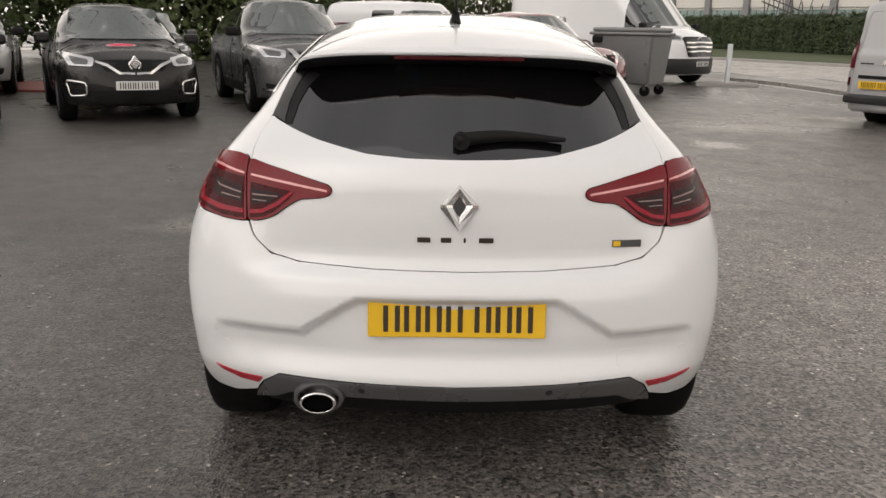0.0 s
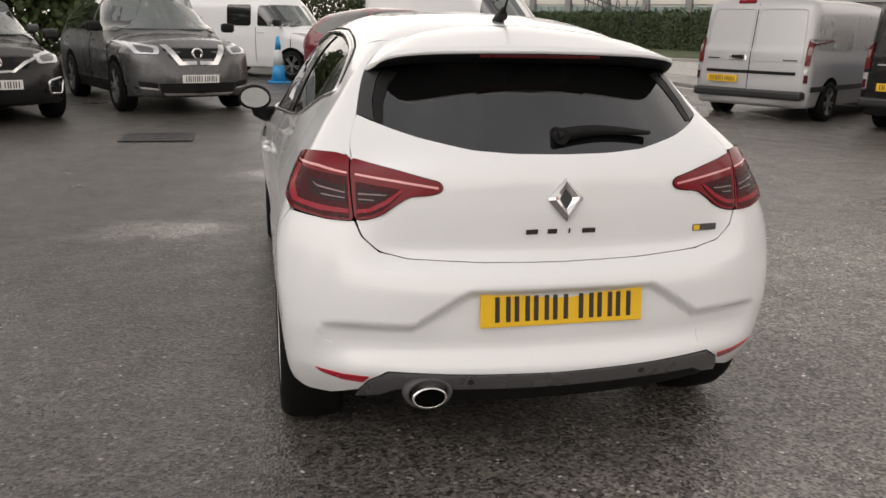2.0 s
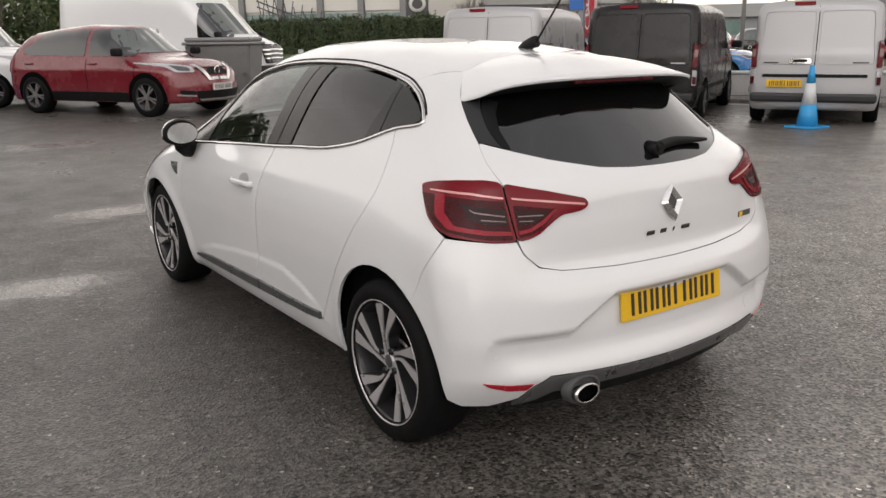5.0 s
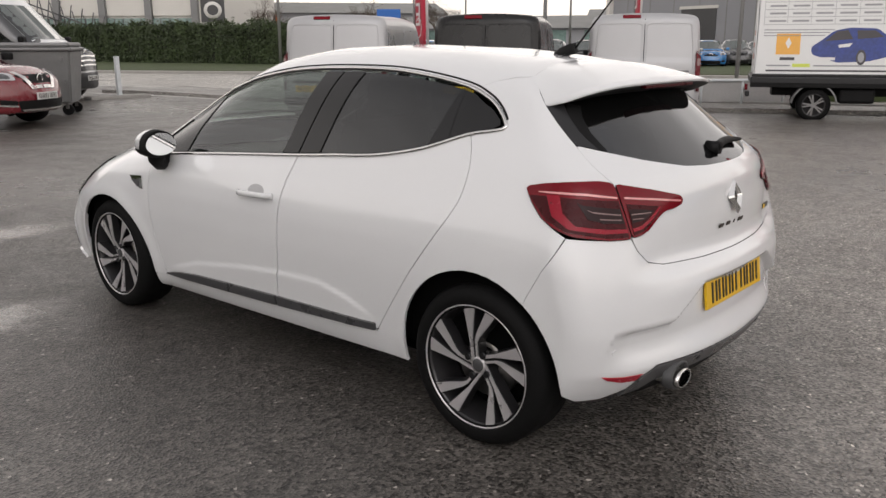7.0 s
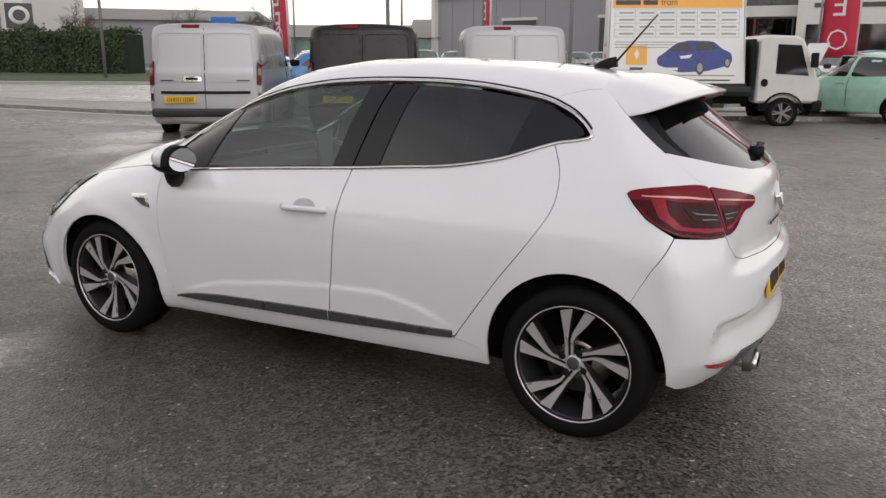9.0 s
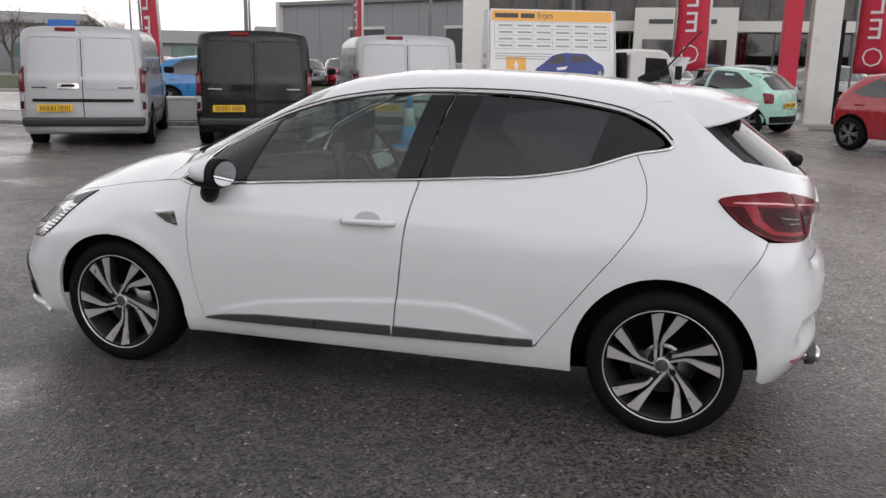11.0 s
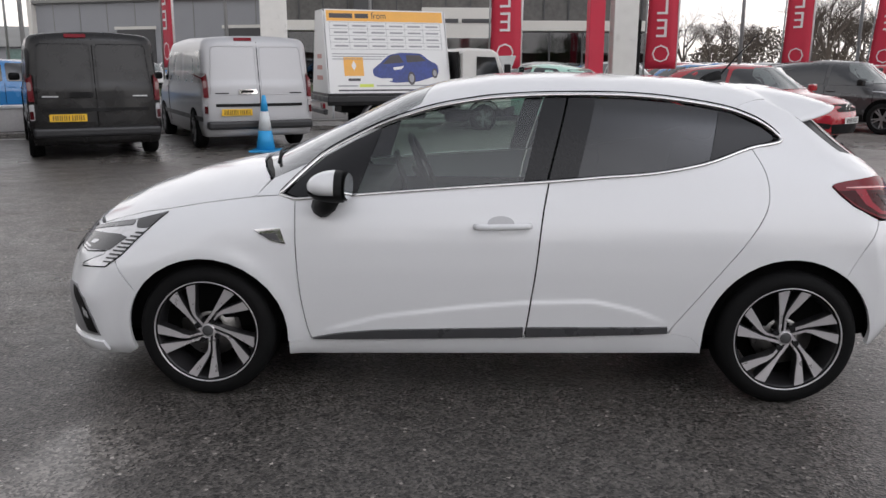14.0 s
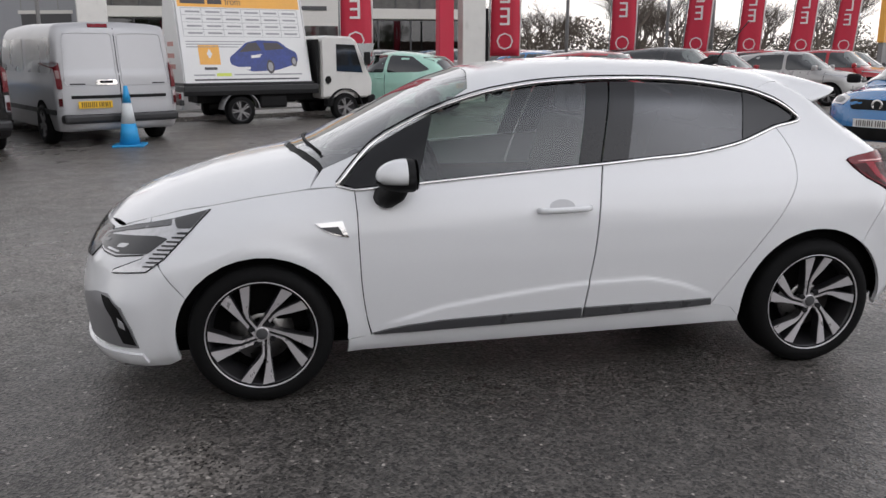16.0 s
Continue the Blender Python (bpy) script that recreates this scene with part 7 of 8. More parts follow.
# the truck is a small one: its length counts from the rear axle
squeeze = Matrix.Diagonal((0.95, 0.78, 0.91, 1)) @ Matrix.Translation((0, -0.75, 0))
for ob in truck.children_recursive:
    ob.data.transform(squeeze @ ob.matrix_local)
    ob.matrix_local = Matrix.Identity(4)
for y in (0.0, 2.42):
    for sx in (-1, 1):
        small_wheel(truck, Matrix.Translation((sx * 0.88, y, 0.31)) @ Matrix.Rotation(math.pi if sx > 0 else 0, 4, "Z"), 0.31)
        guard, n_g = bmesh.new(), 14
        rows = [[guard.verts.new((sx * xx, yy, zz)) for yy, zz in arc(y, 0.31, rr, rr, 5, 175, n_g)] for xx, rr in ((0.93, 0.385), (0.93, 0.41), (0.64, 0.41))]
        for a_, b_ in zip(rows, rows[1:]):
            for k in range(n_g):
                guard.faces.new((a_[k], a_[k + 1], b_[k + 1], b_[k])).smooth = True
        bmesh.ops.recalc_face_normals(guard, faces=guard.faces)
        part("mudguard", guard, MAST_GREY if y == 0 else BLACK_PLASTIC, truck)
tr_r = Vector((TH.y, -TH.x, 0))
truck.matrix_world = Matrix.Translation(Vector((13.68, 3.98, -0.04)) - tr_r * 0.884) @ Matrix.Rotation(math.atan2(-TH.x, TH.y), 4, "Z")

# ---- cones, bin, post ----


def cone(at, label, s=1.0):
    c = thing("traffic_cone", label, "traffic cone", "blue and white cones")
    part("cone_base", box(-0.24 * s, 0.24 * s, -0.24 * s, 0.24 * s, 0.0, 0.035, 0.012), CONE_BLUE, c)
    for z0, z1, mt, nm in ((0.03, 0.36, CONE_BLUE, "lower_band"), (0.36, 0.68, CONE_WHITE, "white_sleeve"), (0.68, 0.95, CONE_BLUE, "tip")):
        r = lambda z: 0.165 - 0.135 * z / 0.95
        part(nm, rod((0, 0, z0), (0, 0, z1), r(z0) * s, r(z1) * s, 20), mt, c)
    c.matrix_world = Matrix.Translation((*at, gz(*at)))
    return c


cone((9.72, 5.54), "blue and white traffic cone beside the van")
cone((-0.4, 15.9), "blue and white traffic cone by parked cars")
BIN_GREY = material("bin_grey", (0.2, 0.2, 0.2), 0.5, metal=0.3, vary=0.15, scale=4, grain=60)
wb_ = thing("waste_bin", "large grey four-wheeled metal waste bin with lid", "waste bin")
bm = bmesh.new()
lo = [bm.verts.new((x, y, 0.22)) for x, y in ((-0.58, -0.4), (0.58, -0.4), (0.58, 0.4), (-0.58, 0.4))]
hi = [bm.verts.new((x, y, 1.18)) for x, y in ((-0.66, -0.5), (0.66, -0.5), (0.66, 0.5), (-0.66, 0.5))]
for k in range(4):
    bm.faces.new((lo[k], lo[(k + 1) % 4], hi[(k + 1) % 4], hi[k]))
bm.faces.new(lo[::-1])
bm.faces.new(hi)
bmesh.ops.bevel(bm, geom=list(bm.edges), offset=0.03, segments=2, affect="EDGES")
part("tub", bm, BIN_GREY, wb_)
part("bin_rim", box(-0.7, 0.7, -0.54, 0.54, 1.17, 1.23, 0.02), BIN_GREY, wb_)
part("bin_lid", box(-0.66, 0.66, -0.5, 0.5, 1.23, 1.32, 0.04), BIN_GREY, wb_)
for x in (-0.5, 0.5):
    for y in (-0.35, 0.35):
        part("castor", rod((x, y - 0.03, 0.1), (x, y + 0.03, 0.1), 0.1, n=14), RUBBER, wb_)
        part("castor_fork", box(x - 0.03, x + 0.03, y - 0.05, y + 0.05, 0.12, 0.24), STEEL, wb_)
    for z in (0.6, 1.0):
        part("bin_rib", box(x - 0.03, x + 0.03, -0.52, 0.52, z, z + 0.05), BIN_GREY, wb_)
wb_.matrix_world = Matrix.Translation((4.0, 14.95, gz(4.0, 14.95))) @ Matrix.Rotation(radians(-38), 4, "Z")
post = thing("marker_post", "short white wooden marker post on the kerb", "post")
part("post_shaft", box(-0.05, 0.05, -0.05, 0.05, 0.1, 1.0, 0.012), CONE_WHITE, post)
part("post_cap", box(-0.055, 0.055, -0.055, 0.055, 0.99, 1.02, 0.01), CONE_WHITE, post)
post.matrix_world = Matrix.Translation((6.99, 17.7, 0.13))

# ---- low wall behind the vans ----
wd = Vector((0.6, -0.8, 0))
for a, b_, nm in ((0, 11.5, "low_wall"),):
    o = Vector((10.2, 14.2, 0))
    m = Matrix.Translation(o) @ Matrix.Rotation(math.atan2(wd.y, wd.x), 4, "Z")
    wall = tagged(part("low_wall", box(0, b_, 0, 0.22, 0, 0.56, 0.01, m), WALL_WHITE), "low white painted yard wall behind the vans", "wall", kind="structure")
    part("coping", box(-0.02, b_ + 0.02, -0.03, 0.25, 0.56, 0.62, 0.01, m), CONE_WHITE, wall)
    part("footing", box(-0.02, b_ + 0.02, -0.05, 0.0, 0.0, 0.1, 0.01, m), STRIP_PLASTIC, wall)
    tagged(part("verge_bank", box(1.5, b_ + 2, 0.3, 3.4, 0, 0.4, 0.05, m), GRASS), "strip of rough grass behind the low wall", "grass", kind="structure")
m = Matrix.Translation((15.6, 6.6, 0)) @ Matrix.Rotation(math.atan2(-0.934, 0.357), 4, "Z")
tagged(part("kerb", box(0, 22, 0, 0.2, 0, 0.13, 0.02, m), CONCRETE), "concrete kerb behind the truck", "kerb", kind="structure")
rail = thing("guard_rail", "low white tubular guard rail beside the wall", "rail")
for k in range(4):
    p = Vector((14.6, 7.6, 0)) + wd * (k * 0.9)
    part("rail_post", rod(p, p + Vector((0, 0, 0.6)), 0.025), CONE_WHITE, rail)
part("rail_bar", rod(Vector((14.6, 7.6, 0.6)), Vector((14.6, 7.6, 0.6)) + wd * 2.7, 0.025), CONE_WHITE, rail)

# ---- flags and masts ----
FLAG_RED = material("flag_red", (0.5, 0.02, 0.05), 0.6, vary=0.12, scale=2, grain=60)
FLAG_WHITE = material("flag_white", (0.7, 0.66, 0.66), 0.6, vary=0.06, scale=4, grain=60)
MAST = material("mast_grey", (0.25, 0.25, 0.25), 0.5, metal=0.4, vary=0.15, scale=3, grain=60)


def flag(at, face, top=4.6, low=1.35, w=0.85, lean=0.0, words=True):
    """An upright red banner on a pole, with white letters set one below another."""
    f = thing("banner_flag", "tall red feather flag with white stacked letters", "flag", "red sale flags")
    part("pole", rod((-w / 2 - 0.03, 0, 0), (-w / 2 - 0.03 + lean, 0, top + 0.2), 0.03, 0.02), MAST, f)
    bm = bmesh.new()
    rows = []
    for k in range(15):
        s = k / 14
        z = low + (top - low) * s
        rows.append([bm.verts.new((lean * z / top - w / 2 + w * u, 0.03 * math.sin(5 * u + 4 * s), z + 0.1 * u * s)) for u in (0, 0.25, 0.5, 0.75, 1)])
    for a, b in zip(rows, rows[1:]):
        for i in range(4):
            bm.faces.new((a[i], a[i + 1], b[i + 1], b[i])).smooth = True
    cloth = part("cloth", bm, FLAG_RED, f)
    sol = cloth.modifiers.new("thick", "SOLIDIFY")
    sol.thickness = 0.012
    part("white_edge", rod((w / 2 + lean * 0.3, 0.03, low), (w / 2 + lean, 0.02, top + 0.1), 0.03), FLAG_WHITE, f)
    if words:
        for i, ch in enumerate("SALE"):
            z = top - 0.5 - i * 0.62
            for sgn in (1, -1):
                mm = Matrix.Translation((lean * z / top, -0.045 * sgn, z)) @ Matrix.Rotation(radians(90), 4, "X")
                lettering("letter", ch, 0.72, FLAG_WHITE, cloth, mm, mirror=sgn > 0)
        bm = lathe([(0.2, 0.0), (0.24, 0.0)], 8)
        bmesh.ops.transform(bm, matrix=Matrix.Translation((lean * 0.4, -0.045, low + 0.42)) @ Matrix.Rotation(radians(90), 4, "Z"), verts=bm.verts)
        part("badge_ring", bm, FLAG_WHITE, cloth)
    d = Vector((*face, 0)).normalized()
    f.matrix_world = Matrix.Translation((*at, 0)) @ Matrix.Rotation(math.atan2(d.x, -d.y), 4, "Z")
    return f


for at, lean, top, face in (((11.3, 11.9), -0.35, 4.4, (-0.87, 0.5)), ((17.95, 10.1), 0.1, 4.9, (-0.62, 0.79)), ((18.7, 1.15), 0.05, 4.9, (-0.95, 0.3)), ((19.95, -3.3), 0.05, 4.8, (-0.95, 0.3)), ((23.5, -8.4), 0.1, 5.2, (-0.8, 0.6)),
                          ((25.2, -11.9), 0.35, 5.2, (-0.8, 0.6)), ((26.9, -15.1), 0.25, 5.2, (-0.8, 0.6)), ((28.4, -18.3), 0.4, 5.2, (-0.8, 0.6)), ((29.9, -21.4), 0.4, 5.2, (-0.8, 0.6))):
    flag(at, face, top=top, lean=lean)
# pillar sign
totem = thing("pillar_sign", "tall white pillar sign with a red edge panel", "sign")
part("white_pillar", box(-0.32, 0.32, -0.25, 0.25, 0, 8.0, 0.02), TRUCK_WHITE, totem)
part("red_panel", box(0.55, 0.95, -0.2, 0.2, 0, 8.0, 0.02), FLAG_RED, totem)
part("dark_edge", box(-0.42, -0.36, -0.2, 0.2, 0, 2.6, 0.01), BLACK_PLASTIC, totem)
part("sign_base", box(-0.6, 1.1, -0.4, 0.4, 0, 0.15, 0.03), CONCRETE, totem)
totem.matrix_world = Matrix.Translation((18.3, -1.95, 0)) @ Matrix.Rotation(radians(-85), 4, "Z") @ Matrix.Rotation(math.pi, 4, "Z")
yel = thing("yellow_sign", "large yellow corner sign panel on posts", "sign")
part("sign_face", box(-1.6, 1.6, -0.15, 0.15, 1.9, 9.0, 0.05), POSTER_ORANGE, yel)
part("sign_leg", box(-1.4, 1.4, -0.1, 0.1, 0, 1.9, 0.02), MAST, yel)
yel.matrix_world = Matrix.Translation((31.9, -25.4, 0)) @ Matrix.Rotation(radians(-50), 4, "Z")
# lamp columns
for x, y, h in ((24.85, 34.2, 9), (30, 12, 9), (33, 6.5, 9), (31, -9, 9), (34, -13, 9), (36, -16, 10), (37, -19, 9), (46, 30, 9), (52, 44, 10), (24.5, 17.5, 8)):
    lc = thing("lamp_column", "slim grey street lamp column", "street lamp", "lamp columns")
    part("column", rod((0, 0, 0), (0, 0, h), 0.085, 0.055), MAST, lc)
    part("arm", rod((0, 0, h - 0.05), (-0.7, 0, h + 0.1), 0.04), MAST, lc)
    part("lamp_head", box(-1.2, -0.6, -0.12, 0.12, h + 0.05, h + 0.16, 0.04), MAST, lc)
    lc.matrix_world = Matrix.Translation((x, y, 0))

# ---- buildings ----
CLAD_GREY = material("grey_cladding", (0.27, 0.275, 0.29), 0.55, vary=0.06, scale=0.5, grain=10)
CLAD_WHITE = material("white_cladding", (0.62, 0.6, 0.56), 0.55, vary=0.06, scale=0.5, grain=10)
CLAD_DARK = material("dark_frame", (0.06, 0.06, 0.062), 0.5, vary=0.15, scale=2, grain=20)
COLUMN_GREY = material("column_grey", (0.2, 0.2, 0.2), 0.6, vary=0.12, scale=1, grain=20)
ROOF_GREY = material("roof_grey", (0.22, 0.22, 0.21), 0.6, vary=0.1, scale=0.5, grain=8)
GREEN_GLASS = material("green_glass", (0.16, 0.24, 0.22), 0.12, coat=0.6, vary=0.35, scale=0.6, grain=6)
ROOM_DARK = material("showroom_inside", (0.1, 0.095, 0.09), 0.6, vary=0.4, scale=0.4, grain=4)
SIGN_ORANGE = material("orange_sign", (0.75, 0.16, 0.02), 0.5, vary=0.1, scale=1, grain=20)
SIGN_BLUE = material("blue_sign", (0.02, 0.12, 0.42), 0.5, vary=0.1, scale=1, grain=20)

# showroom: its face looks at the yard
show = thing("showroom", "white two-storey car showroom with dark glazing", "building")
X0, SW = 7.2, 30.0   # length along local x
part("wall", box(X0, SW, 0.6, 14, 0, 8.5), CLAD_WHITE, show)
part("roof", box(X0 - 0.3, SW + 0.3, -0.8, 14.4, 8.5, 8.9, 0.05), CLAD_WHITE, show)
part("fascia", box(X0 - 0.1, SW + 0.1, -0.3, 0.58, 5.9, 8.5, 0.02), CLAD_WHITE, show)
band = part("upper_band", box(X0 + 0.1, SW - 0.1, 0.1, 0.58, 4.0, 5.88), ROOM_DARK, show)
for k in range(5, 21):
    part("mullion", box(0.2 + k * 1.47, 0.28 + k * 1.47, 0.0, 0.12, 4.0, 5.88), CLAD_DARK, band)
for k in range(6, 26):
    x = 0.6 + k * 1.15
    part("ceiling_spot", box(x, x + 0.16, 0.08, 0.11, 5.3 + 0.25 * (k % 2), 5.36 + 0.25 * (k % 2)), FLAG_WHITE, band)
part("mid_band", box(X0, SW, 0.0, 0.58, 3.4, 4.0, 0.02), CLAD_WHITE, show)
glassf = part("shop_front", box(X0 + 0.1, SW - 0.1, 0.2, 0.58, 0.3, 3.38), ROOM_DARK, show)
for k in range(4, 15):
    part("window_pane", box(0.2 + k * 2.0, 2.1 + k * 2.0, 0.16, 0.19, 0.35, 3.3), SHOP_GLASS, glassf)
    part("mullion", box(0.1 + k * 2.0, 0.2 + k * 2.0, 0.08, 0.2, 0.3, 3.38), CLAD_DARK, glassf)
porch = part("porch", box(16.5, 22.0, -2.2, 0.0, 0, 4.6, 0.03), CLAD_WHITE, show)
part("porch_glass", box(17.0, 21.5, -2.26, -2.2, 0.3, 2.9), DARK_GLASS, porch)
for a, b_ in ((17.3, 18.6), (18.8, 20.9)):
    part("sign_bar", box(a, b_, -2.24, -2.2, 3.75, 3.98), CLAD_DARK, porch)
part("dark_sign", box(12.4, 13.3, -0.5, -0.3, 3.0, 5.4, 0.02), CLAD_DARK, show)
# local x runs along the facade from its north end
fd = Vector((0.03, -1.0, 0)).normalized()
show.matrix_world = Matrix.Translation((46.5, 21.5, 0)) @ Matrix.Rotation(math.atan2(fd.y, fd.x), 4, "Z") @ Matrix.Diagonal((1, 1, 1, 1))
# slab sign by the showroom
sl = thing("slab_sign", "tall pale slab sign with a round blue badge", "sign")
part("slab", box(-0.55, 0.55, -0.2, 0.2, 0, 6.2, 0.04), TRUCK_WHITE, sl)
disc = bmesh.new()
add_rod(disc, (0, -0.24, 5.0), (0, -0.2, 5.0), 0.48, n=28)
part("round_badge", disc, SIGN_BLUE, sl)
sl.matrix_world = Matrix.Translation((31.0, 10.3, 0)) @ Matrix.Rotation(radians(-75), 4, "Z")
# grey warehouse
wh = thing("warehouse", "long low grey clad warehouse with white gable trim", "building")
part("wall", box(0, 30, 0, 30, 0, 6.5), CLAD_GREY, wh)
part("roof", box(-0.4, 30.4, -0.4, 30.4, 6.5, 6.85, 0.05), ROOF_GREY, wh)
for k in range(9):
    part("cladding_joint", box(2 + k * 3.0, 2.06 + k * 3.0, -0.03, 0.0, 0, 6.5), ROOF_GREY, wh)
for x in (9, 20):
    d = part("loading_door", box(x, x + 4, -0.06, 0.0, 0, 4.2), CLAD_DARK, wh)
    part("door_frame", box(x - 0.2, x + 4.2, -0.1, -0.06, 4.2, 4.45), CLAD_WHITE, d)
part("gable_trim", box(-0.5, 0.0, -0.5, 30, 0.0, 6.9), CLAD_WHITE, wh)
wd2 = Vector((-0.33, -0.944, 0))
wh.matrix_world = Matrix.Translation((71, 41, 0)) @ Matrix.Rotation(math.atan2(wd2.y, wd2.x), 4, "Z")
# long dull sheds far off on the north-east
for (x, y), L_, hgt, ang, lab in (((60, 62), 34, 3.8, -62, "long dull grey shed far beyond the road"), ((47, 80.2), 30, 5.6, -37, "grey shed with an orange sign far off"), ((84, 52), 40, 5.0, -62, "low brick works far beyond the road")):
    sh = thing("shed", lab, "building")
    part("wall", box(0, L_, 0, 14, 0, hgt - 1), CLAD_GREY, sh)
    ridge = prism([(-0.5, hgt - 1), (14.5, hgt - 1), (7, hgt + 0.4)], 0, L_)
    bmesh.ops.transform(ridge, matrix=Matrix(((0, 0, 1, 0), (1, 0, 0, 0), (0, 1, 0, 0), (0, 0, 0, 1))), verts=ridge.verts)
    part("roof", ridge, ROOF_GREY, sh)
    for k in range(int(L_ / 4)):
        part("window", box(1 + k * 4, 3.2 + k * 4, -0.05, 0, 1.2, 2.6), GREEN_GLASS, sh)
    if "orange" in lab:
        part("sign_band", box(7, 11, -0.2, -0.05, 3.45, 4.35), SIGN_ORANGE, sh)
    sh.matrix_world = Matrix.Translation((x, y, 0)) @ Matrix.Rotation(radians(ang), 4, "Z")
# factory beyond the hedge
fac = thing("factory", "white panelled factory with grey columns and green windows", "building")
FL = 46
part("wall", box(0, FL, 0.4, 20, 0, 12), CLAD_WHITE, fac)
part("roof", box(-0.5, FL + 0.5, -0.3, 20.5, 12, 12.4), ROOF_GREY, fac)
for k in range(12):
    x = k * 4.0
    part("column", box(x - 0.28, x + 0.28, -0.1, 0.4, 0, 12), COLUMN_GREY, fac)
    if k < 11:
        w_ = part("window_band", box(x + 0.3, x + 3.7, 0.25, 0.4, 1.9, 3.5), GREEN_GLASS, fac)
        for j in range(4):
            part("glazing_bar", box(x + 0.9 + j * 0.75, x + 0.95 + j * 0.75, 0.2, 0.26, 1.9, 3.5), CLAD_DARK, w_)
        part("panel", box(x + 0.32, x + 3.68, 0.2, 0.4, 3.7, 6.2), CLAD_WHITE, fac)
        part("window_band", box(x + 0.3, x + 3.7, 0.25, 0.4, 6.3, 8.2), GREEN_GLASS, fac)
fdir = Vector((0.62, -0.785, 0))
fac.matrix_world = Matrix.Translation((11.0, 97.0, 0)) @ Matrix.Rotation(math.atan2(fdir.y, fdir.x), 4, "Z")
stair = thing("steel_stair", "open steel lattice stair against the factory", "stair")
p0, up = Vector((28.2, 71.0, 0)), Vector((0, 0, 1))
for k in range(7):
    a = p0 + fdir * (k * 0.9)
    part("lattice_bar", rod(a + up * 0.0, a + fdir * 0.9 + up * (5.4 - 0.3 * k), 0.05, n=6), CLAD_DARK, stair)
    part("lattice_bar", rod(a + up * (5.4 - 0.35 * k), a + fdir * 0.9, 0.05, n=6), CLAD_DARK, stair)
part("rail_bar", rod(p0 + up * 4.6, p0 + fdir * 6.3 + up * 2.3, 0.06, n=6), CLAD_DARK, stair)
part("rail_bar", rod(p0 + up * 4.1, p0 + fdir * 6.3 + up * 1.8, 0.06, n=6), CLAD_DARK, stair)
qs = thing("square_sign", "dark square sign with a pale ring on posts", "sign")
part("sign_board", box(-0.72, 0.72, -0.06, 0.06, 2.6, 4.1, 0.02), CLAD_DARK, qs)
ringb = lathe([(0.34, 0.0), (0.55, 0.0), (0.55, 0.03), (0.34, 0.03)], 28)
bmesh.ops.transform(ringb, matrix=Matrix.Translation((0, -0.09, 3.38)) @ Matrix.Rotation(radians(90), 4, "Z"), verts=ringb.verts)
part("sign_ring", ringb, TRUCK_WHITE, qs)
for x in (-0.5, 0.5):
    part("sign_post", box(x - 0.05, x + 0.05, -0.05, 0.05, 0, 2.6), MAST, qs)
qs.matrix_world = Matrix.Translation((31.9, 50.4, 0.12)) @ Matrix.Rotation(radians(-35), 4, "Z") @ Matrix.Diagonal((1.12, 1, 1.05, 1))
bs = thing("blue_road_sign", "blue direction sign on posts beyond the vans", "sign")
part("sign_face", box(-0.55, 0.55, -0.04, 0.04, 2.5, 2.95, 0.02), SIGN_BLUE, bs)
for x in (-0.4, 0.4):
    part("sign_post", rod((x, 0.07, 0), (x, 0.07, 2.9), 0.03), MAST, bs)
bs.matrix_world = Matrix.Translation((25.5, 26.9, 0)) @ Matrix.Rotation(radians(-50), 4, "Z")

# ---- plants ----
LEAF = material("hedge_leaf", (0.038, 0.058, 0.018), 0.65, vary=0.5, scale=0.8, grain=3)
LEAF_DARK = material("shrub_leaf", (0.06, 0.085, 0.025), 0.65, vary=0.55, scale=0.8, grain=3)
TWIG = material("twig_bark", (0.11, 0.09, 0.072), 0.85, vary=0.3, scale=4, grain=20)
HEDGE_SHADE = material("hedge_shade", (0.012, 0.016, 0.007), 0.9, vary=0.4, scale=2, grain=10)


def leaves(count, place, size, seed):
    """Many small leaf clumps, each a bent quad, where place(r) puts them."""
    r = np.random.RandomState(seed)
    P, N = place(r, count)
    a = r.normal(size=(count, 3))
    a /= np.linalg.norm(a, axis=1)[:, None]
    N = N + r.normal(scale=0.6, size=N.shape)
    N /= np.maximum(np.linalg.norm(N, axis=1), 1e-6)[:, None]
    u = np.cross(N, a)
    u /= np.maximum(np.linalg.norm(u, axis=1), 1e-6)[:, None]
    w = np.cross(N, u)
    s = (size * r.uniform(0.5, 1.3, count))[:, None]
    V = np.stack([P - u * s, P + w * s * 0.6, P + u * s, P - w * s * 0.6], 1).reshape(-1, 3)
    me = bpy.data.meshes.new("leaves")
    me.from_pydata(V.tolist(), [], [(4 * i, 4 * i + 1, 4 * i + 2, 4 * i + 3) for i in range(count)])
    return me


HD0, HDL = Vector((23.6, 77.0, 0)), 38.0
hdir = Vector((0.217, -0.976, 0))


def hedge_place(r, c):
    t = r.uniform(0, HDL, c)
    k = r.uniform(0, 1, c)
    face = k < 0.62
    bumpy = 0.18 * np.sin(t * 1.7) + 0.12 * np.sin(t * 4.1 + 1)
    side = np.where(face, -1.0 + 0.12 * r.normal(size=c) + 0.5 * bumpy, r.uniform(-1.0, 1.0, c))
    z = np.where(face, r.uniform(0.15, 2.55, c), 2.5 + 0.12 * r.normal(size=c) + bumpy)
    cross = np.array([0.976, 0.217, 0])
    P = np.array(HD0) + t[:, None] * np.array(hdir) + side[:, None] * cross + np.array([0, 0, 1]) * z[:, None]
    N = np.where(face[:, None], -cross, np.array([0, 0, 1.0]))
    return P, N


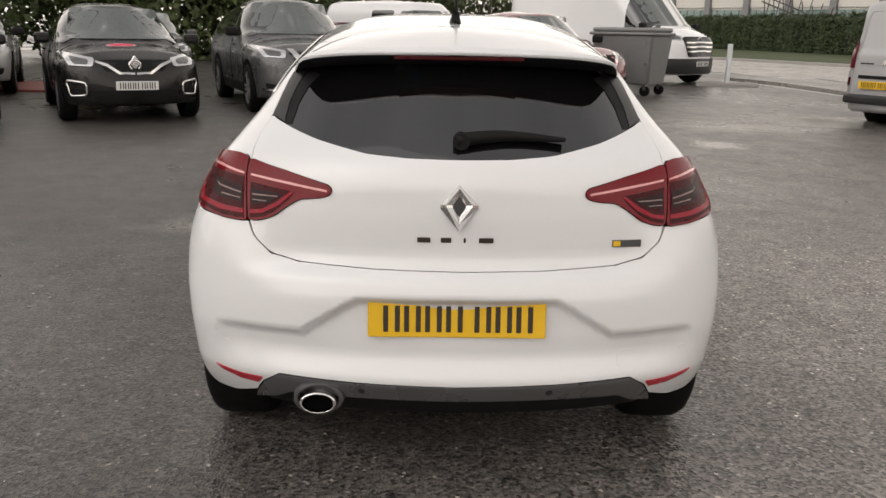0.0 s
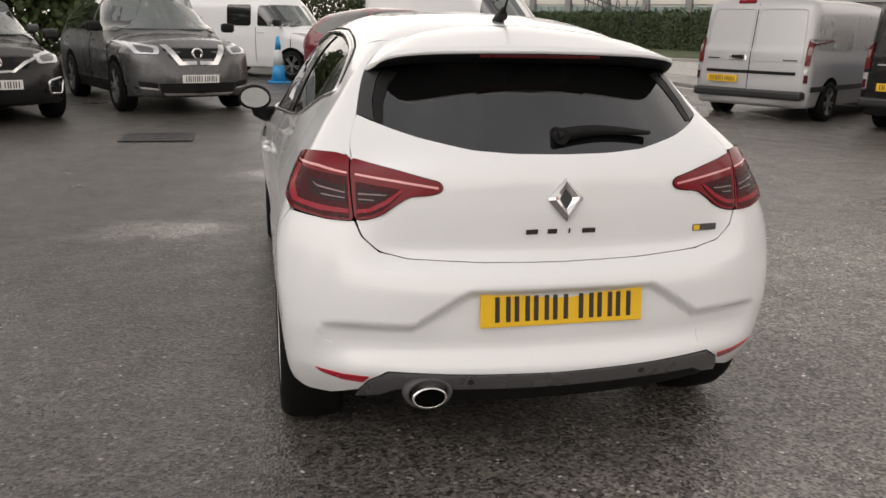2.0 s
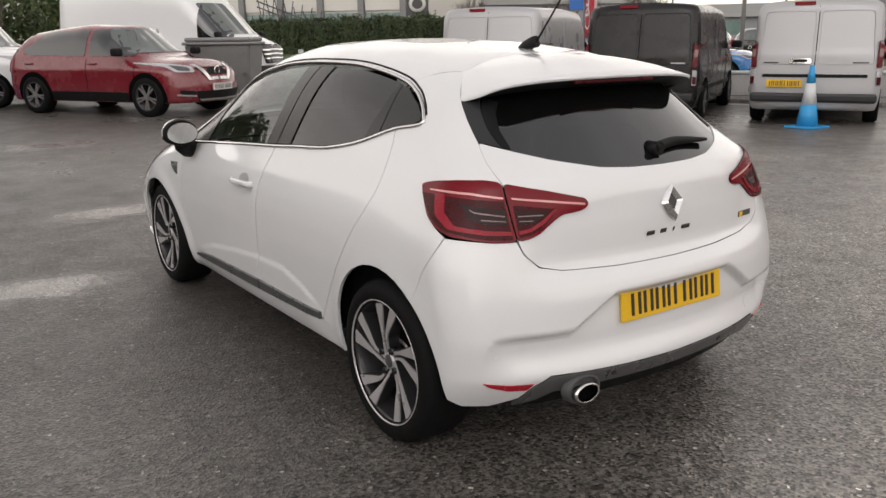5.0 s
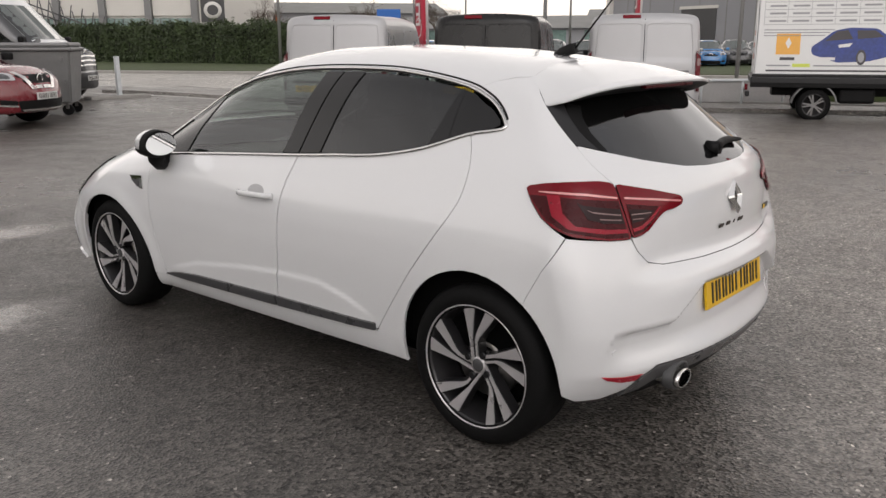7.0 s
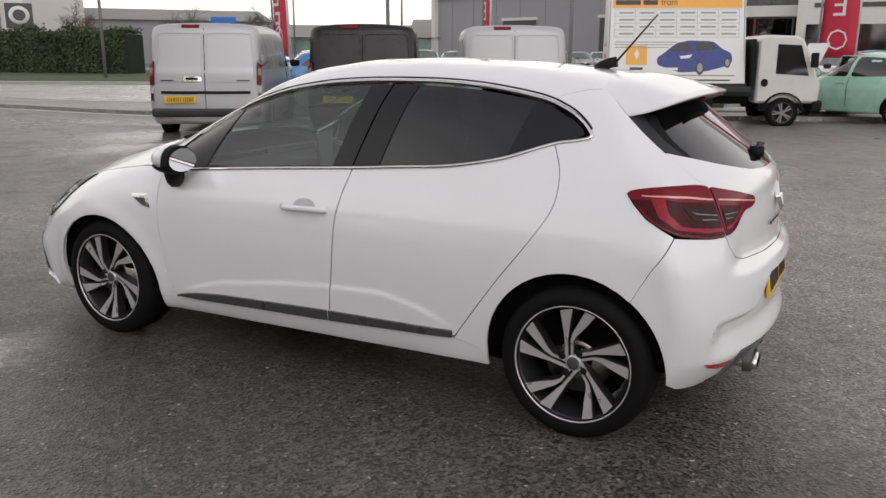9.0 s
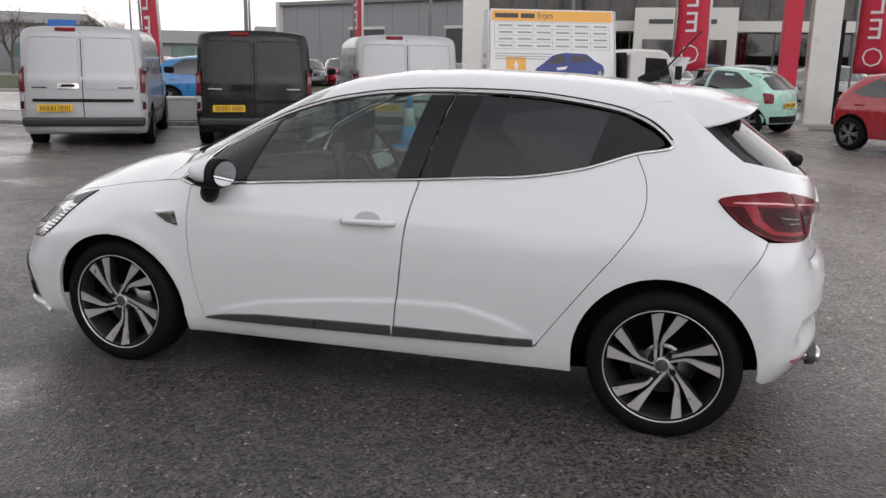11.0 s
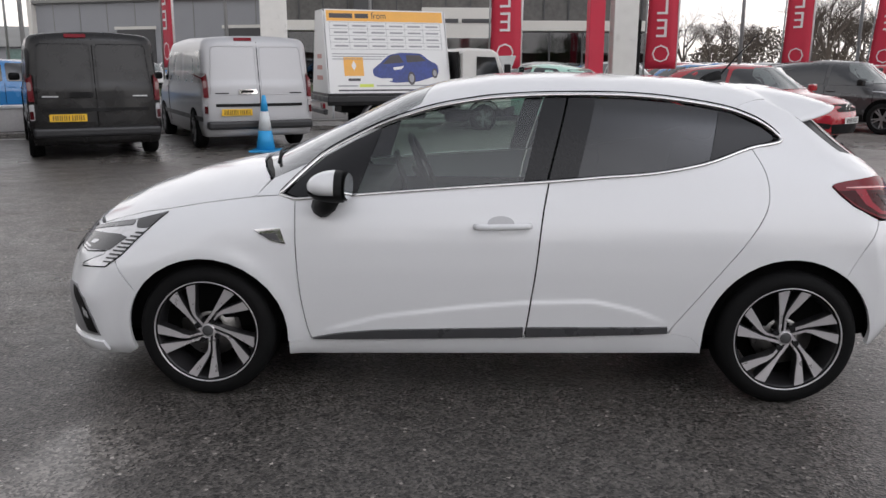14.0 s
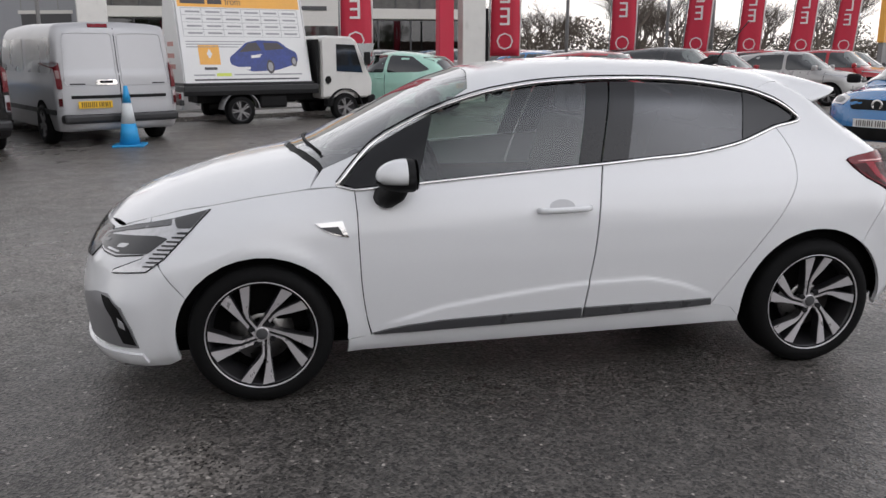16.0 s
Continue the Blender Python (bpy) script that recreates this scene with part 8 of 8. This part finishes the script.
hedge = thing("hedge", "long clipped dark green hedge beyond the road", "hedge", kind="stuff")
m = Matrix.Translation(HD0) @ Matrix.Rotation(math.atan2(hdir.y, hdir.x), 4, "Z")
# dark box within the leaves: the hedge's inner shade as a colour
part("hedge_body", box(0, HDL, -0.9, 0.9, 0, 2.4, 0.1, m), HEDGE_SHADE, hedge)
part("hedge_leaves", leaves(46000, hedge_place, 0.09, 3), LEAF, hedge)


def shrub(at, rx, ry, h, seed, label, count=9000, mat=LEAF_DARK):
    s = thing("tree", label, "tree")
    r = random.Random(seed)
    bm = bmesh.new()
    for k in range(5):
        add_rod(bm, (r.uniform(-0.2, 0.2), r.uniform(-0.2, 0.2), 0), (r.uniform(-rx, rx) * 0.6, r.uniform(-ry, ry) * 0.6, h * r.uniform(0.5, 0.85)), 0.09, 0.03, 6)
    part("trunk", bm, TWIG, s)
    blobs = [(r.uniform(-rx, rx), r.uniform(-ry, ry), r.uniform(0.15, 0.85) * h, r.uniform(0.3, 0.55) * h * 0.55) for _ in range(16)]
    def place(g, c):
        pick = g.randint(0, len(blobs), c)
        B = np.array(blobs)[pick]
        d = g.normal(size=(c, 3))
        d /= np.linalg.norm(d, axis=1)[:, None]
        rad = B[:, 3] * g.uniform(0.75, 1.12, c)
        P = B[:, :3] + d * rad[:, None]
        P[:, 2] = np.abs(P[:, 2])
        return P, d
    part("crown", leaves(count * 2 if h > 5 else count, place, 0.16 if h > 5 else 0.1, seed), mat, s)
    s.matrix_world = Matrix.Translation((*at, gz(*at)))


for i, (x, y, rx, h, lab) in enumerate(((-16, 25, 3, 6.5, "dense evergreen shrub behind parked cars"), (-11.5, 27, 3, 7.0, "tall evergreen shrub behind parked cars"), (-7, 29, 2.6, 6.6, "tall green shrub behind parked cars"), (-2.5, 31, 2.6, 4.4, "rusty brown shrub behind the vans"), (1.8, 32.5, 2.4, 4.2, "yellow-green shrub behind the small van"), (5.5, 33.5, 2.2, 4.0, "green shrub behind the red car"))):
    shrub((x, y), rx, 1.8, h, 11 + i, lab, mat=LEAF_DARK)


def bare_tree(seed, h=9.0):
    """A trunk, rising limbs that fork again and again, and fine twigs at their ends."""
    r = random.Random(seed)
    verts, faces = [], []

    def bar(p, q, r0, r1, n):
        d = (q - p).normalized()
        side = d.cross(Vector((0.31, 0.22, 0.05))).normalized()
        up_ = side.cross(d)
        k0 = len(verts)
        for c, rr in ((p, r0), (q, r1)):
            verts.extend([tuple(c + side * (rr * math.cos(2 * math.pi * k / n)) + up_ * (rr * math.sin(2 * math.pi * k / n))) for k in range(n)])
        faces.extend([(k0 + k, k0 + (k + 1) % n, k0 + n + (k + 1) % n, k0 + n + k) for k in range(n)])

    def grow(p, d, length, rad, depth):
        q = p + d * length
        bar(p, q, rad, rad * 0.72, 5 if depth < 2 else 3)
        if depth >= 6:
            return
        fork = 2 if depth < 1 else 3
        for k in range(fork + (depth == 0) * 2):
            spread = 0.42 if depth < 3 else 0.62
            nd = (d + Vector((r.gauss(0, 1), r.gauss(0, 1), r.uniform(-0.1, 0.7))) * spread).normalized()
            grow(p + d * length * r.uniform(0.55, 1.0), nd, length * r.uniform(0.66, 0.88), max(rad * 0.56, 0.0045), depth + 1)

    grow(Vector((0, 0, 0)), Vector((0, 0, 1)), h * 0.24, 0.17, 0)
    t = thing("bare_tree", "leafless winter tree with fine dark twigs", "tree", "bare trees on the skyline")
    me = bpy.data.meshes.new("branchwork")
    me.from_pydata(verts, [], faces)
    part("branchwork", me, TWIG, t)
    return t


t1, t2 = bare_tree(4, 9), bare_tree(9, 8)
t1.matrix_world = Matrix.Translation((75, -22, 0))
t2.matrix_world = Matrix.Translation((72, -30, 0))
rt = random.Random(8)
for i in range(20):
    x, y = 62 + rt.uniform(-6, 22), -12 - i * 2.6 + rt.uniform(-1.5, 1.5)
    copy_thing((t1, t2)[i % 2], Matrix.Translation((x, y, 0)) @ Matrix.Rotation(rt.uniform(0, 6), 4, "Z") @ Matrix.Scale(rt.uniform(0.7, 1.25), 4))
for x, y in ((48, 52), (52, 47), (55, 56), (44, 60), (66, 60)):
    copy_thing((t1, t2)[x % 2], Matrix.Translation((x, y, 0)) @ Matrix.Rotation(rt.uniform(0, 6), 4, "Z") @ Matrix.Scale(rt.uniform(0.7, 1.0), 4))
for x, y in ((-20, 3), (-23, -7), (-18, -16)):
    copy_thing((t1, t2)[y % 2], Matrix.Translation((x, y, 0)) @ Matrix.Rotation(rt.uniform(0, 6), 4, "Z"))
# low far thicket under the skyline trees


def thicket_place(r, c):
    t = r.uniform(0, 1, c)
    x = 78 + 8 * r.uniform(0, 1, c)
    y = -8 - 75 * t
    z = r.uniform(0, 1, c) ** 0.7 * (3.2 + 1.2 * np.sin(t * 31) + 0.8 * np.sin(t * 77))
    return np.column_stack([x, y, z]), np.tile([-1.0, 0, 0.3], (c, 1))


THICKET = material("thicket", (0.12, 0.1, 0.075), 0.85, vary=0.45, scale=0.3, grain=2)
tk = thing("thicket", "brown leafless thicket along the far boundary", "bushes", kind="stuff")
part("twig_mass", leaves(26000, thicket_place, 0.16, 21), THICKET, tk)
# unseen behind the camera: a tree line, and an added plain building bounding the low sky
BRICK_DULL = material("dull_brick", (0.16, 0.11, 0.085), 0.8, vary=0.2, scale=0.5, grain=12)
for k, (x0, x1, y0, y1, hh) in enumerate(((-34, -26, -45, 44, 3.0), (-26, 34, -42, -34, 3.4))):
    tagged(part("wall_west" if k == 0 else "wall_south", box(x0, x1, y0, y1, 0, hh), BRICK_DULL), "unseen plain dull brick building added behind the camera", "building", kind="structure")
for i, (x, y) in enumerate(((-17, 15), (-19, 9), (-20, -4), (-19, -14), (-10, -27), (4, -29))):
    shrub((x, y), 2.8, 2.4, 7.0 if y > 0 else 5.0, 40 + i, "tall green tree at the yard's back edge", count=5000)
